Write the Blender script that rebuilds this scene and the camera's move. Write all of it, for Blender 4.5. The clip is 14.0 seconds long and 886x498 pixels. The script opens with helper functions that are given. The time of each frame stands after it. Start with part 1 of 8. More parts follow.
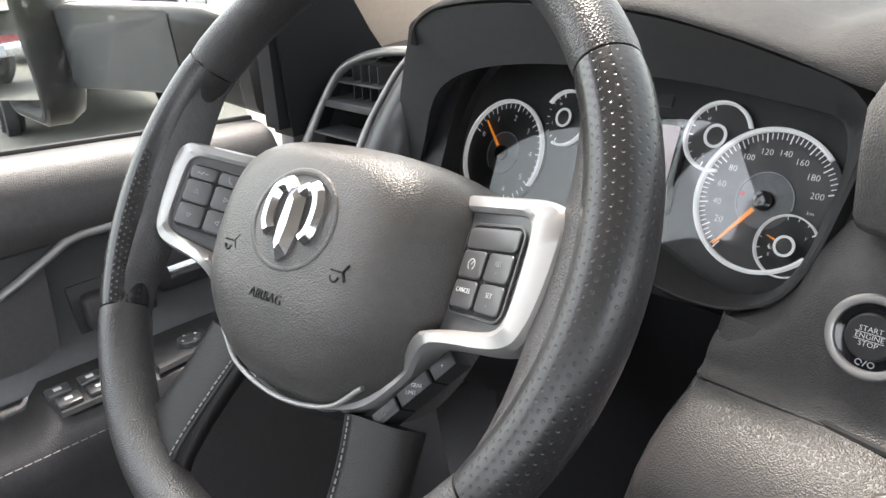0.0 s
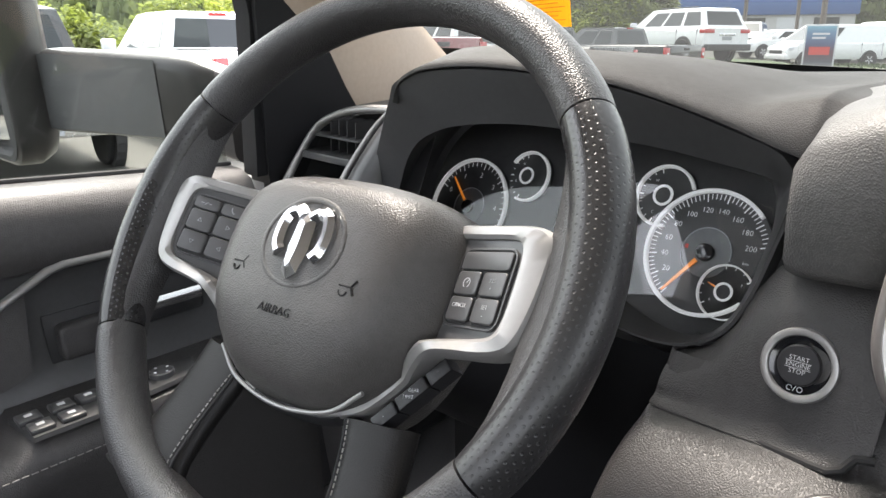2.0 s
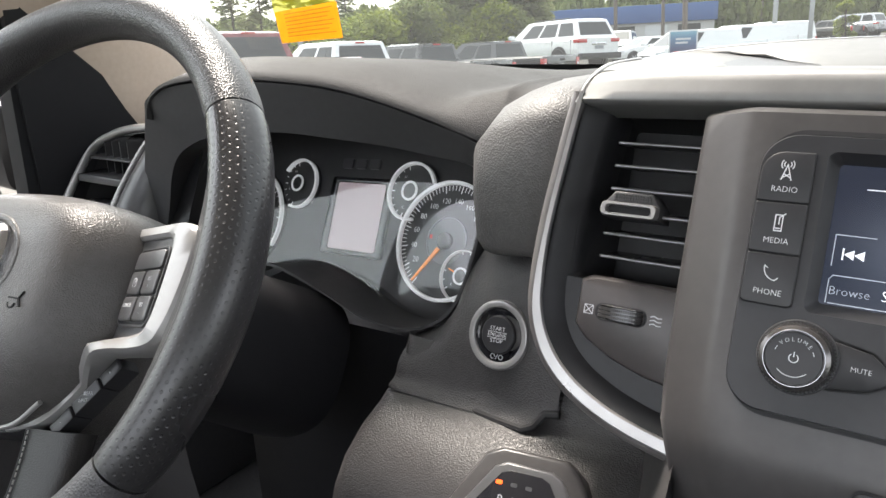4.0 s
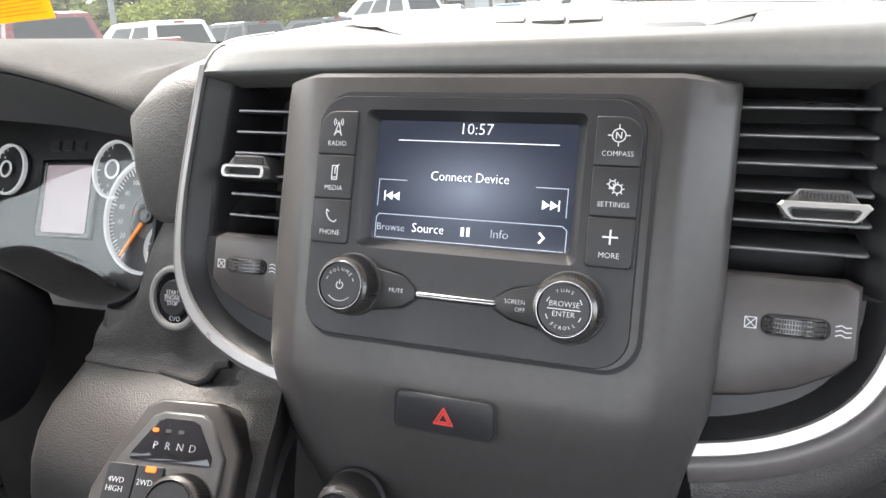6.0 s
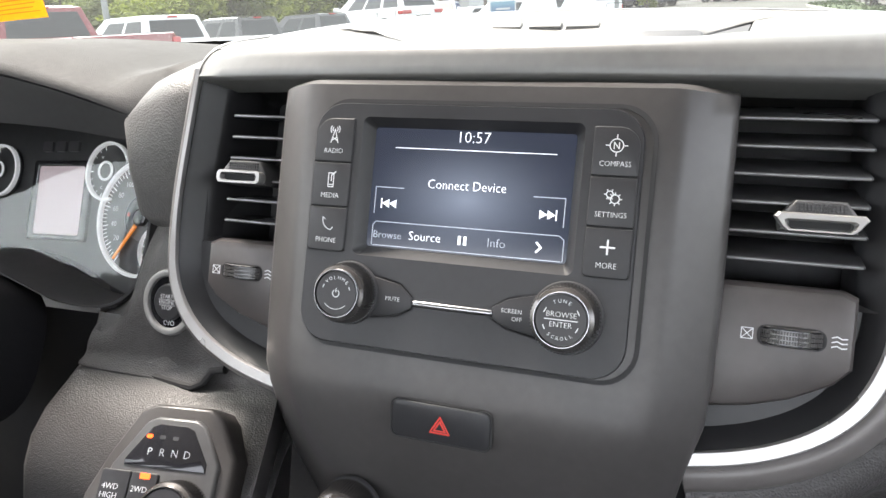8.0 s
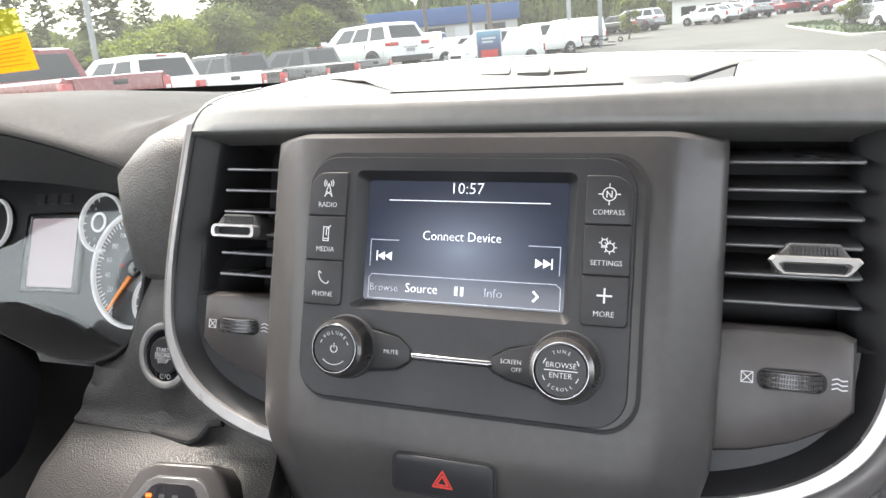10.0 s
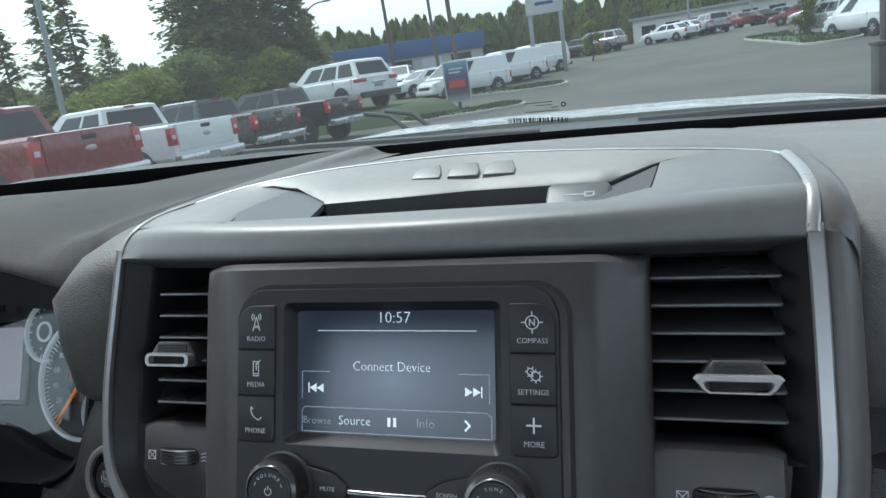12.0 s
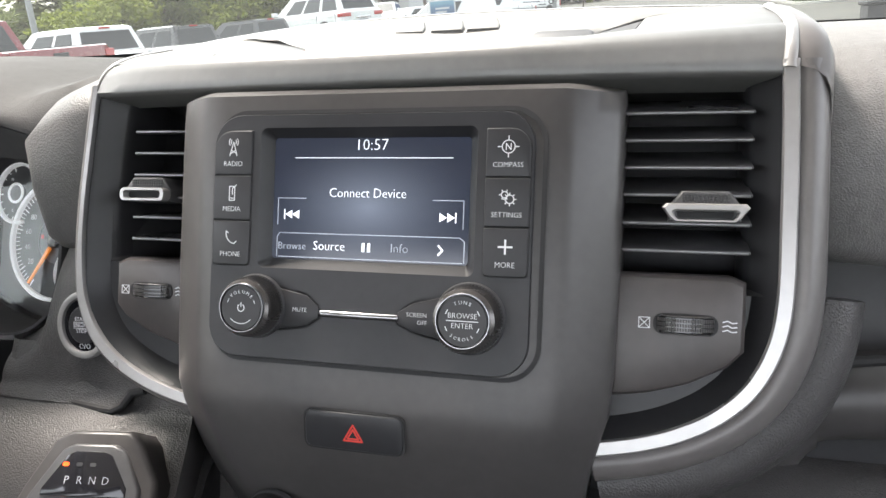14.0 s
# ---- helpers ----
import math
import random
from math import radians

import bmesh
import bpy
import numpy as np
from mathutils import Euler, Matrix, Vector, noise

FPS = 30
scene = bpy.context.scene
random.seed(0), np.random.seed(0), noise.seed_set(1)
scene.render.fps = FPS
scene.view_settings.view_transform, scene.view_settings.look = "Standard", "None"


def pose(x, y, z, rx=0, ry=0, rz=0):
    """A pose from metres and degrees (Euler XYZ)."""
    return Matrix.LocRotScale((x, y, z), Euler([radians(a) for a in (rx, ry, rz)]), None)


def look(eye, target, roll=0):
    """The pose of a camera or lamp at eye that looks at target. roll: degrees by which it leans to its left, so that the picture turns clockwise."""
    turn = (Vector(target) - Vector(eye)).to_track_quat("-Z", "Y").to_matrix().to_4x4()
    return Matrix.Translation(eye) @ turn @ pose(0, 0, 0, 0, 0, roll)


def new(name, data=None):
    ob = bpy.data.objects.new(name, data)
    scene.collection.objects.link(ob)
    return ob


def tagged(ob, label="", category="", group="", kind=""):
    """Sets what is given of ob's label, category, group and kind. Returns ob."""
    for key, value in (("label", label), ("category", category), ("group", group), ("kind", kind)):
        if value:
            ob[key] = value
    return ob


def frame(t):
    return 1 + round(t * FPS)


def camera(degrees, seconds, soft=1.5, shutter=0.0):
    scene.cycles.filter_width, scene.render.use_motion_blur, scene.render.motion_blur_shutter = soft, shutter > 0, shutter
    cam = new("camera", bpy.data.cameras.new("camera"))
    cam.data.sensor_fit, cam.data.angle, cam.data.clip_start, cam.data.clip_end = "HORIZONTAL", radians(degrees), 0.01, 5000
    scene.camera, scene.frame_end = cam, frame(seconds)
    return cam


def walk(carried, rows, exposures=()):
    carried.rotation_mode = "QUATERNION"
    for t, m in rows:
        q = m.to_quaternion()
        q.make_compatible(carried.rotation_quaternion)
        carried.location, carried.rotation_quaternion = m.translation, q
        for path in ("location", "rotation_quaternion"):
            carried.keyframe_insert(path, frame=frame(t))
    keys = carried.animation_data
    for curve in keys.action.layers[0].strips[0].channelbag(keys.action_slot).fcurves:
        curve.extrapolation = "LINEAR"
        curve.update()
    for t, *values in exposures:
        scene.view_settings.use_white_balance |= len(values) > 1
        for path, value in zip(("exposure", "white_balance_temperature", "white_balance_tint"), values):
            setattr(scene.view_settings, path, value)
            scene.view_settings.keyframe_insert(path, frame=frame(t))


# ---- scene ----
cam = camera(63.4, 14.0)
# seconds, eye, Euler angles in degrees; x to the truck's right, y ahead, z up from the asphalt
PATH = [
    (0.0, -0.1690, -0.3826, 1.5227, 66.796, 1.926, 45.854),
    (0.5, -0.1330, -0.4407, 1.5296, 69.362, 0.163, 43.810),
    (1.0, -0.1542, -0.4471, 1.5203, 71.564, -1.569, 42.479),
    (1.5, -0.1570, -0.4435, 1.5159, 72.092, -1.666, 42.045),
    (2.0, -0.1536, -0.4458, 1.5159, 72.427, -1.757, 41.847),
    (2.5, -0.1506, -0.4467, 1.5155, 72.952, -1.565, 41.045),
    (3.0, -0.1330, -0.4441, 1.5509, 73.479, -1.181, 39.347),
    (3.5, -0.0943, -0.4123, 1.5405, 73.796, -0.381, 36.691),
    (4.0, -0.0287, -0.3837, 1.5085, 73.912, 0.665, 33.112),
    (4.2, 0.0035, -0.3823, 1.5030, 73.835, 0.820, 31.258),
    (6.3, 0.1200, -0.3637, 1.5061, 71.711, 1.588, 20.117),
    (6.5, 0.1200, -0.3633, 1.5059, 71.639, 1.522, 20.047),
    (7.0, 0.1183, -0.3633, 1.5075, 71.542, 1.273, 20.117),
    (9.5, 0.1157, -0.3627, 1.5166, 72.553, 2.127, 19.623),
    (10.0, 0.1148, -0.3605, 1.5236, 73.793, 2.908, 19.054),
    (10.5, 0.1268, -0.3548, 1.5547, 75.513, 3.909, 18.262),
    (11.0, 0.1401, -0.3461, 1.5851, 77.286, 5.330, 17.192),
    (11.5, 0.1408, -0.3313, 1.5726, 76.953, 6.193, 16.525),
    (12.0, 0.1411, -0.3357, 1.5711, 75.907, 6.237, 16.559),
    (12.5, 0.1306, -0.3477, 1.5702, 74.882, 5.544, 16.704),
    (13.0, 0.1336, -0.3463, 1.5452, 73.814, 4.615, 16.669),
    (13.5, 0.1408, -0.3565, 1.5170, 72.821, 3.844, 16.322),
    (14.0, 0.1423, -0.3565, 1.5138, 71.460, 3.160, 15.568),
]
# seconds, stops, white balance and tint of the clip's own camera
EXPOSURES = [(0.0, 3.85, 6700, 11), (1.0, 3.56, 6700, 11), (4.2, 3.51, 6700, 11), (6.3, 3.96, 6700, 11), (10.1, 3.91, 6700, 11), (10.5, 3.51, 6600, 12), (10.9, 2.31, 5300, 1), (11.4, 2.31, 5350, 0), (12.6, 2.61, 6000, 5), (13.2, 3.01, 6150, 9), (13.5, 3.33, 6500, 11), (14.0, 3.66, 6700, 11)]
walk(cam, [(t, pose(x, y, z, rx, ry, rz)) for t, x, y, z, rx, ry, rz in PATH], EXPOSURES)

# ---- light ----
world = bpy.data.worlds.new("sky")
scene.world = world
world.use_nodes = True
wn = world.node_tree.nodes
sky = wn.new("ShaderNodeTexSky")
sky.sky_type = "NISHITA"
sky.sun_disc = False
sky.sun_elevation = radians(60)
sky.sun_rotation = radians(299)
sky.air_density, sky.dust_density, sky.ozone_density = 1.0, 3.0, 1.0
wn["Background"].inputs["Strength"].default_value = 0.15
haze = wn.new("ShaderNodeHueSaturation")
haze.inputs["Saturation"].default_value = 0.3
world.node_tree.links.new(sky.outputs["Color"], haze.inputs["Color"])
world.node_tree.links.new(haze.outputs["Color"], wn["Background"].inputs["Color"])
sun = new("sun", bpy.data.lights.new("sun", "SUN"))
sun.data.energy, sun.data.angle, sun.data.color = 0.7, radians(8.0), (1.0, 0.92, 0.84)
sun.matrix_basis = look((-4.4, 2.5, 8.8), (0, 0, 0))


# ---- materials ----
def material(name, colour, rough=0.5, metal=0.0, grain=None, grain_depth=0.0, blotch=0.0, spec=0.5, coat=0.0, fine=0.0):
    """A surface with colour variation at two scales and a cellular or noise relief. grain: cells per metre."""
    m = bpy.data.materials.new(name)
    m.use_nodes = True
    nt = m.node_tree
    n, l = nt.nodes, nt.links
    b = n["Principled BSDF"]
    b.inputs["Roughness"].default_value, b.inputs["Metallic"].default_value = rough, metal
    b.inputs["Specular IOR Level"].default_value = spec
    b.inputs["Coat Weight"].default_value = coat
    b.inputs["Base Color"].default_value = (*colour, 1)
    tc = n.new("ShaderNodeTexCoord")
    if blotch:
        a, c = n.new("ShaderNodeTexNoise"), n.new("ShaderNodeTexNoise")
        a.inputs["Scale"].default_value, c.inputs["Scale"].default_value = 9.0, 160.0
        a.inputs["Detail"].default_value = 5.0
        mix = n.new("ShaderNodeMath")
        mix.operation = "ADD"
        ramp = n.new("ShaderNodeMapRange")
        ramp.inputs["From Min"].default_value, ramp.inputs["From Max"].default_value = 0.7, 1.3
        ramp.inputs["To Min"].default_value, ramp.inputs["To Max"].default_value = 1 - blotch, 1 + blotch
        mul = n.new("ShaderNodeVectorMath")
        mul.operation = "MULTIPLY"
        mul.inputs[0].default_value = colour
        l.new(tc.outputs["Object"], a.inputs["Vector"])
        l.new(tc.outputs["Object"], c.inputs["Vector"])
        l.new(a.outputs["Fac"], mix.inputs[0])
        l.new(c.outputs["Fac"], mix.inputs[1])
        l.new(mix.outputs[0], ramp.inputs["Value"])
        l.new(ramp.outputs[0], mul.inputs[1])
        l.new(mul.outputs[0], b.inputs["Base Color"])
        r2 = n.new("ShaderNodeMapRange")
        r2.inputs["From Min"].default_value, r2.inputs["From Max"].default_value = 0.35, 0.65
        r2.inputs["To Min"].default_value, r2.inputs["To Max"].default_value = max(rough - 0.07, 0.02), min(rough + 0.07, 1)
        l.new(a.outputs["Fac"], r2.inputs["Value"])
        l.new(r2.outputs[0], b.inputs["Roughness"])
    if grain:
        v = n.new("ShaderNodeTexVoronoi")
        v.feature = "SMOOTH_F1"
        v.inputs["Smoothness"].default_value = 0.35
        v.inputs["Scale"].default_value = grain
        warp = n.new("ShaderNodeTexNoise")
        warp.inputs["Scale"].default_value = grain * 0.35
        add = n.new("ShaderNodeMixRGB")
        add.inputs[0].default_value = 0.0035 * 260 / grain
        edge = n.new("ShaderNodeMapRange")
        edge.inputs["From Max"].default_value, edge.inputs["To Min"].default_value, edge.inputs["To Max"].default_value = 0.7, 1.0, 0.0
        bump = n.new("ShaderNodeBump")
        bump.inputs["Strength"].default_value = grain_depth
        bump.inputs["Distance"].default_value = 0.45 / grain
        l.new(tc.outputs["Object"], warp.inputs["Vector"])
        l.new(tc.outputs["Object"], add.inputs[1])
        l.new(warp.outputs["Color"], add.inputs[2])
        l.new(add.outputs[0], v.inputs["Vector"])
        l.new(v.outputs["Distance"], edge.inputs["Value"])
        l.new(edge.outputs[0], bump.inputs["Height"])
        l.new(bump.outputs[0], b.inputs["Normal"])
    elif fine:
        v = n.new("ShaderNodeTexNoise")
        v.inputs["Scale"].default_value = fine
        v.inputs["Detail"].default_value = 3.0
        bump = n.new("ShaderNodeBump")
        bump.inputs["Strength"].default_value = grain_depth
        bump.inputs["Distance"].default_value = 0.5 / fine
        l.new(tc.outputs["Object"], v.inputs["Vector"])
        l.new(v.outputs["Fac"], bump.inputs["Height"])
        l.new(bump.outputs[0], b.inputs["Normal"])
    return m


def perforated(name, colour, rough, pitch=0.0034):
    """Leather with rows of punched holes, laid out on the part's own UV map in metres."""
    m = material(name, colour, rough, blotch=0.12)
    n, l = m.node_tree.nodes, m.node_tree.links
    b = n["Principled BSDF"]
    uv = n.new("ShaderNodeUVMap")
    sep = n.new("ShaderNodeSeparateXYZ")
    l.new(uv.outputs[0], sep.inputs[0])

    def op(kind, x, y=None):
        q = n.new("ShaderNodeMath")
        q.operation = kind
        for i, z in enumerate((x, y)):
            if z is None:
                continue
            if isinstance(z, (int, float)):
                q.inputs[i].default_value = z
            else:
                l.new(z, q.inputs[i])
        return q.outputs[0]

    u, v = op("DIVIDE", sep.outputs[0], pitch * 1.5), op("DIVIDE", sep.outputs[1], pitch)
    odd = op("MULTIPLY", op("MODULO", op("FLOOR", v), 2.0), 0.5)
    fu = op("SUBTRACT", op("FRACT", op("ADD", u, odd)), 0.5)
    fv = op("SUBTRACT", op("FRACT", v), 0.5)
    d = op("SQRT", op("ADD", op("POWER", op("MULTIPLY", fu, 1.5), 2.0), op("POWER", fv, 2.0)))
    hole = n.new("ShaderNodeMapRange")
    hole.inputs["From Min"].default_value, hole.inputs["From Max"].default_value = 0.17, 0.27
    l.new(d, hole.inputs["Value"])
    tc = n.new("ShaderNodeTexCoord")
    g = n.new("ShaderNodeTexVoronoi")
    g.inputs["Scale"].default_value = 900
    l.new(tc.outputs["Object"], g.inputs["Vector"])
    height = op("ADD", hole.outputs[0], op("MULTIPLY", g.outputs["Distance"], 0.12))
    bump = n.new("ShaderNodeBump")
    bump.inputs["Strength"].default_value, bump.inputs["Distance"].default_value = 0.4, 0.0005
    l.new(height, bump.inputs["Height"])
    l.new(bump.outputs[0], b.inputs["Normal"])
    mix = n.new("ShaderNodeMixRGB")
    mix.inputs[1].default_value = (0.012, 0.012, 0.013, 1)
    mix.inputs[2].default_value = (*colour, 1)
    l.new(hole.outputs[0], mix.inputs[0])
    l.new(mix.outputs[0], b.inputs["Base Color"])
    return m


def glass(name, tint=(1, 1, 1), rough=0.0, face=0.03, dust_veil=0.0):
    """A thin pane: clear, with the mirror-like gloss of its face."""
    m = bpy.data.materials.new(name)
    m.use_nodes = True
    n, l = m.node_tree.nodes, m.node_tree.links
    n.remove(n["Principled BSDF"])
    t, g, f, mx = n.new("ShaderNodeBsdfTransparent"), n.new("ShaderNodeBsdfGlossy"), n.new("ShaderNodeLayerWeight"), n.new("ShaderNodeMixShader")
    t.inputs[0].default_value = (*tint, 1)
    g.inputs["Roughness"].default_value = rough
    p, q = n.new("ShaderNodeMath"), n.new("ShaderNodeMath")
    p.operation, q.operation = "POWER", "MULTIPLY_ADD"
    p.inputs[1].default_value = 5.0
    q.inputs[1].default_value, q.inputs[2].default_value = 0.35, face
    f.inputs["Blend"].default_value = 0.5
    l.new(f.outputs["Facing"], p.inputs[0])
    l.new(p.outputs[0], q.inputs[0])
    l.new(q.outputs[0], mx.inputs[0])
    l.new(t.outputs[0], mx.inputs[1])
    l.new(g.outputs[0], mx.inputs[2])
    last = mx
    if dust_veil:
        # a thin translucent film stands for dust and for the dash's veiling reflection
        d, last = n.new("ShaderNodeBsdfTranslucent"), n.new("ShaderNodeMixShader")
        d.inputs[0].default_value = (0.8, 0.82, 0.8, 1)
        last.inputs[0].default_value = dust_veil
        l.new(mx.outputs[0], last.inputs[1])
        l.new(d.outputs[0], last.inputs[2])
    l.new(last.outputs[0], n["Material Output"].inputs[0])
    return m


def lit(name, colour, strength):
    m = material(name, colour, 0.4)
    b = m.node_tree.nodes["Principled BSDF"]
    b.inputs["Emission Color"].default_value = (*colour, 1)
    b.inputs["Emission Strength"].default_value = strength
    return m


LEATHER = material("grained black vinyl", (0.045, 0.043, 0.043), 0.42, spec=0.36, grain=850, grain_depth=0.55, blotch=0.12)
WHEEL_LEATHER = material("grained wheel leather", (0.032, 0.031, 0.032), 0.36, spec=0.48, grain=850, grain_depth=0.55, blotch=0.14)
SPOKE_LEATHER = material("dark spoke leather", (0.010, 0.0095, 0.0095), 0.40, spec=0.2, grain=1100, grain_depth=0.3, blotch=0.14)
HUB_VINYL = material("fine grained airbag vinyl", (0.057, 0.054, 0.052), 0.37, spec=0.35, grain=1000, grain_depth=0.5, blotch=0.1)
PERFORATED = perforated("perforated wheel leather", (0.016, 0.0155, 0.016), 0.3)
PLASTIC = material("satin black plastic", (0.055, 0.055, 0.057), 0.36, blotch=0.1, fine=2600, grain_depth=0.18)
STACK_PLASTIC = material("soft touch charcoal plastic", (0.043, 0.0405, 0.040), 0.36, blotch=0.1, spec=0.38, fine=3000, grain_depth=0.15)
RADIO_PLASTIC = material("matt black radio plastic", (0.022, 0.022, 0.024), 0.38, blotch=0.1, spec=0.28, fine=3000, grain_depth=0.15)
DARK = material("dull black plastic", (0.028, 0.028, 0.03), 0.6, blotch=0.15)
GAP = material("black gap", (0.012, 0.012, 0.013), 0.8)
BEZEL = material("flat black bezel", (0.034, 0.034, 0.035), 0.5, blotch=0.1, spec=0.25)
GLOSS = material("gloss black plastic", (0.012, 0.012, 0.014), 0.08)
CHROME = material("bright chrome", (0.62, 0.62, 0.63), 0.16, metal=0.95)
SATIN = material("satin silver paint", (0.27, 0.264, 0.26), 0.38, metal=0.5, blotch=0.05)
STRIP = material("satin chrome strip", (0.32, 0.313, 0.309), 0.32, metal=0.6, blotch=0.04)
# lighter copy of the stack's plastic, with the light on the shoulders in its colour
SHOULDER = material("lit warm charcoal plastic", (0.098, 0.091, 0.089), 0.36, blotch=0.08, spec=0.42, fine=3000, grain_depth=0.12)
POD_PLASTIC = material("warm black pod plastic", (0.050, 0.044, 0.043), 0.38, blotch=0.1, fine=2600, grain_depth=0.18)
KNURL = material("dark knurled metal", (0.105, 0.10, 0.098), 0.28, metal=0.75, blotch=0.1)
RING = material("dark chrome", (0.27, 0.27, 0.28), 0.2, metal=0.95)
# both pad vinyls are the dash's black vinyl, lightened by the daylight on them
PAD_VINYL = material("lit grained pad vinyl", (0.140, 0.136, 0.133), 0.50, spec=0.35, grain=950, grain_depth=0.6, blotch=0.12)
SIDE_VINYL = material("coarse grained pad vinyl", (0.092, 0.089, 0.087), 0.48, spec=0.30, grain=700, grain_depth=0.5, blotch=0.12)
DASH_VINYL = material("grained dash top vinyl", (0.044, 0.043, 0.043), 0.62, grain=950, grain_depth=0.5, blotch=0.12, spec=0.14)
# pale metal that paints the glint along each slat's front
SLAT_EDGE = material("slat edge highlight", (0.22, 0.22, 0.225), 0.3, metal=0.6)
SLAT = material("black slat plastic", (0.04, 0.04, 0.042), 0.3, blotch=0.1)
SHELF_METAL = material("satin grey shelf metal", (0.160, 0.160, 0.157), 0.48, metal=0.5, blotch=0.07, fine=1800, grain_depth=0.06)
# black plastic darkened further: the footwell's shade is put into its colour
SHROUD = material("black plastic with shade", (0.007, 0.007, 0.008), 0.6, blotch=0.1, spec=0.2)
BRUSHED = material("dark brushed metal", (0.115, 0.113, 0.115), 0.42, metal=0.45, blotch=0.16, fine=900, grain_depth=0.1)
GAUGE_PRINT = lit("lit gauge print", (0.8, 0.82, 0.84), 0.02)
WHITE_PRINT = material("white print", (0.55, 0.56, 0.58), 0.6, blotch=0.04)
GREY_PRINT = material("grey print", (0.3, 0.31, 0.33), 0.6, blotch=0.04)
BEIGE = material("beige pillar trim", (0.36, 0.29, 0.23), 0.7, blotch=0.06, fine=1500, grain_depth=0.25)
HEADLINER = material("beige headliner cloth", (0.6, 0.55, 0.48), 0.9, blotch=0.08, fine=900, grain_depth=0.4)
CARPET = material("dark cabin carpet", (0.025, 0.025, 0.026), 0.95, blotch=0.2, fine=500, grain_depth=0.6)
ORANGE = lit("orange needle", (0.95, 0.3, 0.04), 0.03)
AMBER = lit("amber indicator", (1.0, 0.09, 0.012), 0.22)
RED = material("red print", (0.55, 0.04, 0.03), 0.5, blotch=0.05)
THREAD = material("grey thread", (0.25, 0.24, 0.23), 0.7, blotch=0.1)
DOOR_CLEAR = glass("clear door glass", (0.76, 0.78, 0.765))
# the low tint dims the bright outdoors, the film adds its haze
CLEAR = glass("dusty veiled windscreen glass", (0.30, 0.317, 0.303), dust_veil=0.015)
LENS = glass("clear gauge lens", (0.95, 0.95, 0.95), face=0.055)
MIRROR = material("mirror glass", (0.9, 0.91, 0.92), 0.01, metal=1.0)
YELLOW = material("yellow paper", (0.9, 0.5, 0.02), 0.7, blotch=0.04)


# ---- building helpers ----
def thing(name, label, category, m=None, group="", kind=""):
    """A top-level thing: an empty at its own frame, to which its parts belong."""
    ob = tagged(new(name), label, category, group, kind)
    ob.empty_display_size = 0.02
    if m is not None:
        ob.matrix_basis = m
    return ob


def mesh(name, bm, mat, smooth=35):
    me = bpy.data.meshes.new(name)
    bm.normal_update()
    bmesh.ops.recalc_face_normals(bm, faces=bm.faces[:])
    bm.to_mesh(me)
    bm.free()
    me.materials.append(mat)
    if smooth:
        me.shade_smooth()
        me.set_sharp_from_angle(angle=radians(smooth))
    return me


def part(name, bm, mat, parent, label="", smooth=35, m=None):
    """Links a bmesh as one part under a thing or a part."""
    ob = new(name, mesh(name, bm, mat, smooth))
    ob.parent = parent
    if m is not None:
        ob.matrix_basis = m
    return tagged(ob, label)


def solid(name, bm, mat, label, category, m=None, group="", kind="", smooth=35):
    """A thing of a single mesh."""
    ob = new(name, mesh(name, bm, mat, smooth))
    if m is not None:
        ob.matrix_basis = m
    return tagged(ob, label, category, group, kind)


def box(x0, x1, y0, y1, z0, z1, bevel=0.0, seg=2):
    bm = bmesh.new()
    bmesh.ops.create_cube(bm, size=1.0)
    for v in bm.verts:
        v.co = Vector(((x0 + x1) / 2 + v.co.x * (x1 - x0), (y0 + y1) / 2 + v.co.y * (y1 - y0), (z0 + z1) / 2 + v.co.z * (z1 - z0)))
    if bevel:
        bmesh.ops.bevel(bm, geom=bm.edges[:], offset=bevel, segments=seg, affect="EDGES", profile=0.5)
    return bm


def merge(*bms):
    out = bmesh.new()
    for b in bms:
        me = bpy.data.meshes.new("t")
        b.to_mesh(me)
        b.free()
        out.from_mesh(me)
        bpy.data.meshes.remove(me)
    return out


def moved(bm, m):
    bm.transform(m)
    return bm


def rrect(x0, x1, y0, y1, r, n=5):
    """A rounded rectangle, counter-clockwise; r: one radius or four, from the lower left."""
    rs = (r, r, r, r) if isinstance(r, (int, float)) else r
    pts = []
    for (cx, cy, sx, sy), q, a0 in zip(((x0, y0, 1, 1), (x1, y0, -1, 1), (x1, y1, -1, -1), (x0, y1, 1, -1)), rs, (180, 270, 0, 90)):
        for k in range(n + 1):
            a = radians(a0 + 90 * k / n)
            pts.append((cx + sx * q + q * math.cos(a), cy + sy * q + q * math.sin(a)))
    return pts


def loft(loops, closed=True, cap0=False, cap1=False):
    """Skins equal-length loops of 3D points one to the next."""
    bm = bmesh.new()
    rings = [[bm.verts.new(p) for p in lp] for lp in loops]
    n = len(rings[0])
    for a, b in zip(rings, rings[1:]):
        for i in range(n if closed else n - 1):
            j = (i + 1) % n
            try:
                bm.faces.new((a[i], a[j], b[j], b[i]))
            except ValueError:
                pass
    if cap0:
        bm.faces.new(rings[0][::-1])
    if cap1:
        bm.faces.new(rings[-1])
    return bm


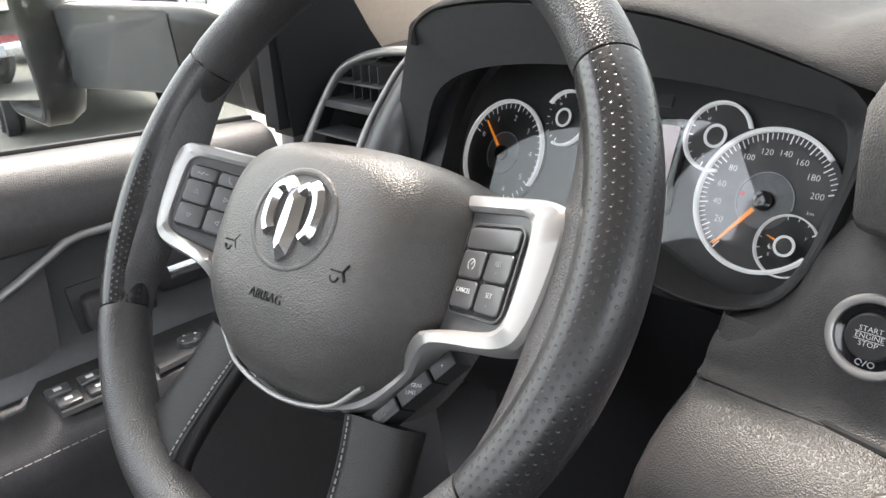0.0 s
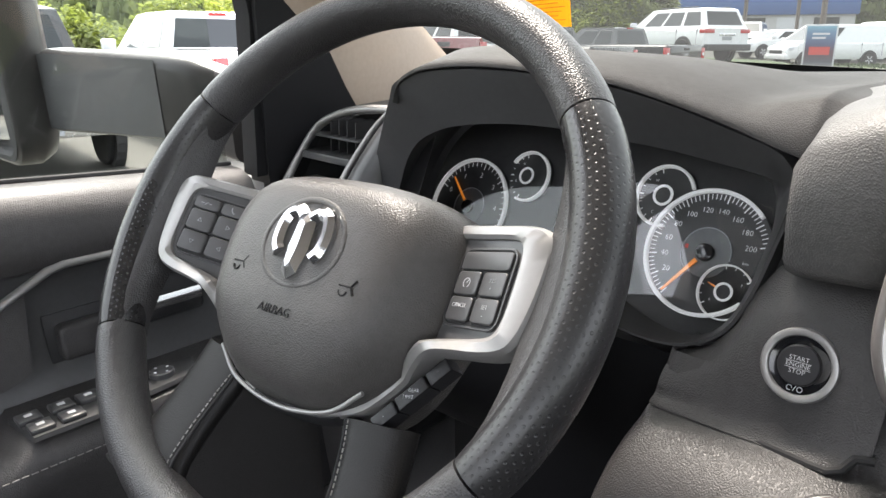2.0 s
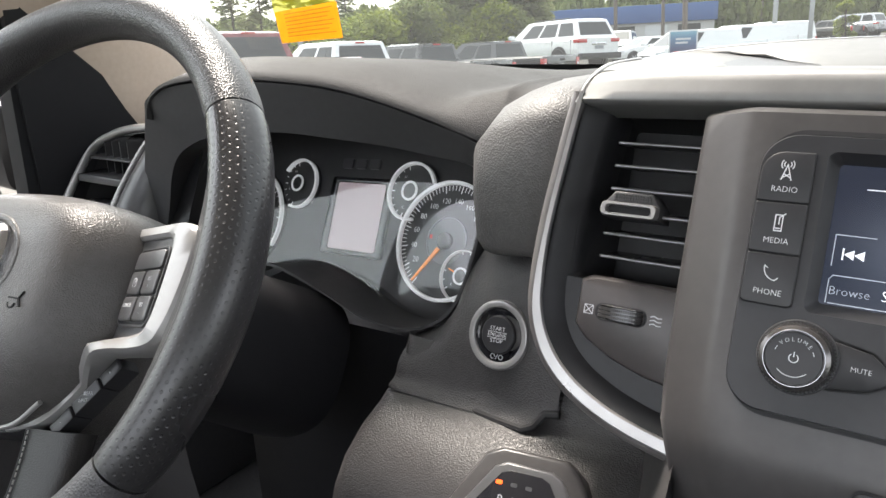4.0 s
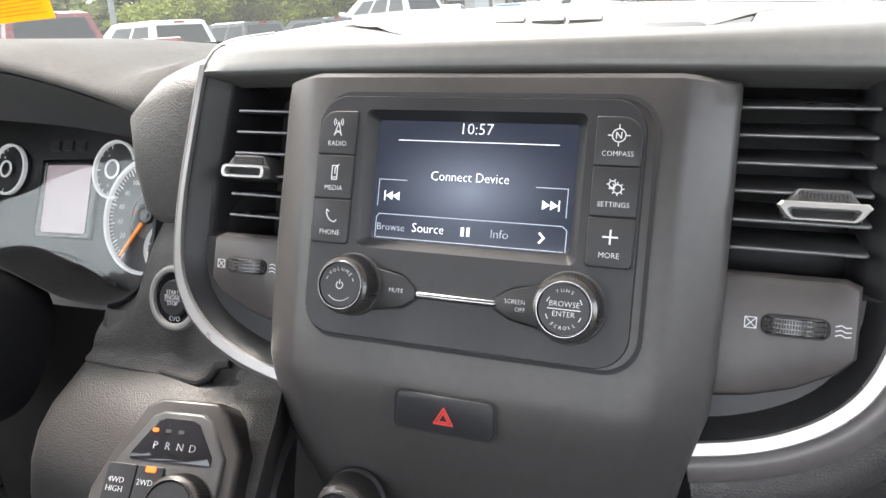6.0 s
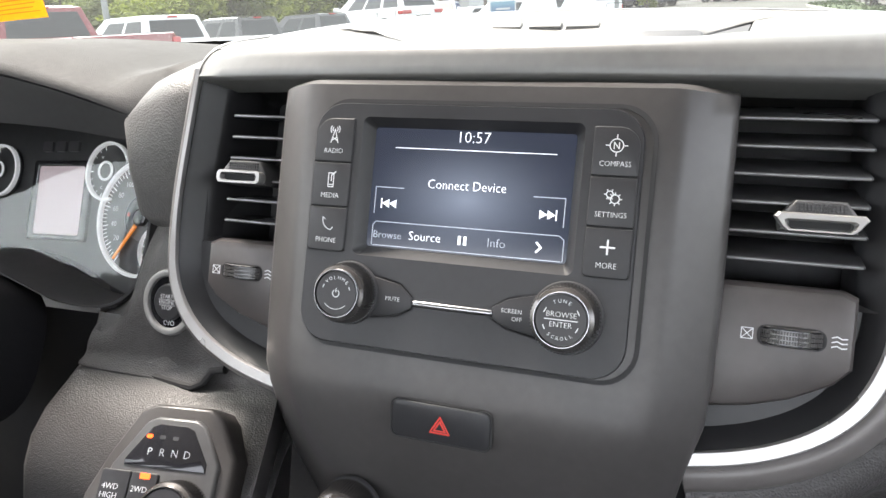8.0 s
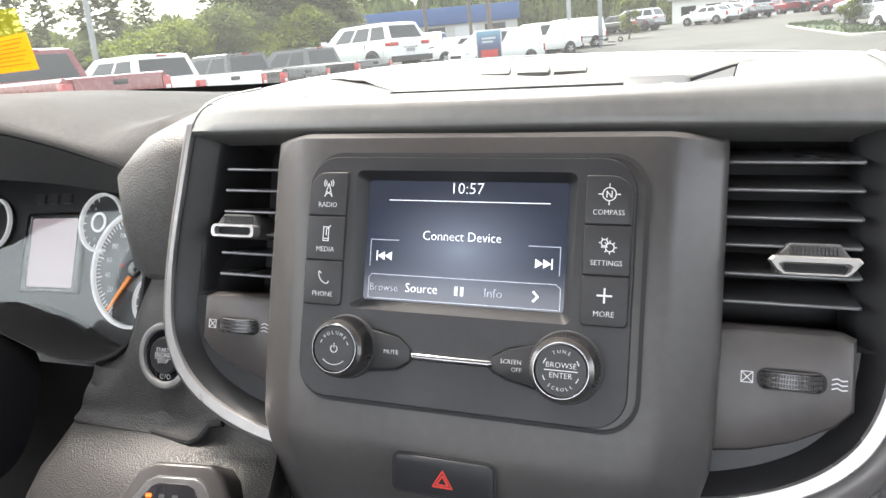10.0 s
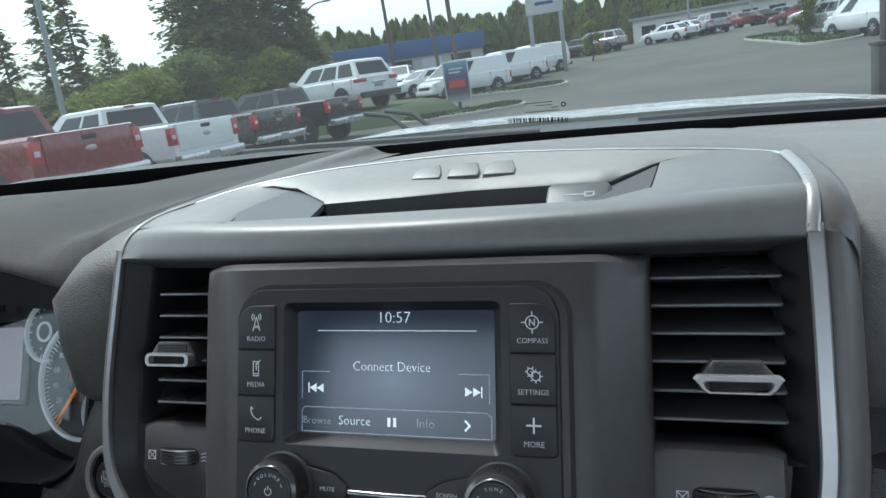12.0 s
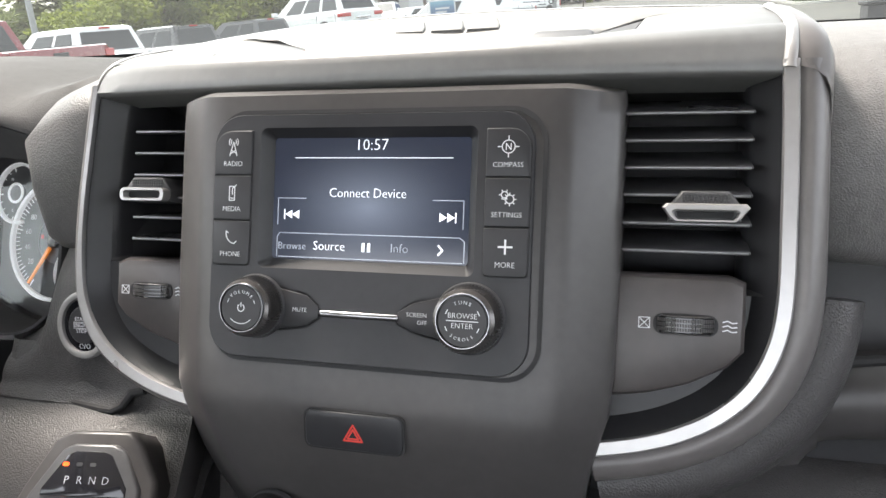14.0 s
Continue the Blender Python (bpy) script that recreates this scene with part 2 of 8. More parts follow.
def prism(pts, z0, z1, bevel=0.0):
    """A plate of the outline pts between two heights, its upper edge rounded."""
    cx, cy = sum(p[0] for p in pts) / len(pts), sum(p[1] for p in pts) / len(pts)
    loops = [[(x, y, z0) for x, y in pts]]
    if bevel:
        w = max(max(abs(p[0] - cx) for p in pts), max(abs(p[1] - cy) for p in pts))
        for k in range(4):
            a = radians(90 * k / 3)
            s = 1 - bevel * (1 - math.cos(a)) / w
            loops.append([(cx + (x - cx) * s, cy + (y - cy) * s, z1 - bevel + bevel * math.sin(a)) for x, y in pts])
    else:
        loops.append([(x, y, z1) for x, y in pts])
    return loft(loops, cap0=True, cap1=True)


def band(outer, inner, z0, z1, soft=0.0):
    """A flat frame between two outlines of equal length."""
    def mixp(k):
        return [(a[0] * (1 - k) + b[0] * k, a[1] * (1 - k) + b[1] * k) for a, b in zip(outer, inner)]
    loops = [[(x, y, z0) for x, y in outer], [(x, y, z1 - soft) for x, y in outer]]
    if soft:
        loops += [[(x, y, z1) for x, y in mixp(0.2)], [(x, y, z1) for x, y in mixp(0.8)]]
    loops += [[(x, y, z1 - soft) for x, y in inner], [(x, y, z0) for x, y in inner]]
    loops.append(loops[0])
    return loft(loops)


def lathe(profile, n=48, cap=True):
    """Turns a profile of (radius, height) round the local z axis."""
    loops = [[(r * math.cos(2 * math.pi * k / n), r * math.sin(2 * math.pi * k / n), z) for k in range(n)] for r, z in profile]
    return loft(loops, cap0=cap, cap1=cap)


def tube(path, r, n=10, flat=1.0, up=(0, 0, 1), caps=True):
    """A round or oval rod along a path; r: one radius or one for each point."""
    pts = [Vector(p) for p in path]
    rs = [r] * len(pts) if isinstance(r, (int, float)) else r
    loops = []
    for i, p in enumerate(pts):
        d = (pts[min(i + 1, len(pts) - 1)] - pts[max(i - 1, 0)]).normalized()
        s = d.cross(Vector(up))
        if s.length < 1e-4:
            s = d.cross(Vector((1, 0.3, 0)))
        s.normalize()
        t = s.cross(d)
        loops.append([p + (s * math.cos(2 * math.pi * k / n) + t * math.sin(2 * math.pi * k / n) * flat) * rs[i] for k in range(n)])
    return loft(loops, cap0=caps, cap1=caps)


def ribbon(path, outs, up, profile):
    """Sweeps a 2D profile (across, above) along a path whose sideways directions are given."""
    loops = [[Vector(p) + Vector(o) * a + Vector(up) * h for a, h in profile] for p, o in zip(path, outs)]
    return loft(loops, cap0=True, cap1=True)


def smooth_path(pts, n=6):
    """Catmull-Rom points through a list of 2D or 3D points."""
    ps = [Vector(p) for p in pts]
    ps = [2 * ps[0] - ps[1]] + ps + [2 * ps[-1] - ps[-2]]
    out = []
    for i in range(1, len(ps) - 2):
        a, b, c, d = ps[i - 1], ps[i], ps[i + 1], ps[i + 2]
        for k in range(n):
            t = k / n
            out.append(0.5 * (2 * b + (c - a) * t + (2 * a - 5 * b + 4 * c - d) * t * t + (3 * b - a - 3 * c + d) * t ** 3))
    return out + [ps[-2]]


def text(string, size, mat, parent, x, y, z, turn=0.0, name="lettering", align="CENTER", depth=0.00012, m=None, squeeze=1.0):
    """Raised lettering in the parent's plane."""
    cu = bpy.data.curves.new(name, "FONT")
    cu.body, cu.size, cu.extrude, cu.align_x, cu.align_y = string, size, depth, align, "CENTER"
    cu.resolution_u = 2
    cu.offset = -0.017 * size
    ob = bpy.data.objects.new(name, cu)
    me = bpy.data.meshes.new_from_object(ob)
    bpy.data.objects.remove(ob)
    bpy.data.curves.remove(cu)
    me.materials.clear()
    me.materials.append(mat)
    me.transform(Matrix.Diagonal((squeeze, 1, 1, 1)))
    out = new(name, me)
    out.parent = parent
    out.matrix_basis = (m if m is not None else Matrix()) @ pose(x, y, z, 0, 0, turn)
    return out


def strokes(lines, w, z0, z1):
    """Flat bars along 2D polylines, for printed signs."""
    bms = []
    for ln in lines:
        for (x0, y0), (x1, y1) in zip(ln, ln[1:]):
            d = Vector((x1 - x0, y1 - y0))
            if d.length < 1e-7:
                continue
            d.normalize()
            s = Vector((-d.y, d.x)) * w / 2
            e = d * w * 0.3
            bms.append(prism([(x0 - e.x - s.x, y0 - e.y - s.y), (x1 + e.x - s.x, y1 + e.y - s.y), (x1 + e.x + s.x, y1 + e.y + s.y), (x0 - e.x + s.x, y0 - e.y + s.y)], z0, z1))
    return merge(*bms)


def arc(cx, cy, r, a0, a1, n=16):
    return [(cx + r * math.cos(radians(a0 + (a1 - a0) * k / n)), cy + r * math.sin(radians(a0 + (a1 - a0) * k / n))) for k in range(n + 1)]

# ---- frames of the main parts of the cabin ----
PANEL = Matrix(((1, 0, 0, 0), (0, 0.3311, -0.9436, -0.0201), (0, 0.9436, 0.3311, 1.4157), (0, 0, 0, 1)))
WHEEL = Matrix(((0.9801, -0.1152, 0.1618, -0.4746), (0.1986, 0.5685, -0.7984, -0.1988), (0, 0.8146, 0.5800, 1.4146), (0, 0, 0, 1))) @ pose(-0.003, 0, 0, 0, 0, -2.2)
GAUGES = pose(-0.55, 0.135, 1.36, 90 - 26)
# the driver's side is drawn square and then seated against the centre stack
SEAT_WHEEL = Matrix(((0.9703, 0.0729, -0.0776, 0.0925), (-0.0754, 0.9729, -0.0287, 0.0257), (0.0752, 0.0346, 0.9727, 0.0450), (0, 0, 0, 1)))
SEAT_GAUGES = Matrix(((0.9508, 0.0676, -0.0631, 0.0839), (-0.0709, 0.9514, -0.0492, 0.0526), (0.0594, 0.0537, 0.9520, 0.0731), (0, 0, 0, 1)))
SEAT_DOOR = Matrix(((0.9314, 0.0663, -0.0619, 0.0597), (-0.0694, 0.9320, -0.0482, 0.0470), (0.0582, 0.0526, 0.9326, 0.0904), (0, 0, 0, 1)))


def settled(bm):
    """Seats a piece of the dashboard: unmoved at the stack, with the gauges further left, with the door at the far end."""
    for v in bm.verts:
        a = max(0.0, min(1.0, (-0.215 - v.co.x) / 0.08))
        b = max(0.0, min(1.0, (-0.66 - v.co.x) / 0.12))
        p = v.co.lerp(SEAT_GAUGES @ v.co, a * a * (3 - 2 * a))
        v.co = p.lerp(SEAT_DOOR @ v.co, b * b * (3 - 2 * b))
    return bm


# ---- the cabin's shell ----
solid("ceiling", box(-0.86, 0.86, -1.35, -0.12, 1.98, 2.02, 0.01), HEADLINER, "beige cloth headliner of the truck cab", "ceiling", kind="structure")
solid("floor", box(-1.03, 1.0, -1.40, 0.75, 0.70, 0.75), CARPET, "dark carpeted cab floor", "floor", kind="structure")
solid("wall_front", box(-0.98, 0.98, 0.66, 0.70, 0.75, 1.43), DARK, "black firewall behind the dashboard", "wall", kind="structure")
back = thing("wall_back", "dark back wall of the cab with its window opening", "wall", kind="structure")
for n_, b_ in (("lower_wall", (-0.9, 0.9, -1.39, -1.35, 0.75, 1.42)), ("header", (-0.86, 0.86, -1.39, -1.35, 1.86, 2.0)), ("pillar", (-0.9, -0.75, -1.39, -1.35, 1.42, 1.86)), ("pillar", (0.75, 0.9, -1.39, -1.35, 1.42, 1.86))):
    part(n_, box(*b_, 0.006), CARPET, back)
right = thing("wall_right", "black passenger side of the cab below its open windows", "wall", kind="structure")
for n_, b_ in (("lower_wall", (0.88, 0.93, -1.35, -1.0, 0.75, 1.41)), ("door_panel", (0.90, 0.95, -1.0, 0.1, 0.75, 1.42)), ("lower_front", (0.95, 0.99, 0.1, 0.66, 0.75, 1.44)), ("rail", (0.84, 0.93, -1.35, -0.12, 1.90, 1.99)), ("pillar", (0.87, 0.93, -1.12, -0.98, 1.41, 1.9))):
    part(n_, box(*b_, 0.008), PLASTIC, right)
a_r = loft([[(0.90, 0.60, 1.45), (0.97, 0.60, 1.45), (0.97, 0.45, 1.45), (0.90, 0.42, 1.45)], [(0.80, -0.06, 1.92), (0.86, -0.06, 1.92), (0.86, -0.16, 1.92), (0.80, -0.2, 1.92)]], cap0=True, cap1=True)
part("windscreen_pillar", a_r, BEIGE, right)
left = thing("wall_left", "dark rear part of the driver's side of the cab", "wall", kind="structure")
for n_, b_ in (("lower_wall", (-0.97, -0.93, -1.35, -1.15, 0.75, 1.41)), ("rail", (-0.93, -0.84, -1.35, -0.12, 1.90, 1.99)), ("pillar", (-0.95, -0.88, -1.15, -1.0, 1.41, 1.9)), ("lower_front", (-1.02, -0.985, 0.12, 0.68, 0.75, 1.36))):
    part(n_, box(*b_, 0.008), PLASTIC, left)
solid("windscreen_header", box(-0.86, 0.86, -0.16, -0.05, 1.93, 2.0, 0.02), BEIGE, "beige header over the windscreen", "trim", kind="structure")

# ---- windscreen ----
rows = []
for k in range(9):
    s = k / 8
    row = []
    for i in range(17):
        q = -1 + i / 8
        y0, y1 = 0.66 - 0.20 * q * q, -0.04 - 0.10 * q * q
        w = 0.98 - 0.16 * s
        bow = 0.05 * math.sin(math.pi * s)
        row.append((q * w, y0 + (y1 - y0) * s + bow * 0.5, 1.445 + (1.95 - 1.445) * s + bow * 0.6))
    rows.append(row)
windscreen = solid("window_1", loft(rows, closed=False), CLEAR, "clear curved windscreen of the truck", "windscreen", kind="structure", smooth=80)
windscreen.visible_shadow = False
frit = []
for s in (0.0, 0.02, 0.04, 0.062):
    frit.append([(q * (0.975 - 0.16 * s), 0.652 - 0.20 * q * q - 0.70 * s, 1.446 + 0.505 * s) for q in [-1 + i / 12 for i in range(25)]])
part("frit", loft(frit, closed=False), GAP, windscreen, "black printed band along the foot of the glass", smooth=80)

# ---- centre stack ----
MM = 0.001
stack = thing("center_stack", "charcoal soft-touch centre stack of the dashboard", "centre stack", PANEL @ pose(0.0035, 0, 0))
levels = [(66, 127, -8), (62, 127, -1), (50, 127, 0), (0, 127, 0), (-30, 127, 0), (-78, 126, 0), (-100, 124, 1), (-112, 120.5, 0), (-125, 117, -4), (-140, 114, -11), (-160, 111, -24), (-185, 107, -44), (-230, 102, -76), (-300, 100, -110)]
side = [(0, -75), (0, -20), (1, -17), (4, -14), (14, -7.5), (22, -2.5), (28, 0), (40, 0.2), (62, 0.4)]
loops = []
for v, hw, n in levels:
    right_half = [((hw - a) * MM, v * MM, (n + h) * MM) for a, h in side]
    loops.append(right_half + [(-x, y, z) for x, y, z in right_half[::-1]])
col = loft(loops, cap0=True, cap1=True)
hole = [f for f in col.faces if abs(f.calc_center_median().x) < 0.02 and -0.079 < f.calc_center_median().y < 0.053 and f.calc_center_median().z > -0.01]
bmesh.ops.delete(col, geom=hole, context="FACES")
part("column", col, STACK_PLASTIC, stack, smooth=50)
part("gap", band(rrect(-0.0917, 0.0917, -0.0832, 0.0535, 0.0185, 8), rrect(-0.0895, 0.0895, -0.081, 0.0513, 0.017, 8), 0, 0.0011), GAP, stack, "dark gap round the radio")

hazard = thing("hazard_button", "black hazard button with a red triangle", "button", PANEL @ pose(0, -0.105, 0.0022, 9) @ pose(0, 0.105, 0))
part("gap", band(rrect(-0.0292, 0.0272, -0.1265, -0.1046, 0.0045), rrect(-0.0284, 0.0264, -0.1257, -0.1054, 0.004), 0, 0.0008), GAP, hazard)
part("cap", prism(rrect(-0.0283, 0.0263, -0.1256, -0.1055, 0.0042), -0.001, 0.0012, 0.0008), RADIO_PLASTIC, hazard)
for r_ in (0.0058, 0.0034):
    tri = [(-0.001 + r_ * math.cos(radians(a)) * 1.05, -0.1175 + r_ * math.sin(radians(a))) for a in (90, 210, 330, 90)]
    part("triangle", strokes([tri], 0.0008, 0.0012, 0.0015), RED, hazard, "red warning triangle")

# ---- radio ----
radio = thing("car_radio", "black car radio with a lit screen, keys and two knobs", "radio", PANEL)
o_, i_, s_ = (rrect(-0.0892, 0.0892, -0.0807, 0.051, 0.0168, 8), rrect(-0.0605, 0.0605, -0.0318, 0.0437, 0.004, 8), rrect(-0.0555, 0.0555, -0.0265, 0.0392, 0.002, 8))
w_ = [(x * 0.994, (y + 0.0149) * 0.994 - 0.0149) for x, y in o_]
face = loft([[(x, y, 0) for x, y in o_], [(x, y, 0.0014) for x, y in o_], [(x, y, 0.0022) for x, y in w_], [(x, y, 0.0022) for x, y in i_], [(x * 0.985, y * 0.985, 0.0012) for x, y in i_], [(x, y, -0.005) for x, y in s_]])
part("faceplate", face, RADIO_PLASTIC, radio, smooth=40)
screen_mat = bpy.data.materials.new("lit display")
screen_mat.use_nodes = True
sn, sl = screen_mat.node_tree.nodes, screen_mat.node_tree.links
sb = sn["Principled BSDF"]
sb.inputs["Base Color"].default_value, sb.inputs["Roughness"].default_value = (0.01, 0.011, 0.014, 1), 0.12
tc_ = sn.new("ShaderNodeTexCoord")
mp_ = sn.new("ShaderNodeMapping")
mp_.inputs["Location"].default_value, mp_.inputs["Scale"].default_value = (0, -0.06, 0), (15, 24, 0)
gr_ = sn.new("ShaderNodeTexGradient")
gr_.gradient_type = "QUADRATIC_SPHERE"
cr_ = sn.new("ShaderNodeValToRGB")
cr_.color_ramp.elements[0].color, cr_.color_ramp.elements[1].color = (0.016, 0.021, 0.036, 1), (0.16, 0.19, 0.25, 1)
sl.new(tc_.outputs["Object"], mp_.inputs["Vector"])
sl.new(mp_.outputs[0], gr_.inputs["Vector"])
sl.new(gr_.outputs["Fac"], cr_.inputs["Fac"])
sl.new(cr_.outputs["Color"], sb.inputs["Emission Color"])
sb.inputs["Emission Strength"].default_value = 0.13
GLOW = lit("lit white characters", (0.9, 0.93, 1.0), 0.058)
DIM = lit("dim grey characters", (0.35, 0.38, 0.44), 0.05)
screen = part("screen", prism(s_, -0.009, -0.0049), screen_mat, radio, "lit dark blue display", smooth=0)
ZS = -0.0047
text("10:57", 0.0086, GLOW, screen, 0.0012, 0.0352, ZS)
text("Connect Device", 0.0072, GLOW, screen, -0.0005, 0.0095, ZS, squeeze=0.93)
text("Browse", 0.0058, DIM, screen, -0.0435, -0.0197, ZS, squeeze=0.95)
text("Source", 0.0070, GLOW, screen, -0.0215, -0.0192, ZS, squeeze=0.95)
text("Info", 0.0066, DIM, screen, 0.0185, -0.0192, ZS)
part("rule", strokes([[(-0.043, 0.0285), (0.046, 0.0285)]], 0.0004, ZS - 0.0001, ZS), GLOW, screen)
for ln_ in ([(-0.051, -0.0125), (0.051, -0.0125), (0.0535, -0.0145), (0.0535, -0.0255)], [(-0.051, -0.0125), (-0.0525, -0.0145), (-0.0525, -0.0255)], [(-0.0515, -0.0255), (0.0525, -0.0255)], [(-0.0525, -0.008), (-0.0525, 0.0065), (-0.036, 0.0065)], [(0.0525, -0.008), (0.0525, 0.0065), (0.036, 0.0065)]):
    part("rule", strokes([ln_], 0.0004, ZS - 0.0001, ZS), DIM, screen)
part("pause_sign", merge(prism([(-0.0026, -0.0215), (-0.001, -0.0215), (-0.001, -0.0168), (-0.0026, -0.0168)], ZS - 0.0002, ZS), prism([(0.0006, -0.0215), (0.0022, -0.0215), (0.0022, -0.0168), (0.0006, -0.0168)], ZS - 0.0002, ZS)), GLOW, screen, smooth=0)
part("arrow_sign", strokes([[(0.0397, -0.0168), (0.042, -0.0192), (0.0397, -0.0216)]], 0.001, ZS - 0.0002, ZS), GLOW, screen, smooth=0)
for s in (-1, 1):
    cx = s * 0.044
    sk = [strokes([[(cx + s * 0.0045, -0.0048), (cx + s * 0.0045, 0.0002)]], 0.0006, ZS - 0.0002, ZS)]
    for k in (-1, 0):
        x0 = cx + s * (k * 0.0042)
        sk.append(prism([(x0, -0.0046), (x0 + s * 0.004, -0.0023), (x0, 0.0)][::s], ZS - 0.0002, ZS))
    part("skip_sign", merge(*sk), GLOW, screen, smooth=0)
KEY_TEXT = [("RADIO", "MEDIA", "PHONE"), ("COMPASS", "SETTINGS", "MORE")]
for c, sgn in enumerate((-1, 1)):
    x0, x1 = (-0.0882, -0.0652) if c == 0 else (0.0648, 0.0874)
    xm = (x0 + x1) / 2
    for k in range(3):
        y1_ = 0.0424 - 0.0247 * k
        y0_ = y1_ - 0.0243
        rr = [0.0008] * 4
        if k == 0:
            rr[3 if c == 0 else 2] = 0.010
        if k == 2:
            rr[0], rr[1] = 0.0025, 0.0025
        part("key_gap", prism(rrect(x0 - 0.0003, x1 + 0.0003, y0_ - 0.0003, y1_ + 0.0003, rr), 0.002, 0.0024), GAP, radio, smooth=0)
        key = part("key", prism(rrect(x0 + 0.0001, x1 - 0.0001, y0_ + 0.0001, y1_ - 0.0001, rr), 0.002, 0.0031, 0.0006), RADIO_PLASTIC, radio)
        ym, z = (y0_ + y1_) / 2, 0.0031
        text(KEY_TEXT[c][k], 0.0040 if len(KEY_TEXT[c][k]) < 6 else 0.0037, WHITE_PRINT, key, xm, ym - 0.0062, z, squeeze=0.95)
        yi = ym + 0.0028
        if (c, k) == (0, 0):
            ln = [[(xm - 0.0022, yi - 0.0044), (xm, yi + 0.003), (xm + 0.0022, yi - 0.0044)], [(xm - 0.0013, yi - 0.0015), (xm + 0.0016, yi - 0.0032)], [(xm + 0.0013, yi - 0.0015), (xm - 0.0016, yi - 0.0032)]]
            ln += [arc(xm, yi + 0.003, r, a, a + 80, 5) for r in (0.0016, 0.0028) for a in (-40, 140)]
        elif (c, k) == (0, 1):
            ln = [[(xm - 0.0016, yi - 0.0042), (xm + 0.0016, yi - 0.0042), (xm + 0.0016, yi + 0.0034), (xm - 0.0016, yi + 0.0034), (xm - 0.0016, yi - 0.0042)], [(xm - 0.001, yi - 0.003), (xm + 0.001, yi - 0.003)], [(xm + 0.0002, yi - 0.001), (xm + 0.0002, yi + 0.0022), (xm + 0.0026, yi + 0.0042)]]
        elif (c, k) == (0, 2):
            ln = [arc(xm + 0.003, yi + 0.0026, 0.0058, 170, 262, 8), [(xm - 0.0028, yi + 0.0036), (xm - 0.0014, yi + 0.0026)], [(xm + 0.0022, yi - 0.0032), (xm + 0.0036, yi - 0.0018)]]
        elif (c, k) == (1, 0):
            ln = [arc(xm, yi, 0.0032, 0, 360, 20), [(xm - 0.0012, yi - 0.0015), (xm - 0.0012, yi + 0.0015), (xm + 0.0012, yi - 0.0015), (xm + 0.0012, yi + 0.0015)]] + [[(xm + 0.0034 * a, yi + 0.0034 * b), (xm + 0.0052 * a, yi + 0.0052 * b)] for a, b in ((1, 0), (-1, 0), (0, 1), (0, -1))]
        elif (c, k) == (1, 1):
            ln = [arc(xm - 0.0012, yi + 0.001, 0.0016, 0, 360, 14), arc(xm + 0.0014, yi - 0.0012, 0.0021, 0, 360, 14)] + [[(xm - 0.0012 + 0.0018 * math.cos(a), yi + 0.001 + 0.0018 * math.sin(a)), (xm - 0.0012 + 0.0026 * math.cos(a), yi + 0.001 + 0.0026 * math.sin(a))] for a in [i * math.pi / 3 for i in range(6)]] + [[(xm + 0.0014 + 0.0023 * math.cos(a), yi - 0.0012 + 0.0023 * math.sin(a)), (xm + 0.0014 + 0.0032 * math.cos(a), yi - 0.0012 + 0.0032 * math.sin(a))] for a in [i * math.pi / 4 for i in range(8)]]
        else:
            ln = [[(xm - 0.0034, yi), (xm + 0.0034, yi)], [(xm, yi - 0.0034), (xm, yi + 0.0034)]]
        part("sign", strokes(ln, 0.0009 if (c, k) == (1, 2) else 0.00048, z, z + 0.00012), WHITE_PRINT, key, smooth=0)


def knob(parent, m, r, h, words, name="knob", ribs=60):
    """A turning knob with a knurled skirt, a chrome ring and a printed cap."""
    k = part(name, lathe([(r * 1.36, 0), (r * 1.36, 0.0012), (r * 1.33, 0.002), (r * 1.32, 0.0025)]), DARK, parent, m=m)
    sk = lathe([(r * 1.3, 0.0022), (r * 1.27, h * 0.3), (r * 1.25, h * 0.5), (r * 1.22, h * 0.72), (r * 1.14, h * 0.82), (r * 1.0, h * 0.88)], ribs * 2, cap=True)
    for i, v in enumerate(sk.verts):
        if v.co.z < h * 0.75 and i % 2:
            v.co.x *= 0.935
            v.co.y *= 0.935
    part("skirt", sk, KNURL, k, "knurled black skirt", smooth=12)
    part("ring", lathe([(r * 1.01, h * 0.82), (r * 1.0, h * 0.96), (r * 0.99, h), (r * 0.972, h), (r * 0.955, h * 0.965), (r * 0.945, h * 0.94), (r * 0.935, h * 0.88)], 64, cap=False), RING, k, "chrome ring")
    cap = part("cap", lathe([(r * 0.925, h * 0.88), (r * 0.915, h * 0.955), (r * 0.895, h * 0.97), (r * 0.4, h * 0.975), (0.0004, h * 0.976)], 48), RADIO_PLASTIC, k)
    for string, x, y, size, turn in words:
        text(string, size, WHITE_PRINT, cap, x, y, h * 0.978, turn)
    return k, cap, h * 0.978


_, vcap, vz = knob(radio, pose(-0.0595, -0.0528, 0.002), 0.0128, 0.0165, [])
for i_, ch in enumerate("VOLUME"):
    a_ = 90 + 44 - i_ * 17.6
    text(ch, 0.0026, WHITE_PRINT, vcap, 0.0083 * math.cos(radians(a_)), 0.0083 * math.sin(radians(a_)), vz, a_ - 90)
part("power_sign", strokes([arc(0, 0, 0.0019, 125, 415, 14), [(0, 0.0007), (0, 0.0028)]], 0.0004, vz, vz + 0.0001), WHITE_PRINT, vcap, smooth=0)
part("mark", strokes([arc(0, 0, 0.0083, 225, 315, 12), arc(0, 0, 0.0083, 150, 162, 3), arc(0, 0, 0.0083, 18, 30, 3)], 0.0003, vz, vz + 0.0001), WHITE_PRINT, vcap, smooth=0)
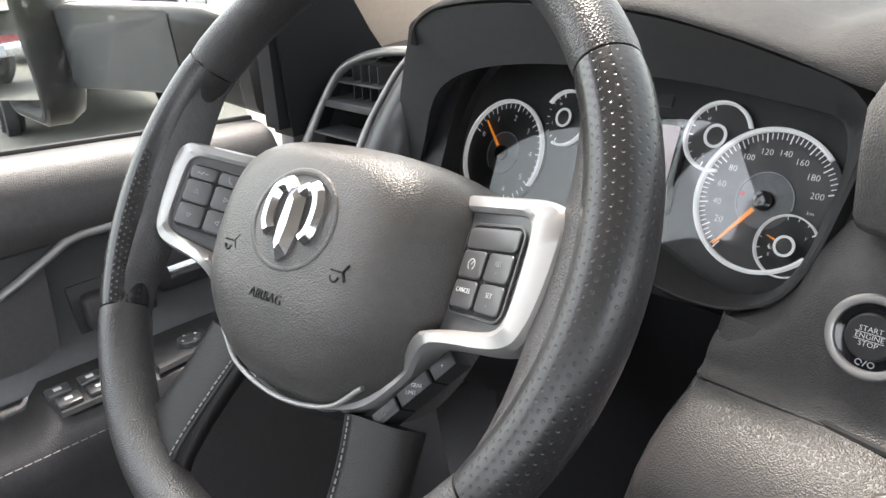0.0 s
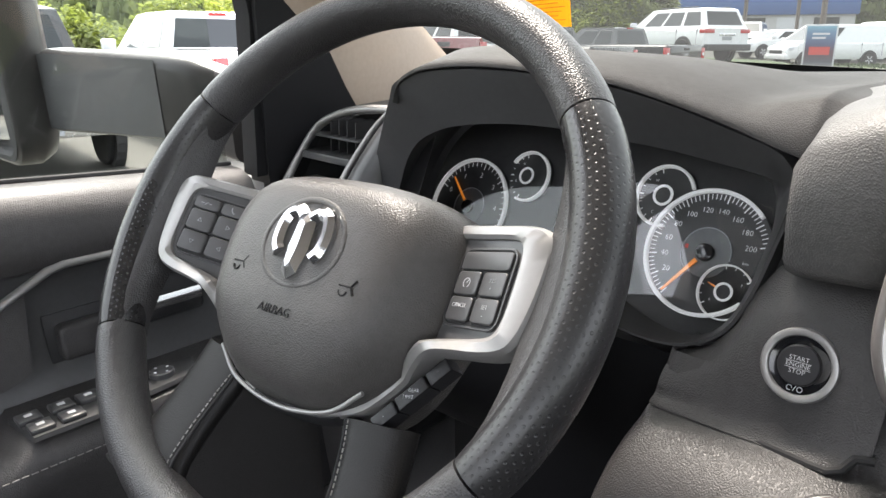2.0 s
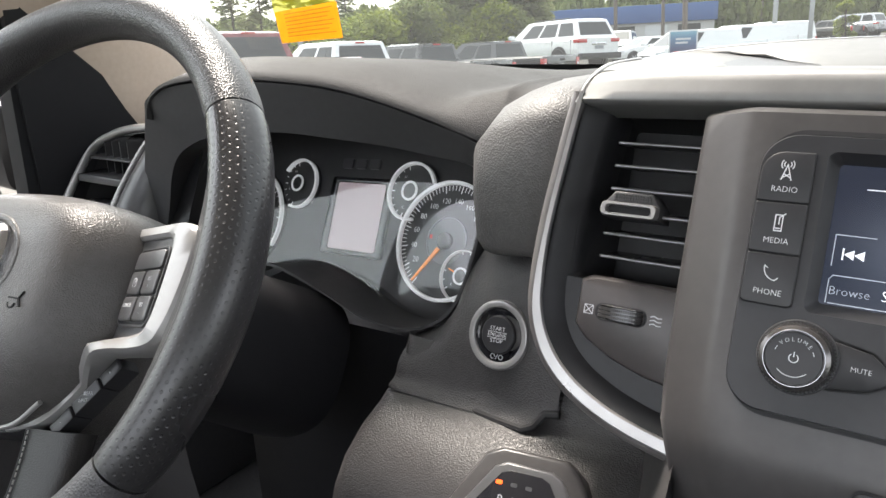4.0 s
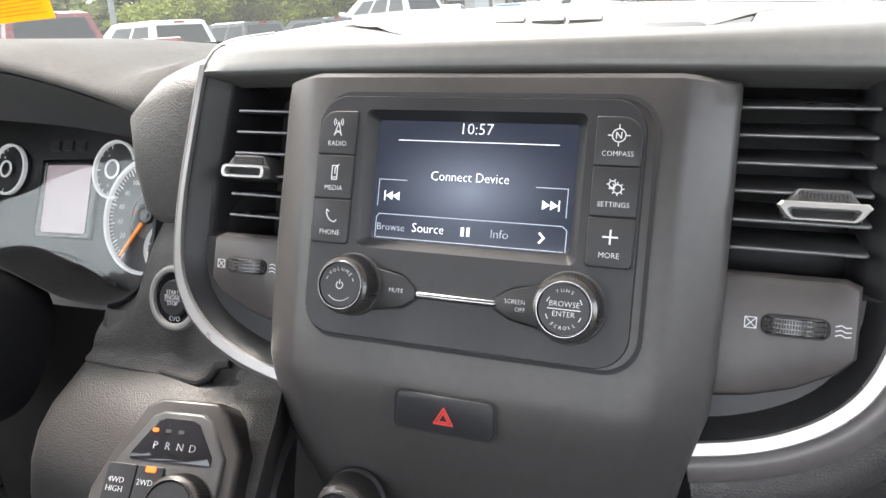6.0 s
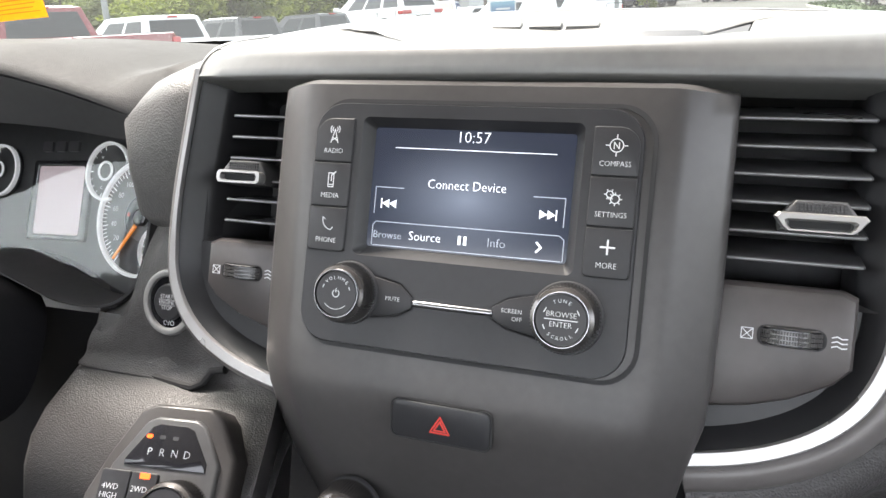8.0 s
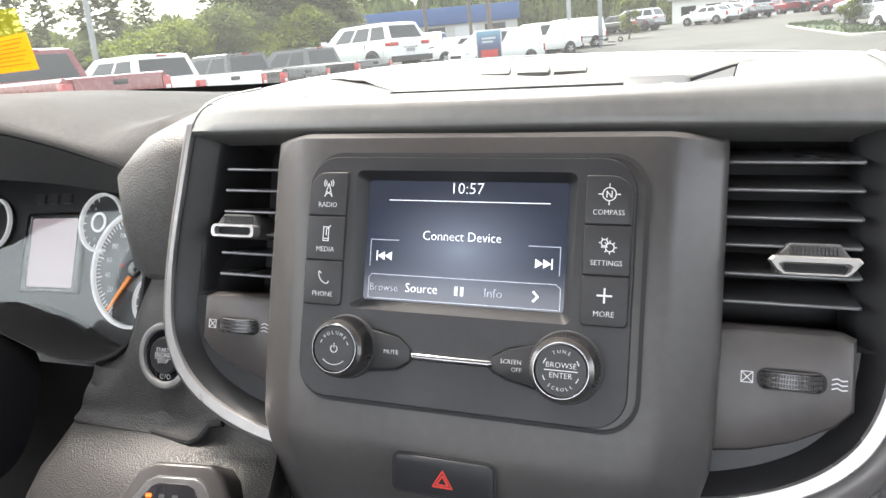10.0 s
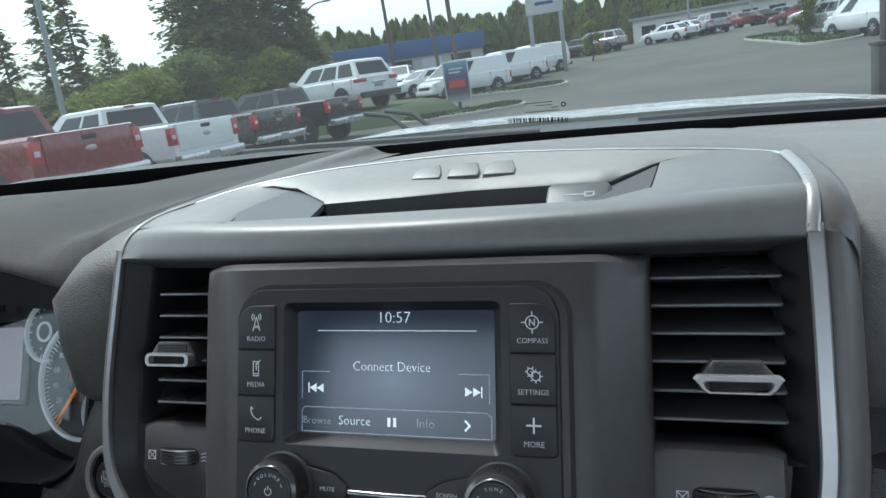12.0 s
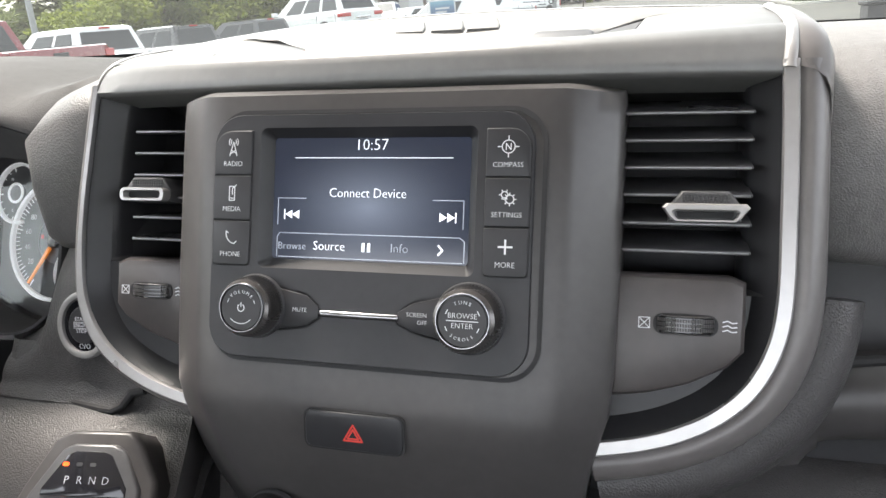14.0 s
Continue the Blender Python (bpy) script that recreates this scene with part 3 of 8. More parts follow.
_, tcap, tz = knob(radio, pose(0.0595, -0.0525, 0.002), 0.0134, 0.0165, [("BROWSE", 0, 0.0024, 0.0037, 0), ("ENTER", 0, -0.0024, 0.0037, 0)])
part("mark", strokes([[(-0.0078, 0), (0.0078, 0)], arc(0, 0, 0.0089, 145, 160, 3), arc(0, 0, 0.0089, 20, 35, 3), arc(0, 0, 0.0089, 200, 214, 3), arc(0, 0, 0.0089, 326, 340, 3)], 0.0004, tz, tz + 0.0001), WHITE_PRINT, tcap, smooth=0)
for i_, ch in enumerate("TUNE"):
    a_ = 90 + 24 - i_ * 16
    text(ch, 0.0025, WHITE_PRINT, tcap, 0.0089 * math.cos(radians(a_)), 0.0089 * math.sin(radians(a_)), tz, a_ - 90)
for i_, ch in enumerate("SCROLL"):
    a_ = 270 - 36 + i_ * 14.4
    text(ch, 0.0024, WHITE_PRINT, tcap, 0.0089 * math.cos(radians(a_)), 0.0089 * math.sin(radians(a_)), tz, a_ + 90)
part("key_gap", prism([(-0.0462, -0.0655), (-0.0295, -0.063), (-0.0215, -0.0578), (-0.0215, -0.051), (-0.0295, -0.0443), (-0.0462, -0.041)], 0.001, 0.0022), GAP, radio, smooth=0)
part("key_gap", prism([(0.0462, -0.0655), (0.0462, -0.041), (0.0295, -0.0453), (0.0205, -0.051), (0.0205, -0.0578), (0.0295, -0.0622)], 0.001, 0.0022), GAP, radio, smooth=0)
mute = part("mute_key", prism([(-0.0462, -0.064), (-0.030, -0.0618), (-0.0225, -0.0572), (-0.0225, -0.0515), (-0.030, -0.0455), (-0.0462, -0.0425)], 0.0015, 0.003, 0.0006), RADIO_PLASTIC, radio)
text("MUTE", 0.0033, WHITE_PRINT, mute, -0.0335, -0.0535, 0.003)
off_ = part("screen_off_key", prism([(0.0462, -0.064), (0.0462, -0.0425), (0.030, -0.0465), (0.0215, -0.0515), (0.0215, -0.0572), (0.030, -0.061)], 0.0015, 0.003, 0.0006), RADIO_PLASTIC, radio)
text("SCREEN", 0.0031, WHITE_PRINT, off_, 0.0318, -0.0525, 0.003)
text("OFF", 0.0031, WHITE_PRINT, off_, 0.0348, -0.0563, 0.003)
bar = loft([[(x, -0.0546 + math.cos(2 * math.pi * k / 14) * 0.0018 * s, 0.0028 + math.sin(2 * math.pi * k / 14) * 0.0013 * s + 0.0012 * (1 - (x / 0.022) ** 2)) for k in range(14)] for x, s in [(-0.0222, 0.5), (-0.0215, 0.95)] + [(-0.02 + 0.004 * i, 1.0) for i in range(11)] + [(0.0215, 0.95), (0.0222, 0.5)]], cap0=True, cap1=True)
part("bar", bar, RING, radio, "chrome bar between the keys")

# ---- centre vents and their trim ----
TRIM = [(204.6, 79), (205.8, 40), (206.2, 0), (206, -35), (202.5, -59), (193, -80), (178, -95.5), (159, -106.5), (139, -113.5), (116, -118.5)]

TRIM_LEFT = [(202.5, 79), (206.5, 40), (210, 0), (210.5, -35), (207.5, -59), (197.5, -80), (181.5, -95.5), (161, -106.5), (140, -113.5), (116, -118.5)]


def vent(sgn):
    """One centre air vent: tub, slats, tab and thumbwheel."""
    dv = 3.0 if sgn < 0 else -3.0
    group = "centre air vents"
    v = thing("air_vent", "black centre air vent with slats, a chrome tab and a thumbwheel", "air vent", PANEL @ pose(0.0, 0, -0.006) if sgn < 0 else PANEL @ pose(0.006, 0, 0.008), group)
    x0, x1 = sorted((sgn * 118 * MM, sgn * 196 * MM))
    lo = [[(x, y, z) for x, y in rrect(x0 + d, x1 - d, -0.036 + d, 0.078 - d, 0.004)] for d, z in ((0.0, -0.040), (0.003, -0.046), (0.005, -0.110))]
    part("tub", loft(lo, cap1=True), DARK, v)
    s0, s1 = sorted((sgn * 124 * MM, sgn * (177 if sgn < 0 else 186) * MM))
    for q in (52.3, 38.5, 24.6, 10.4, -2.6, -16.4) if sgn < 0 else (60.0, 46.2, 32.4, 18.6, 4.2, -9.6):
        lie = pose(0, q * MM, -0.052, 8 if sgn < 0 else 20)
        bm = box(s0, s1, -0.0011, 0.0011, -0.017, 0.017, 0.0008, 2)
        part("slat", moved(bm, lie), SLAT, v)
        # thin strip added as the slat's highlight
        part("slat_edge", moved(box(s0 + 0.001, s1 - 0.001, -0.0006, 0.0006, 0.0168, 0.0175, 0.0003), lie), SLAT_EDGE, v, "highlight strip on the slat edge")
    kx, ky = (-160 if sgn < 0 else 163.5) * MM, (11.0 if sgn < 0 else 5.6) * MM
    tab = part("tab", prism([(kx - 0.017, ky - 0.006), (kx + 0.017, ky - 0.006), (kx + 0.0165, ky + 0.002), (kx + 0.011, ky + 0.009), (kx - 0.011, ky + 0.009), (kx - 0.0165, ky + 0.002)], -0.05, -0.027, 0.002), PLASTIC, v)
    fr_o, fr_i = rrect(kx - 0.0165, kx + 0.0165, ky - 0.0062, ky + 0.0022, 0.003, 5), rrect(kx - 0.0128, kx + 0.0128, ky - 0.0042, ky + 0.0002, 0.0018, 5)
    if sgn > 0:
        fr_o = [(kx + x, ky + y) for x, y in ((-0.0165, -0.0042), (-0.0135, -0.0066), (0.0135, -0.0066), (0.0165, -0.0042), (0.0200, 0.0004), (0.0182, 0.0024), (-0.0182, 0.0024), (-0.0200, 0.0004))]
        fr_i = [(kx + x, ky + y) for x, y in ((-0.0140, -0.0040), (-0.0125, -0.0054), (0.0125, -0.0054), (0.0140, -0.0040), (0.0145, -0.0020), (0.0130, -0.0012), (-0.0130, -0.0012), (-0.0145, -0.0020))]
    part("slot", prism(rrect(kx - 0.013, kx + 0.013, ky - 0.0044, ky + 0.0004, 0.0018, 5), -0.028, -0.0262), GAP, tab, smooth=0)
    part("chrome_frame", band(fr_o, fr_i, -0.028, -0.0215, 0.0012), STRIP if sgn < 0 else SATIN, tab, "chrome frame of the tab")
    dots = [box(kx - 0.010 + i * 0.0017 - 0.0006, kx - 0.010 + i * 0.0017 + 0.0006, ky + 0.0028 + j * 0.0017, ky + 0.004 + j * 0.0017, -0.0275, -0.0260) for i in range(13) for j in range(3)]
    part("grip_dots", merge(*dots), DARK, tab, "grip of small studs", smooth=0)
    # the pod below the slats with the thumbwheel
    top_ = -32 if sgn < 0 else -25
    pod = [(118, top_), (178, top_), (184.5, top_ - 3), (184.5, -62), (177, -70), (158, -80), (138, -86), (118, -89)]
    pp = [(sgn * x * MM, (y + dv * 0.5) * MM) for x, y in pod][::sgn]
    bm = prism(pp, -0.06, -0.0305, 0.006)
    part("pod", bm, POD_PLASTIC, v, smooth=30)
    wx, wy = sgn * 156.5 * MM, -51.2 * MM
    part("slot", prism(rrect(wx - 0.0152, wx + 0.0152, wy - 0.0052, wy + 0.0052, 0.0045), -0.032, -0.0299), GAP, v)
    wheel = lathe([(0.015, -0.0042), (0.0165, -0.0035), (0.0165, 0.0035), (0.015, 0.0042)], 60)
    wheel = moved(wheel, pose(wx, wy, -0.0405, 90))
    tw = part("thumbwheel", wheel, GLOSS, v, "ribbed black thumbwheel with chrome edges")
    studs = []
    for i in range(-13, 14):
        a_ = radians(90 + i * 4.2)
        for j in (-0.0022, 0, 0.0022):
            studs.append(moved(box(-0.0004, 0.0004, -0.0008, 0.0008, -0.0005, 0.0005), pose(wx, wy, -0.0405) @ pose(0.0166 * math.cos(a_), j, 0.0166 * math.sin(a_), 0, 90 - math.degrees(a_), 0)))
    part("studs", merge(*studs), STACK_PLASTIC, tw, smooth=0)
    for e in (-1, 1):
        part("edge", moved(lathe([(0.0158, -0.0005), (0.0172, 0.0), (0.0158, 0.0005)], 60, cap=False), pose(wx, wy + e * 0.0041, -0.0405, 90)), CHROME, tw)
    ix = wx - 0.0195
    part("closed_sign", strokes([[(ix - 0.0026, wy - 0.0026), (ix + 0.0026, wy - 0.0026), (ix + 0.0026, wy + 0.0026), (ix - 0.0026, wy + 0.0026), (ix - 0.0026, wy - 0.0026), (ix + 0.0026, wy + 0.0026)], [(ix - 0.0026, wy + 0.0026), (ix + 0.0026, wy - 0.0026)]], 0.0004, -0.0306, -0.0302), WHITE_PRINT, v, smooth=0)
    ix = wx + 0.0205
    part("open_sign", strokes([[(ix - 0.0032, wy + d), (ix - 0.001, wy + d + 0.0007), (ix + 0.001, wy + d - 0.0003), (ix + 0.0032, wy + d)] for d in (-0.0022, 0, 0.0022)], 0.0005, -0.0306, -0.0302), WHITE_PRINT, v, smooth=0)
    return v


for sgn in (-1, 1):
    vent(sgn)
    pts = [Vector((sgn * x * MM, y * MM, -0.036)) for x, y in smooth_path(TRIM if sgn > 0 else TRIM_LEFT, 5)]
    outs = []
    for i, p in enumerate(pts):
        d = (pts[min(i + 1, len(pts) - 1)] - pts[max(i - 1, 0)]).normalized()
        outs.append(Vector((-d.y, d.x, 0)) * (1 if sgn > 0 else -1))
    surround = thing("vent_surround", "dark vent surround edged with a satin chrome strip", "dashboard trim", PANEL if sgn < 0 else PANEL @ pose(0.002, 0, 0.009), "vent surrounds")
    strip_ = []
    for i, (p, o) in enumerate(zip(pts, outs)):
        w_ = 1.0 if sgn > 0 else 0.45 + 0.55 * max(0.0, min(1.0, (-p.y - 0.01) / 0.07))
        strip_.append([p + o * (u * w_) + Vector((0, 0, h)) for u, h in ((-0.0038, -0.0015), (-0.0038, 0.0008), (-0.0030, 0.0022), (0.0030, 0.0024), (0.0040, 0.0012), (0.0040, -0.006))])
    part("chrome_strip", loft(strip_, closed=False), STRIP, surround, "satin chrome strip", smooth=30)
    part("outer_band", ribbon(pts, outs, (0, 0, 1), [(0.0036, -0.03), (0.0036, -0.0005), (0.007, 0.0015), (0.012, 0.0008), (0.0175, -0.0035), (0.020, -0.012), (0.020, -0.03)] if sgn > 0 else [(0.0016, -0.03), (0.0016, -0.0015), (0.0045, -0.001), (0.008, -0.003), (0.0095, -0.007), (0.010, -0.014), (0.010, -0.03)]), SHOULDER, surround, smooth=40)
    if sgn > 0:
        low_ = [(p, o) for p, o in zip(pts, outs) if p.y < -0.03]
        part("skirt", ribbon([p for p, o in low_], [o for p, o in low_], (0, 0, 1), [(0.019, -0.03), (0.019, -0.012), (0.026, -0.0105), (0.034, -0.014), (0.040, -0.022), (0.043, -0.045), (0.043, -0.07)]), LEATHER, surround, "grained leather skirt under the strip", smooth=50)
    floor_pts = [(p.x, p.y) for p in pts] + [(sgn * 0.112, -0.116), (sgn * 0.112, -0.034), (sgn * 0.203, -0.034)]
    keep = [q for q in floor_pts if q[1] <= -0.0335]
    part("well", prism(keep[::sgn], -0.060, -0.046), RADIO_PLASTIC, surround, smooth=0)
    rim_ = ribbon(pts, outs, (0, 0, 1), [(-0.0034, 0.0), (-0.005, -0.0025), (-0.015, -0.011), (-0.018, -0.016), (-0.018, -0.05), (-0.0034, -0.05)])
    part("inner_wall", rim_, RADIO_PLASTIC, surround, smooth=40)

# ---- shelf over the centre stack ----
shelf = thing("dash_shelf", "satin grey metal shelf over the centre stack with a tray", "dashboard shelf")


def shelf_z(x, y):
    """The height of the shelf's front lip and side plates."""
    return 1.4955 + 0.07 * max(0.0, y - 0.04) + 0.009 * (x - 0.05) + 0.0008 * max(0.0, (x - 0.10) / 0.1) - 0.003 * max(0.0, (-x - 0.144) / 0.05) ** 2


rows = []
for k_ in range(41):
    x = -0.2010 + 0.4075 * k_ / 40
    q = ((x - 0.004) / 0.2025) ** 2
    yf = 0.009 + (0.020 if x > 0 else 0.026) * q
    fy = yf + 0.005 + 0.008 * q
    zl, zt = 1.4745 + 0.0045 * (1 - q) + 0.006 * x, shelf_z(x, 0.038)
    h_ = zt - zl
    sec = [(yf + 0.022, zl - 0.012), (yf + 0.004, zl - 0.003), (yf + 0.0006, zl - 0.0006), (yf, zl + 0.0012), (yf * 0.7 + fy * 0.3, zl + h_ * 0.32), (yf * 0.4 + fy * 0.6, zl + h_ * 0.60), (yf * 0.15 + fy * 0.85, zl + h_ * 0.80), (fy + 0.0012, zl + h_ * 0.905), (fy + 0.0045, zl + h_ * 0.97), (fy + 0.0105, zt), (max(0.040, fy + 0.016), zt + 0.0002), (max(0.050, fy + 0.022), zt - 0.003)]
    rows.append([(x, y, z) for y, z in sec])
part("front_face", loft(rows, closed=False), SHELF_METAL, shelf, "satin grey front face with a soft fold", smooth=55)
# the top runs round the tray: outer edge and tray edge, from the driver's side to the passenger's
RIM = [((-0.1980, 0.0520, 1.4905), (-0.1180, 0.0375, 1.4944)), ((-0.1975, 0.075, 1.494), (-0.1275, 0.070, 1.4955)), ((-0.190, 0.105, 1.496), (-0.1255, 0.105, 1.4965)), ((-0.165, 0.135, 1.501), (-0.1215, 0.1375, 1.4972)), ((-0.110, 0.155, 1.5065), (-0.0790, 0.0935, 1.4932)), ((-0.050, 0.162, 1.509), (-0.0300, 0.1040, 1.4927)), ((0.010, 0.164, 1.510), (0.0170, 0.1150, 1.4927)), ((0.070, 0.153, 1.5095), (0.0620, 0.1140, 1.4932)), ((0.125, 0.138, 1.5085), (0.1075, 0.1110, 1.4940)), ((0.172, 0.1245, 1.5068), (0.1365, 0.1245, 1.5015)), ((0.2040, 0.104, 1.505), (0.1345, 0.095, 1.4995)), ((0.2072, 0.072, 1.5012), (0.1324, 0.0624, 1.4975)), ((0.2060, 0.047, 1.4970), (0.1040, 0.0395, 1.4962))]


def between(seq, n):
    """Points along a broken line, n to a piece."""
    return [Vector(a).lerp(Vector(b), k / n) for a, b in zip(seq, seq[1:]) for k in range(n)] + [Vector(seq[-1])]


def rear_z(x):
    """The sloping rear panel's height and place along its middle line."""
    return Vector((x, 0.1385, 1.5012 - 0.10 * (x - 0.01) ** 2))


outer_, inner_ = smooth_path([a for a, b in RIM], 4), between([b for a, b in RIM], 4)
top_rows, wall_rows = [], []
for a, b in zip(outer_, inner_):
    top_rows.append([a.lerp(b, f_) - Vector((0, 0, d_)) for f_, d_ in ((0.0, 0.0015), (0.03, 0), (0.3, 0), (0.6, 0), (0.97, 0), (1.0, 0.001))])
    wall_rows.append([b - Vector((0, 0, 0.0009)), Vector((b.x * 0.995, b.y * 0.997, b.z - 0.003)), Vector((b.x * 0.97, 0.045 + (b.y - 0.045) * 0.96, 1.4775)), Vector((b.x * 0.95, 0.045 + (b.y - 0.045) * 0.92, 1.4745))])
part("top", loft(top_rows, closed=False), SHELF_METAL, shelf, "satin grey metal top round the tray", smooth=40)
part("tray_wall", loft(wall_rows, closed=False), DARK, shelf, "black tray wall", smooth=30)
part("tray_floor", prism([(-0.126, 0.040), (0.118, 0.040), (0.134, 0.122), (0.10, 0.114), (-0.03, 0.104), (-0.12, 0.134)], 1.470, 1.4750), DARK, shelf, "black tray floor", smooth=0)
part("tray_lip", loft([[(x, 0.0405, shelf_z(x, 0.04) - 0.0006), (x, 0.0440, shelf_z(x, 0.044) - 0.0035), (x, 0.0470, 1.4785)] for x in (-0.118, -0.06, 0, 0.06, 0.104)], closed=False), DARK, shelf)
plate_ = [(-0.1275, 0.0415, 1.4940), (-0.1262, 0.090, 1.4962), (-0.1215, 0.1365, 1.4970), (-0.1000, 0.1150, 1.4945), (-0.0795, 0.0930, 1.4925), (-0.0760, 0.0450, 1.4850), (-0.1000, 0.0425, 1.4895)]
part("tray_end", loft([plate_, [(x, y, z - 0.004) for x, y, z in plate_]], cap0=True, cap1=True), PLASTIC, shelf, "sloping black plate at the tray's end", smooth=25)
plate_ = [(0.1030, 0.0415, 1.4940), (0.1315, 0.0628, 1.4962), (0.1355, 0.1238, 1.4998), (0.1215, 0.1170, 1.4930), (0.1080, 0.1105, 1.4905), (0.1000, 0.0700, 1.4830), (0.0990, 0.0450, 1.4830)]
part("tray_end", loft([plate_, [(x, y, z - 0.004) for x, y, z in plate_]], cap0=True, cap1=True), DARK, shelf, "sloping black end of the tray", smooth=25)
part("rear_edge", tube([p - Vector((0, 0, 0.0008)) for p in outer_ if p.y > 0.066], 0.0012, 8), CHROME, shelf, "thin chrome edge")
for sgn, w_ in ((-1, 0.0016), (1, 0.0031)):
    side_ = [(0.2058, 0.0285, 1.4780), (0.2070, 0.0355, 1.4885), (0.2078, 0.047, 1.4968), (0.2074, 0.072, 1.5015), (0.2042, 0.103, 1.5053)] if sgn > 0 else [(-0.2055, 0.038, 1.4720), (-0.2020, 0.044, 1.4830), (-0.1980, 0.053, 1.4905), (-0.1975, 0.075, 1.4942), (-0.190, 0.106, 1.4965)]
    path_ = smooth_path(side_, 5)
    part("side_edge", tube(path_, w_, 10, flat=0.55), STRIP, shelf, "satin chrome edge", smooth=60)
    if sgn > 0:
        part("shoulder", loft([[p + Vector((a, 0, -h)) for a, h in ((0.001, 0.0015), (0.005, -0.0005), (0.011, 0.001), (0.0165, 0.005), (0.020, 0.013), (0.021, 0.03))] for p in path_ + [path_[-1] + Vector((-0.02, 0.02, -0.002))]], closed=False), SHOULDER, shelf, "soft charcoal shoulder", smooth=60)
# three raised blocks stand for the maker's name
for x, w_ in ((-0.0180, 0.0200), (0.0085, 0.0215), (0.0335, 0.0215)):
    seat_ = Matrix.Translation(rear_z(x)) @ pose(0, 0, 0, 19)
    part("raised_block", moved(prism([(-w_ / 2, -0.0095), (w_ / 2, -0.0095), (w_ / 2, -0.003), (w_ / 2 - 0.004, 0.0095), (-w_ / 2 + 0.004, 0.0095), (-w_ / 2, 0.001)], -0.002, 0.0022, 0.0010), seat_), SHELF_METAL, shelf, "raised silver badge block", smooth=20)
    # slightly larger grey plate that sets the block off from the panel
    part("block_outline", moved(prism([(-w_ / 2 - 0.0007, -0.0105), (w_ / 2 + 0.0007, -0.0105), (w_ / 2 + 0.0007, -0.003), (w_ / 2 - 0.0036, 0.0102), (-w_ / 2 + 0.0036, 0.0102), (-w_ / 2 - 0.0007, 0.001)], -0.003, 0.0004), seat_), BRUSHED, shelf, "grey outline round the block", smooth=0)
outlet = thing("power_outlet", "black power outlet cap with a key sign in the tray", "outlet", pose(0.0915, 0.0730, 1.4885, 28))
part("cap", prism(rrect(-0.0185, 0.0185, -0.016, 0.016, 0.005), -0.010, 0.003, 0.002), PLASTIC, outlet)
part("key_sign", strokes([[(-0.008, 0.004), (0.004, 0.004)], [(0.004, 0.0022), (0.009, 0.0022), (0.009, 0.0058), (0.004, 0.0058), (0.004, 0.0022)]], 0.0010, 0.003, 0.0032), GREY_PRINT, outlet, smooth=0)
text("12V DC", 0.0056, GREY_PRINT, outlet, 0, -0.004, 0.0031)

# ---- dashboard ----
dash = thing("dashboard", "grained black dashboard with a raised gauge hood", "dashboard")
BROW = [(-0.692, 0.030, 1.478), (-0.686, 0.031, 1.494), (-0.669, 0.031, 1.5035), (-0.647, 0.0345, 1.509), (-0.604, 0.042, 1.5115), (-0.551, 0.0505, 1.5085), (-0.467, 0.0645, 1.4975), (-0.413, 0.0732, 1.4827), (-0.367, 0.081, 1.4663), (-0.324, 0.088, 1.4481), (-0.308, 0.0906, 1.4425), (-0.299, 0.0925, 1.4395), (-0.285, 0.0950, 1.4375)]
brow = smooth_path(BROW, 4)
rows = []
for p in brow:
    s = max(0.0, min(1.0, (p.x + 0.70) / 0.06))
    back_z = 1.474 - 0.012 * max(0, -p.x - 0.55)
    x1 = p.x - 0.02 * max(0, (-0.55 - p.x) / 0.15)
    rise = 0.0125 if p.x < -0.36 else 0.0125 + 0.028 * min(1.0, (p.x + 0.36) / 0.052)
    row = [(p.x + 0.006, p.y + 0.07, p.z - 0.014), (p.x, p.y + 0.012, p.z - 0.004), (p.x, p.y, p.z), (p.x, p.y + 0.001, p.z + 0.0035), (p.x, p.y + 0.010, p.z + 0.0075 * (0.4 + 0.6 * s) + (rise - 0.0125) * 0.3), (p.x, p.y + 0.028, p.z + rise * (0.3 + 0.7 * s)), (x1, p.y + 0.055, p.z + (rise + 0.0035) * (0.2 + 0.8 * s))]
    zt = p.z + (rise + 0.0035) * (0.2 + 0.8 * s)
    for f_ in (0.3, 0.55, 0.8, 1.0):
        y = p.y + 0.055 + (0.60 - p.y - 0.055) * f_
        e_ = f_ * f_ * (3 - 2 * f_)
        row.append((x1, y - 0.15 * f_ * (p.x / 0.97) ** 2, zt + (back_z - 0.008 - zt) * e_))
    rows.append(row)
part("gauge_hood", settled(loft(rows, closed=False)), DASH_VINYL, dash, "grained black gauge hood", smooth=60)
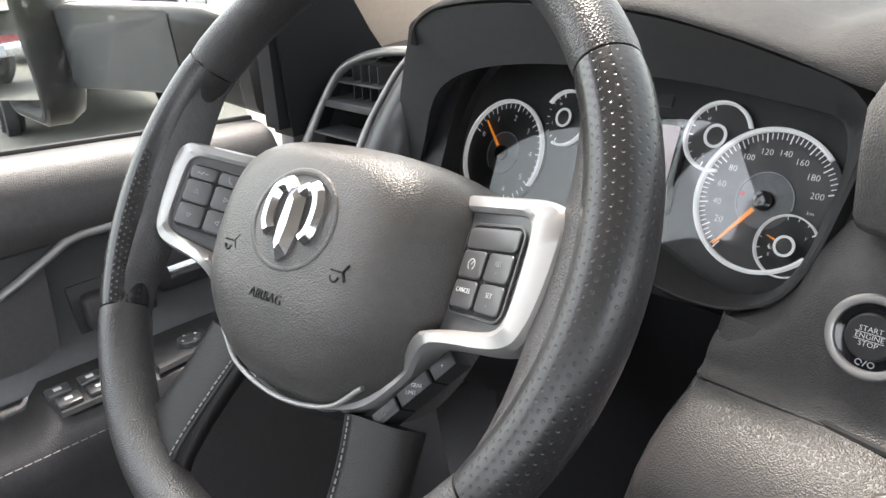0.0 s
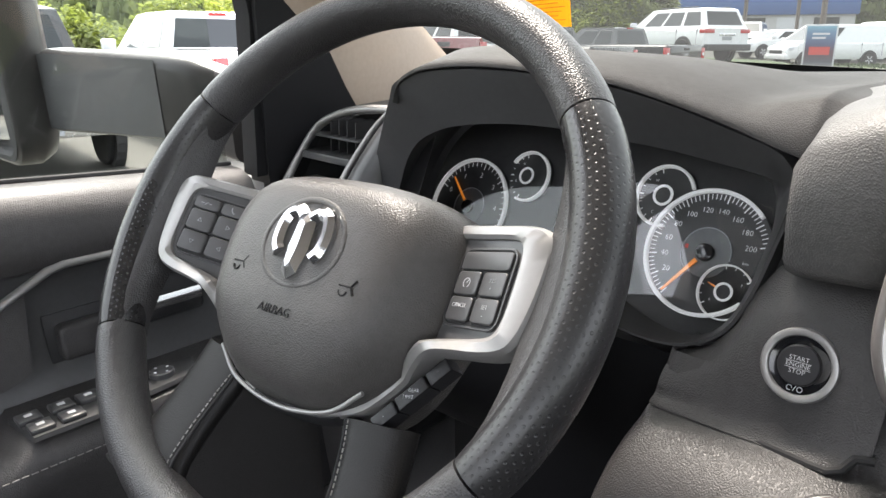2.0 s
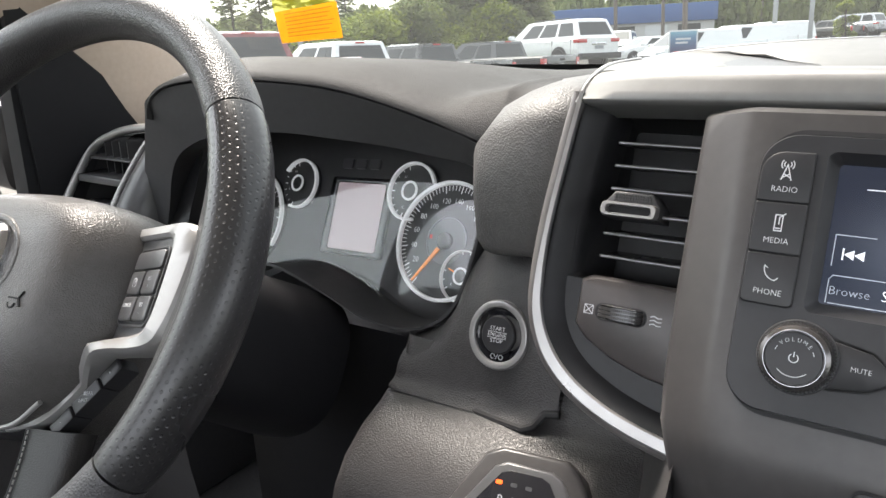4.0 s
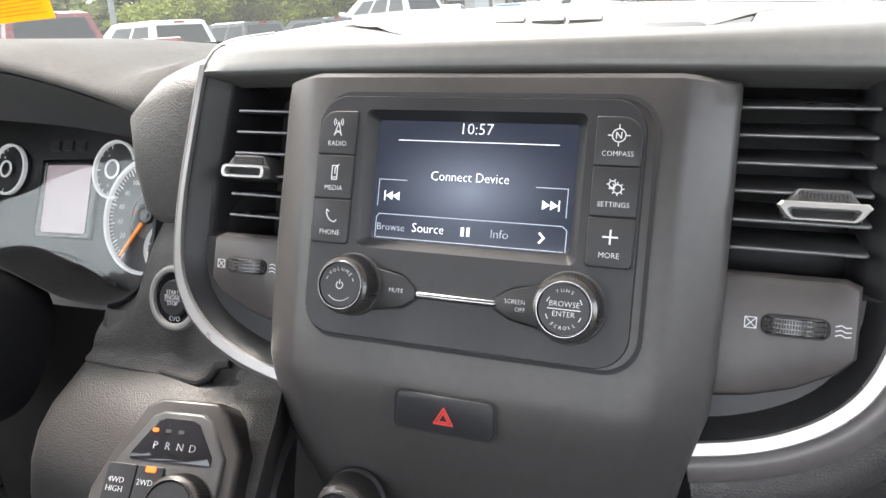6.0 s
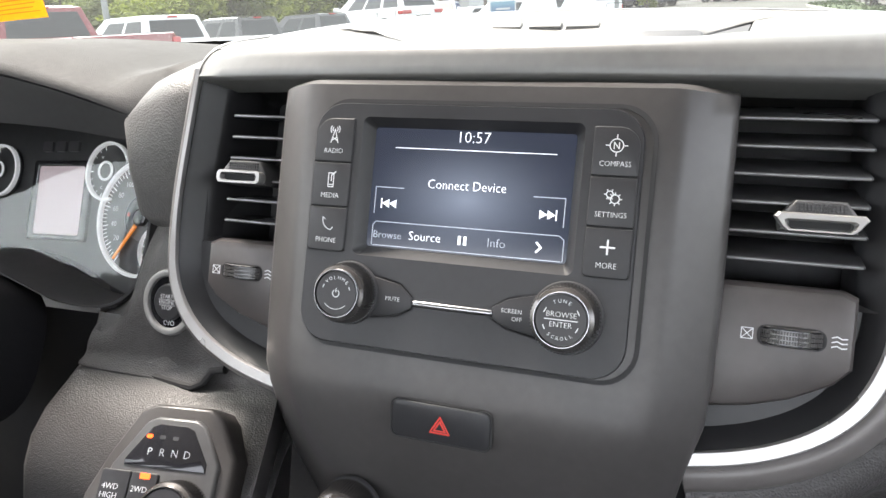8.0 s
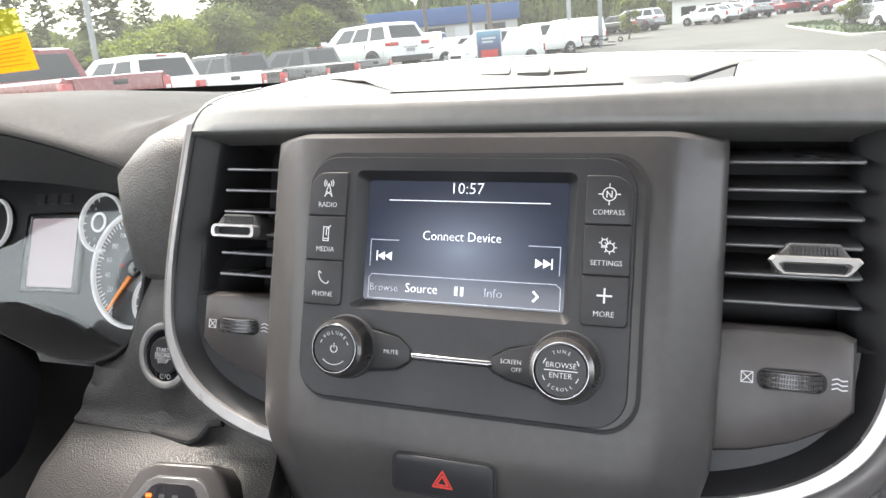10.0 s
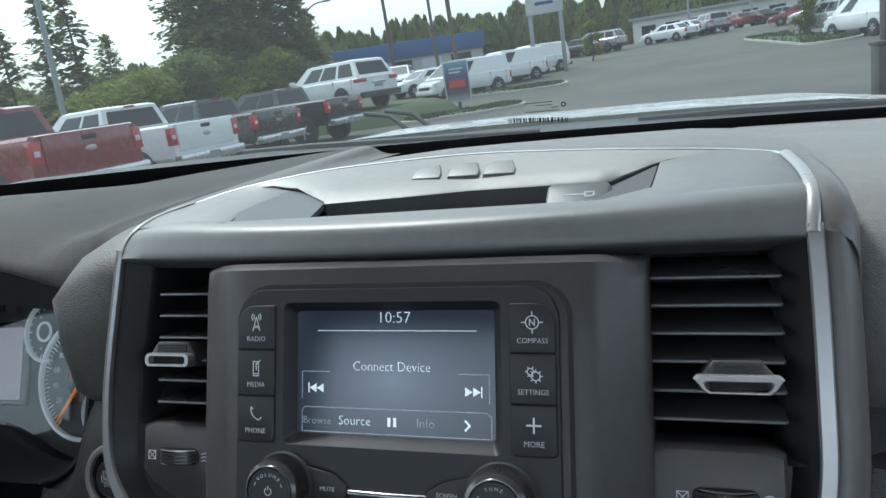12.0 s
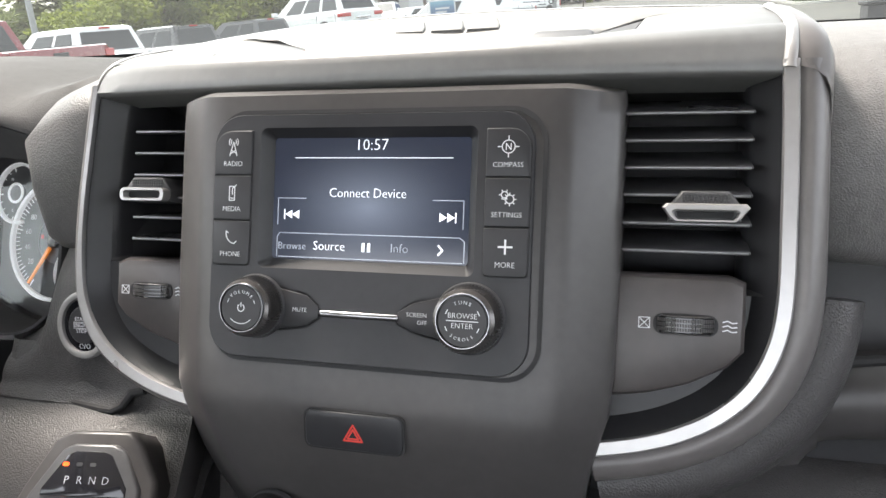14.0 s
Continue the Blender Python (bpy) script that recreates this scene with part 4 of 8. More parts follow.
# pads between hood and stack, and on the passenger's side
def pad_rows(stations, drop=0.0):
    out = []
    fine_ = []
    for a, b in zip(stations, stations[1:]):
        fine_ += [[p + (q - p) * (k / 5) for p, q in zip(a, b)] for k in range(5)]
    fine_.append(list(stations[-1]))
    for _ in range(6):
        fine_ = [fine_[0]] + [[(p + 2 * q + r) / 4 for p, q, r in zip(a, b, c)] for a, b, c in zip(fine_, fine_[1:], fine_[2:])] + [fine_[-1]]
    for x, yt, zt, yf, zb in fine_:
        sec = [(0.60 - 0.18 * (x / 0.97) ** 2, 1.466), (0.42, 1.478 - drop * 0.5), (0.30, 1.487 - drop), (0.20, 1.490 - drop), (yt + 0.06, zt + 0.012 - drop), (yt + 0.025, zt + 0.006 - drop), (yt + 0.008, zt - 0.004 - drop * 0.8), (yf + 0.004, zt - 0.02), (yf - 0.001, (zt + zb) / 2), (yf - 0.001, zb + 0.012), (yf + 0.006, zb + 0.002), (yf + 0.03, zb - 0.002)]
        out.append([(x, y, z) for y, z in sec])
    return out


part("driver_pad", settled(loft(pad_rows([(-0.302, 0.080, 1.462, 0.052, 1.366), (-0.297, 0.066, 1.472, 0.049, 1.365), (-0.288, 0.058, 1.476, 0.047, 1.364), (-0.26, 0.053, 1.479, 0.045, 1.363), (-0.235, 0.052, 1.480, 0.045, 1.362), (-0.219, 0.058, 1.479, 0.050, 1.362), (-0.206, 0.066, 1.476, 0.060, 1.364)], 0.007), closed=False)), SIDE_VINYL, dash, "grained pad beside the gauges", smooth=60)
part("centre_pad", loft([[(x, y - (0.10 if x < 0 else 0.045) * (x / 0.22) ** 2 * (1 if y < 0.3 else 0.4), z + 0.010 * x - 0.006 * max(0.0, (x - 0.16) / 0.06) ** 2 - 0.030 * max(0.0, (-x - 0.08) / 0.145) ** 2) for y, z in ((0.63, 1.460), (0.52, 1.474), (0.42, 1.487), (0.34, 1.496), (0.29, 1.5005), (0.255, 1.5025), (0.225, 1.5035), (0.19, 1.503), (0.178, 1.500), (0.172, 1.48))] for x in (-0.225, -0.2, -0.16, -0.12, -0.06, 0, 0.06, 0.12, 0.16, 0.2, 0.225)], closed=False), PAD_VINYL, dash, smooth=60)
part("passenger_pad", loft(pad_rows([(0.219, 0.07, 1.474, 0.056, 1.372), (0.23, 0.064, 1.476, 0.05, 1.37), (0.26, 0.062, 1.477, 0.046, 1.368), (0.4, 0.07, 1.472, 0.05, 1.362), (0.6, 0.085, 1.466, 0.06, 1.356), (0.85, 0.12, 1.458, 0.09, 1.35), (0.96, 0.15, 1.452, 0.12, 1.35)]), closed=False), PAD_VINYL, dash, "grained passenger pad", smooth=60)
part("passenger_recess", loft([[(x, y + 0.03 * (x / 0.9) ** 2, z) for y, z in ((0.09, 1.374), (0.085, 1.35), (0.07, 1.30), (0.03, 1.262), (0.0, 1.255))] for x in (0.2, 0.4, 0.7, 0.96)], closed=False), DARK, dash)
part("side_pad", settled(loft([[(x, y, z) for y, z in ((0.45, 1.462), (0.30, 1.463), (0.18, 1.463), (0.13, 1.461), (0.11, 1.456))] for x in (-0.99, -0.93, -0.85, -0.78, -0.70)], closed=False)), PLASTIC, dash, "plain black pad at the door", smooth=50)
part("side_face", settled(loft([[(x, y, z) for y, z in ((0.12, 1.458), (0.105, 1.452), (0.09, 1.42), (0.06, 1.36), (0.03, 1.30), (0.01, 1.24))] for x in (-0.80, -0.78, -0.74, -0.70)], closed=False)), DARK, dash, smooth=50)
START_ROWS = ((0.085, 1.372, -0.312), (0.068, 1.362, -0.312), (0.052, 1.345, -0.318), (0.041, 1.312, -0.332), (0.034, 1.288, -0.342), (0.031, 1.275, -0.352), (0.0255, 1.256, -0.372), (0.021, 1.2525, -0.376), (0.016, 1.2515, -0.378), (0.014, 1.249, -0.38))
START_TOP = ((-0.205, 0.085, 1.372, -0.207, 1.263), (-0.212, 0.085, 1.372, -0.214, 1.262), (-0.22, 0.085, 1.372, -0.220, 1.254), (-0.24, 0.085, 1.372, -0.232, 1.249), (-0.27, 0.085, 1.372, -0.26, 1.249), (-0.295, 0.085, 1.372, -0.285, 1.249), (-0.314, 0.080, 1.362, -0.308, 1.249), (-0.326, 0.073, 1.343, -0.325, 1.249), (-0.338, 0.070, 1.314, -0.34, 1.249), (-0.354, 0.065, 1.293, -0.355, 1.249), (-0.370, 0.062, 1.284, -0.370, 1.249), (-0.380, 0.060, 1.281, -0.379, 1.249), (-0.384, 0.060, 1.281, -0.3825, 1.2495), (-0.385, 0.075, 1.281, -0.3835, 1.252))


def start_depth(z):
    """How far ahead the panel lies at a height."""
    for (y0, z0, _), (y1, z1, _) in zip(START_ROWS, START_ROWS[1:]):
        if z >= z1:
            return y0 + (y1 - y0) * min(1, max(0, (z0 - z) / (z0 - z1)))
    return START_ROWS[-1][0]


rows = []
for k_, (xt, yt, zt, xb, zb) in enumerate(START_TOP):
    row = []
    for i_ in range(15):
        q = (i_ / 14) ** 0.8
        z = zt + (zb - zt) * q
        y = start_depth(z) + (yt - start_depth(zt)) * (1 - q) ** 3
        row.append((xt + (xb - xt) * q, y + (0.03 if k_ == len(START_TOP) - 1 else 0.0015 if k_ == len(START_TOP) - 2 else 0), z))
    row.append((xb, row[-1][1] + 0.006, zb - 0.002))
    rows.append(row)
part("start_panel", settled(loft(rows, closed=False)), LEATHER, dash, "grained panel round the start button", smooth=60)
part("groove", settled(tube([(-0.381, 0.020, 1.2475), (-0.30, 0.018, 1.2475), (-0.245, 0.017, 1.2478), (-0.230, 0.017, 1.2485), (-0.221, 0.0195, 1.2525), (-0.215, 0.0255, 1.2605), (-0.205, 0.0275, 1.262)], 0.0032, 8)), GAP, dash, "dark groove")
# a near-black sheet stands for the shade round the column
part("column_shade_panel", settled(loft([[(x, y, z) for y, z in ((0.10, 1.268), (0.072, 1.268), (0.066, 1.25), (0.062, 1.20), (0.06, 1.10), (0.05, 0.90))] for x in (-0.66, -0.5, -0.42, -0.37)], closed=False)), SHROUD, dash, "shade-black panel round the steering column", smooth=60)
KNEE = ((0.045, 1.285), (0.031, 1.264), (0.022, 1.2485), (0.008, 1.2465), (-0.012, 1.241), (-0.032, 1.230), (-0.048, 1.213), (-0.058, 1.19), (-0.063, 1.16), (-0.062, 1.10), (-0.05, 1.0), (-0.02, 0.88))
knee = []
for x, back in ((-0.381, 0.06), (-0.384, 0.035), (-0.3835, 0.018), (-0.379, 0.008), (-0.370, 0.003), (-0.355, 0.001), (-0.32, 0), (-0.25, 0), (-0.19, 0.002), (-0.155, 0.007), (-0.13, 0.014)):
    knee.append([(x - (max(0, 1.24 - z) * 0.25 if x < -0.35 else 0), y + back * (0.4 if z > 1.245 else 1), z) for y, z in KNEE])
part("knee_panel", settled(loft(knee, closed=False)), LEATHER, dash, "grained knee panel", smooth=60)
part("knee_panel", settled(loft([[(x, 0.03 - (0.03 - y) * 0.6, z) for y, z in KNEE] for x in (-0.80, -0.74, -0.69, -0.66)], closed=False)), LEATHER, dash, "grained knee panel", smooth=60)
part("stack_flank", loft([[(-0.1335 + 0.004 * k, y - 0.012 * k, z) for y, z in ((0.03, 1.30), (0.02, 1.285), (0.0, 1.26), (-0.02, 1.235), (-0.042, 1.205), (-0.055, 1.16), (-0.062, 1.10))] for k in (-7, -3, 0, 2, 4, 6)], closed=False), STACK_PLASTIC, dash, smooth=50)
UP = smooth_path([(0.199, 0.03, 1.246), (0.203, 0.03, 1.276), (0.209, 0.03, 1.294), (0.219, 0.03, 1.3055), (0.2285, 0.03, 1.312), (0.25, 0.03, 1.319), (0.40, 0.035, 1.335), (0.70, 0.05, 1.34), (0.95, 0.08, 1.335)], 4)
LOW = smooth_path([(0.206, 0.03, 1.215), (0.214, 0.03, 1.225), (0.223, 0.03, 1.239), (0.230, 0.03, 1.258), (0.237, 0.03, 1.2685), (0.254, 0.03, 1.277), (0.40, 0.035, 1.285), (0.70, 0.05, 1.287), (0.95, 0.08, 1.282)], 4)
part("lower_band", loft([[p + Vector((0, 0.02, 0)), p, p.lerp(q, 0.25) + Vector((0, -0.009, 0)), p.lerp(q, 0.6) + Vector((0, -0.012, 0)), p.lerp(q, 0.9) + Vector((0, -0.008, 0)), q, q + Vector((0, 0.04, 0))] for p, q in zip(UP, LOW)], closed=False), STACK_PLASTIC, dash, "smooth band over the lower bin", smooth=60)
part("band_gap", tube([p + Vector((-0.002, 0.004, 0.002)) for p in UP], 0.0032, 8), GAP, dash, "dark gap")
gloves = thing("glove_box", "black grained glove box with a rounded lid", "glove box")
gl = []
for x in (0.135, 0.15, 0.2, 0.4, 0.7, 0.9, 0.95):
    e = 0.0 if 0.15 < x < 0.9 else 0.02
    gl.append([(x, y + e, z) for y, z in ((0.03, 1.262), (0.005, 1.262), (-0.03, 1.25), (-0.05, 1.22), (-0.06, 1.16), (-0.06, 1.05), (-0.03, 0.95))])
part("lid", loft(gl, closed=False), LEATHER, gloves, smooth=60)
part("latch", box(0.50, 0.58, -0.066, -0.056, 1.19, 1.215, 0.004), PLASTIC, gloves, "black latch")

# ---- instrument cluster ----
def gauge_y(z):
    return 0.135 + (z - 1.36) * 0.4877


cluster = thing("instrument_cluster", "black instrument cluster with white-ringed round gauges", "instrument cluster", SEAT_GAUGES @ GAUGES)
inv = GAUGES.inverted()
FRONT = [(-0.69, 0.032, 1.494), (-0.66, 0.036, 1.503), (-0.60, 0.044, 1.506), (-0.53, 0.055, 1.501), (-0.467, 0.066, 1.492), (-0.413, 0.075, 1.478), (-0.367, 0.083, 1.461), (-0.326, 0.090, 1.443), (-0.314, 0.088, 1.415), (-0.322, 0.077, 1.37), (-0.336, 0.067, 1.325), (-0.355, 0.060, 1.299), (-0.39, 0.054, 1.286), (-0.44, 0.048, 1.292), (-0.49, 0.042, 1.316), (-0.55, 0.040, 1.333), (-0.61, 0.040, 1.316), (-0.66, 0.040, 1.290), (-0.71, 0.040, 1.284), (-0.745, 0.040, 1.30), (-0.762, 0.045, 1.34), (-0.755, 0.046, 1.39), (-0.73, 0.042, 1.44), (-0.703, 0.035, 1.478)]
BACK = [(-0.715, 1.440), (-0.67, 1.446), (-0.60, 1.448), (-0.53, 1.448), (-0.467, 1.446), (-0.413, 1.440), (-0.375, 1.425), (-0.354, 1.405), (-0.346, 1.38), (-0.348, 1.35), (-0.356, 1.31), (-0.372, 1.286), (-0.40, 1.278), (-0.44, 1.285), (-0.49, 1.303), (-0.55, 1.312), (-0.61, 1.303), (-0.66, 1.285), (-0.71, 1.278), (-0.745, 1.288), (-0.762, 1.32), (-0.766, 1.36), (-0.757, 1.40), (-0.738, 1.428)]
n_f = len(FRONT)
lip = [Vector(p) for p in FRONT]
mid = sum(lip, Vector()) / n_f
backs = [Vector((x, gauge_y(z), z)) for x, z in BACK]
# the face under the hood's lip ends where the lens begins
EYE_LINE = {20: (-0.742, 0.047, 1.33), 21: (-0.718, 0.048, 1.375), 22: (-0.70, 0.047, 1.41), 23: (-0.678, 0.045, 1.433), 0: (-0.65, 0.044, 1.446), 1: (-0.62, 0.046, 1.454), 2: (-0.575, 0.053, 1.458), 3: (-0.52, 0.062, 1.457), 4: (-0.467, 0.072, 1.450), 5: (-0.413, 0.081, 1.4425), 6: (-0.367, 0.089, 1.433), 7: (-0.326, 0.094, 1.424)}
lower = [Vector(EYE_LINE[k_]) if k_ in EYE_LINE else p.copy() for k_, p in enumerate(lip)]


def rounded(pts):
    """A closed loop of points with two more between each pair."""
    n = len(pts)
    return smooth_path([pts[-1]] + pts + pts[:2], 3)[3:3 + 3 * n]


lip, lower, backs = rounded(lip), rounded(lower), rounded(backs)
loops = [[p + (p - mid).normalized() * 0.006 + Vector((0, 0.012, 0)) for p in lip], [p + (p - mid).normalized() * 0.003 for p in lip], lip, lower, [a * 0.55 + b * 0.45 + Vector((0, -0.006, 0)) for a, b in zip(lower, backs)], backs]
part("bezel", loft([[inv @ p for p in lp] for lp in loops]), BEZEL, cluster, "black bezel round the gauges", smooth=50)
plate = [inv @ p for p in backs]
part("dial_plate", loft([[(p.x, p.y, -0.016) for p in plate], [(p.x * 1.02, p.y * 1.02, -0.0155) for p in plate]], cap0=True, cap1=True), DARK, cluster, "black dial plate", smooth=0)
lens_rows = []
for k_ in range(41):
    x = -0.214 + 0.428 * k_ / 40
    cut = []
    for a, b in zip(plate, plate[1:] + plate[:1]):
        if (a.x - x) * (b.x - x) <= 0 and abs(a.x - b.x) > 1e-6:
            cut.append(a.y + (b.y - a.y) * (x - a.x) / (b.x - a.x))
    if len(cut) > 1:
        lens_rows.append([(x, min(cut) + (max(cut) - min(cut)) * f_ / 8, (0.55 * x * x if x < 0 else -0.22 * x * x) + 0.011) for f_ in range(9)])
lens = part("lens", loft(lens_rows, closed=False), LENS, cluster, "clear curved lens", smooth=80)
lens.visible_shadow = False
FACE = material("dark gauge face", (0.03, 0.031, 0.033), 0.5, blotch=0.1)
INNER = material("textured grey gauge centre", (0.12, 0.125, 0.13), 0.4, metal=0.4, grain=900, grain_depth=0.5, blotch=0.1)


def gauge(name, label, x, y, r, ring, words, ticks, needle, hub):
    """A round gauge: ring, face, numbers, tick marks and needle."""
    g = part(name, lathe([(r, -0.0145), (r, -0.010), (0.0003, -0.010)], 64), FACE, cluster, label, m=pose(x, y, 0))
    a0, a1, w = ring
    lo = []
    for k in range(65):
        a = radians(a0 + (a1 - a0) * k / 64)
        lo.append([(q * math.cos(a), q * math.sin(a), z) for q, z in ((r, -0.0105), (r + 0.0004, -0.006), (r - w * 0.4, -0.0052), (r - w, -0.006), (r - w, -0.0105))])
    part("ring", loft(lo, cap0=True, cap1=True), GAUGE_PRINT, g, "white ring")
    if hub:
        part("centre_disc", lathe([(hub * 2.0, -0.0102), (hub * 1.95, -0.0095), (hub * 0.9, -0.0092), (0.0003, -0.0092)], 48), INNER, g)
        part("inner_ring", loft([[(q * math.cos(radians(a)), q * math.sin(radians(a)), z) for q, z in ((hub * 2.05, -0.0102), (hub * 2.05, -0.0088), (hub * 1.97, -0.0088), (hub * 1.97, -0.0102))] for a in range(-10, 236, 6)], cap0=True, cap1=True), GREY_PRINT, g)
    for string, a, rad, size in words:
        text(string, size, GAUGE_PRINT, g, rad * math.cos(radians(a)), rad * math.sin(radians(a)), -0.0098)
    if ticks:
        t0, t1, n, long_ = ticks
        ln, ls = [], []
        for k in range(n + 1):
            a = radians(t0 + (t1 - t0) * k / n)
            big = k % long_ == 0
            (ln if big else ls).append([((r - w) * 0.985 * math.cos(a), (r - w) * 0.985 * math.sin(a)), ((r - w) * (0.86 if big else 0.90) * math.cos(a), (r - w) * (0.86 if big else 0.90) * math.sin(a))])
        part("long_ticks", strokes(ln, 0.0010, -0.0098, -0.0096), GAUGE_PRINT, g, smooth=0)
        part("short_ticks", strokes(ls, 0.0007, -0.0098, -0.0096), GAUGE_PRINT, g, smooth=0)
    if needle:
        a, l0, l1, w2, mat = needle
        part("needle", moved(prism([(l0, -w2), (l1, -w2 * 0.4), (l1, w2 * 0.4), (l0, w2)], -0.008, -0.006), pose(0, 0, 0, 0, 0, a)), mat, g, "orange needle", smooth=0)
    part("hub", lathe([((hub or r * 0.4) * 0.72, -0.009), ((hub or r * 0.4) * 0.68, -0.005), ((hub or r * 0.4) * 0.5, -0.0045), (0.0003, -0.0045)], 32), GLOSS if hub else FACE, g)
    if not hub:
        part("hub_ring", lathe([(r * 0.34, -0.0052), (r * 0.34, -0.004), (r * 0.26, -0.004), (r * 0.26, -0.0052)], 32, cap=False), GAUGE_PRINT, g, "small white ring")
    return g


sp = gauge("speedometer", "round speedometer with white numbers to two hundred", 0.1495, -0.0157, 0.0585, (42, 318, 0.0032), [(str(n), 212 - 1.095 * (n - 20), 0.0395, 0.0078 if n < 100 else 0.0072) for n in range(20, 201, 20)] + [("km", -5, 0.037, 0.0045)], (234, 15, 50, 5), (233, 0.010, 0.052, 0.0018, ORANGE), 0.0115)
part("warning_mark", prism([(-0.0205, 0.001), (-0.0175, 0.001), (-0.0175, 0.005), (-0.0205, 0.005)], -0.0092, -0.009), RED, sp, "small red warning mark", smooth=0)
gauge("tachometer", "round tachometer with white numbers to six", -0.1475, -0.0150, 0.0585, (-30, 262, 0.0032), [(str(n), 155 - 37.5 * n, 0.040, 0.0085) for n in range(0, 7)], (155, -70, 30, 5), (135, 0.010, 0.046, 0.0014, ORANGE), 0.0115)
gauge("temperature_gauge", "small round temperature gauge with a white ring", 0.0965, 0.0300, 0.0300, (20, 285, 0.0024), [("H", 130, 0.019, 0.004), ("C", 240, 0.019, 0.004)], (110, 250, 8, 4), None, 0)
gauge("oil_gauge", "small round oil gauge with a white ring", -0.0705, 0.0305, 0.0285, (-110, 150, 0.0024), [("H", 130, 0.018, 0.004), ("L", 200, 0.018, 0.004)], (110, 250, 8, 4), None, 0)
gauge("fuel_gauge", "small round fuel gauge inside the speedometer", 0.1760, -0.0470, 0.0245, (0, 360, 0.0010), [("E", 215, 0.015, 0.0038), ("F", 35, 0.015, 0.0038)], (215, 35, 8, 4), (160, 0.007, 0.017, 0.0008, ORANGE), 0)
LCD = lit("pale cluster display", (0.34, 0.29, 0.31), 0.05)
part("display", prism(rrect(-0.012, 0.058, -0.037, 0.036, 0.003), -0.0155, -0.0125), LCD, cluster, "pale pink-grey lit display", smooth=0)
part("display_frame", band(rrect(-0.022, 0.068, -0.043, 0.042, 0.004), rrect(-0.012, 0.058, -0.037, 0.036, 0.003), -0.0155, -0.011, 0.001), GLOSS, cluster)
part("badge_bar", merge(*[prism(rrect(x0, x0 + 0.015, 0.052, 0.063, 0.002), -0.0155, -0.0125) for x0 in (-0.012, 0.008, 0.028)]), PLASTIC, cluster, "dark raised badge blocks", smooth=0)

# ---- start button ----
start = thing("start_button", "round engine start button with a satin silver ring", "button", SEAT_GAUGES @ pose(-0.2785, 0.0388, 1.3069, 90 - 20))
part("ring", lathe([(0.0268, -0.006), (0.0268, 0.003), (0.0258, 0.0052), (0.0235, 0.0058), (0.0212, 0.005), (0.0205, 0.002), (0.0205, -0.004)], 64, cap=False), SATIN, start, "satin silver ring")
part("well", lathe([(0.0206, -0.004), (0.0206, 0.0028), (0.0155, 0.0016), (0.0005, 0.0016)], 48), GLOSS, start)
part("cap", lathe([(0.0150, 0.0015), (0.0147, 0.0042), (0.0136, 0.005), (0.0005, 0.0052)], 48), RADIO_PLASTIC, start, "black cap")
for s_, y_ in (("START", 0.0046), ("ENGINE", 0.0), ("STOP", -0.0046)):
    text(s_, 0.0047, WHITE_PRINT, start, 0, y_, 0.0055)
part("rules", strokes([[(-0.0085, 0.0023), (0.0085, 0.0023)], [(-0.0085, -0.0023), (0.0085, -0.0023)]], 0.0003, 0.0054, 0.0056), WHITE_PRINT, start, smooth=0)
part("mode_sign", strokes([arc(-0.0035, -0.0168, 0.0018, 0, 300, 10), [(-0.0008, -0.0186), (0.0008, -0.015)], arc(0.0036, -0.0168, 0.0018, 0, 360, 10)], 0.0005, 0.0024, 0.0029), WHITE_PRINT, start, smooth=0)

# ---- gear selector pod ----
pod = thing("gear_selector", "black gear selector pod with a lit letter display and dial", "gear selector", pose(-0.1965, -0.0460, 1.233, 90 - 40, 0, 8) @ Matrix.Scale(0.9, 4))
podo = [(-0.062, -0.09), (0.052, -0.09), (0.052, 0.005), (0.036, 0.032), (0.026, 0.040), (-0.020, 0.040), (-0.032, 0.034), (-0.05, 0.0), (-0.062, -0.03)]
part("housing", prism(podo, -0.03, 0.006, 0.006), STACK_PLASTIC, pod, smooth=40)
inner_pod = [(-0.048, -0.085), (0.042, -0.085), (0.042, 0.0), (0.026, 0.026), (0.018, 0.030), (-0.014, 0.030), (-0.022, 0.026), (-0.042, -0.006), (-0.048, -0.03)]
part("frame", prism(inner_pod, 0.0, 0.010, 0.004), PLASTIC, pod, smooth=40)
disp_p = part("display", prism([(-0.032, -0.006), (0.033, -0.006), (0.033, 0.0), (0.018, 0.022), (0.012, 0.0245), (-0.010, 0.0245), (-0.016, 0.022), (-0.032, -0.002)], 0.006, 0.0108, 0.0008), GLOSS, pod, "gloss black letter display", smooth=30)
for i_, ch in enumerate("PRND"):
    text(ch, 0.0078, WHITE_PRINT if i_ == 0 else GREY_PRINT, disp_p, -0.0135 + 0.0100 * i_, 0.0045, 0.0109)
for i_ in range(3):
    part("lamp", prism(rrect(-0.0185 + 0.0105 * i_, -0.0138 + 0.0105 * i_, 0.0140, 0.0168, 0.001), 0.0106, 0.0111), AMBER if i_ == 0 else DARK, disp_p, "amber lamp" if i_ == 0 else "", smooth=0)
for i_, (tx, x0, x1) in enumerate((("4WD|HIGH", -0.046, -0.023), ("2WD", -0.022, -0.001))):
    k_ = part("key", prism(rrect(x0, x1, -0.045, -0.010, 0.002), 0.008, 0.0125, 0.001), RADIO_PLASTIC, pod)
    for j_, s_ in enumerate(tx.split("|")):
        text(s_, 0.0058, WHITE_PRINT, k_, (x0 + x1) / 2 - 0.002, -0.022 - 0.0062 * j_, 0.0127)
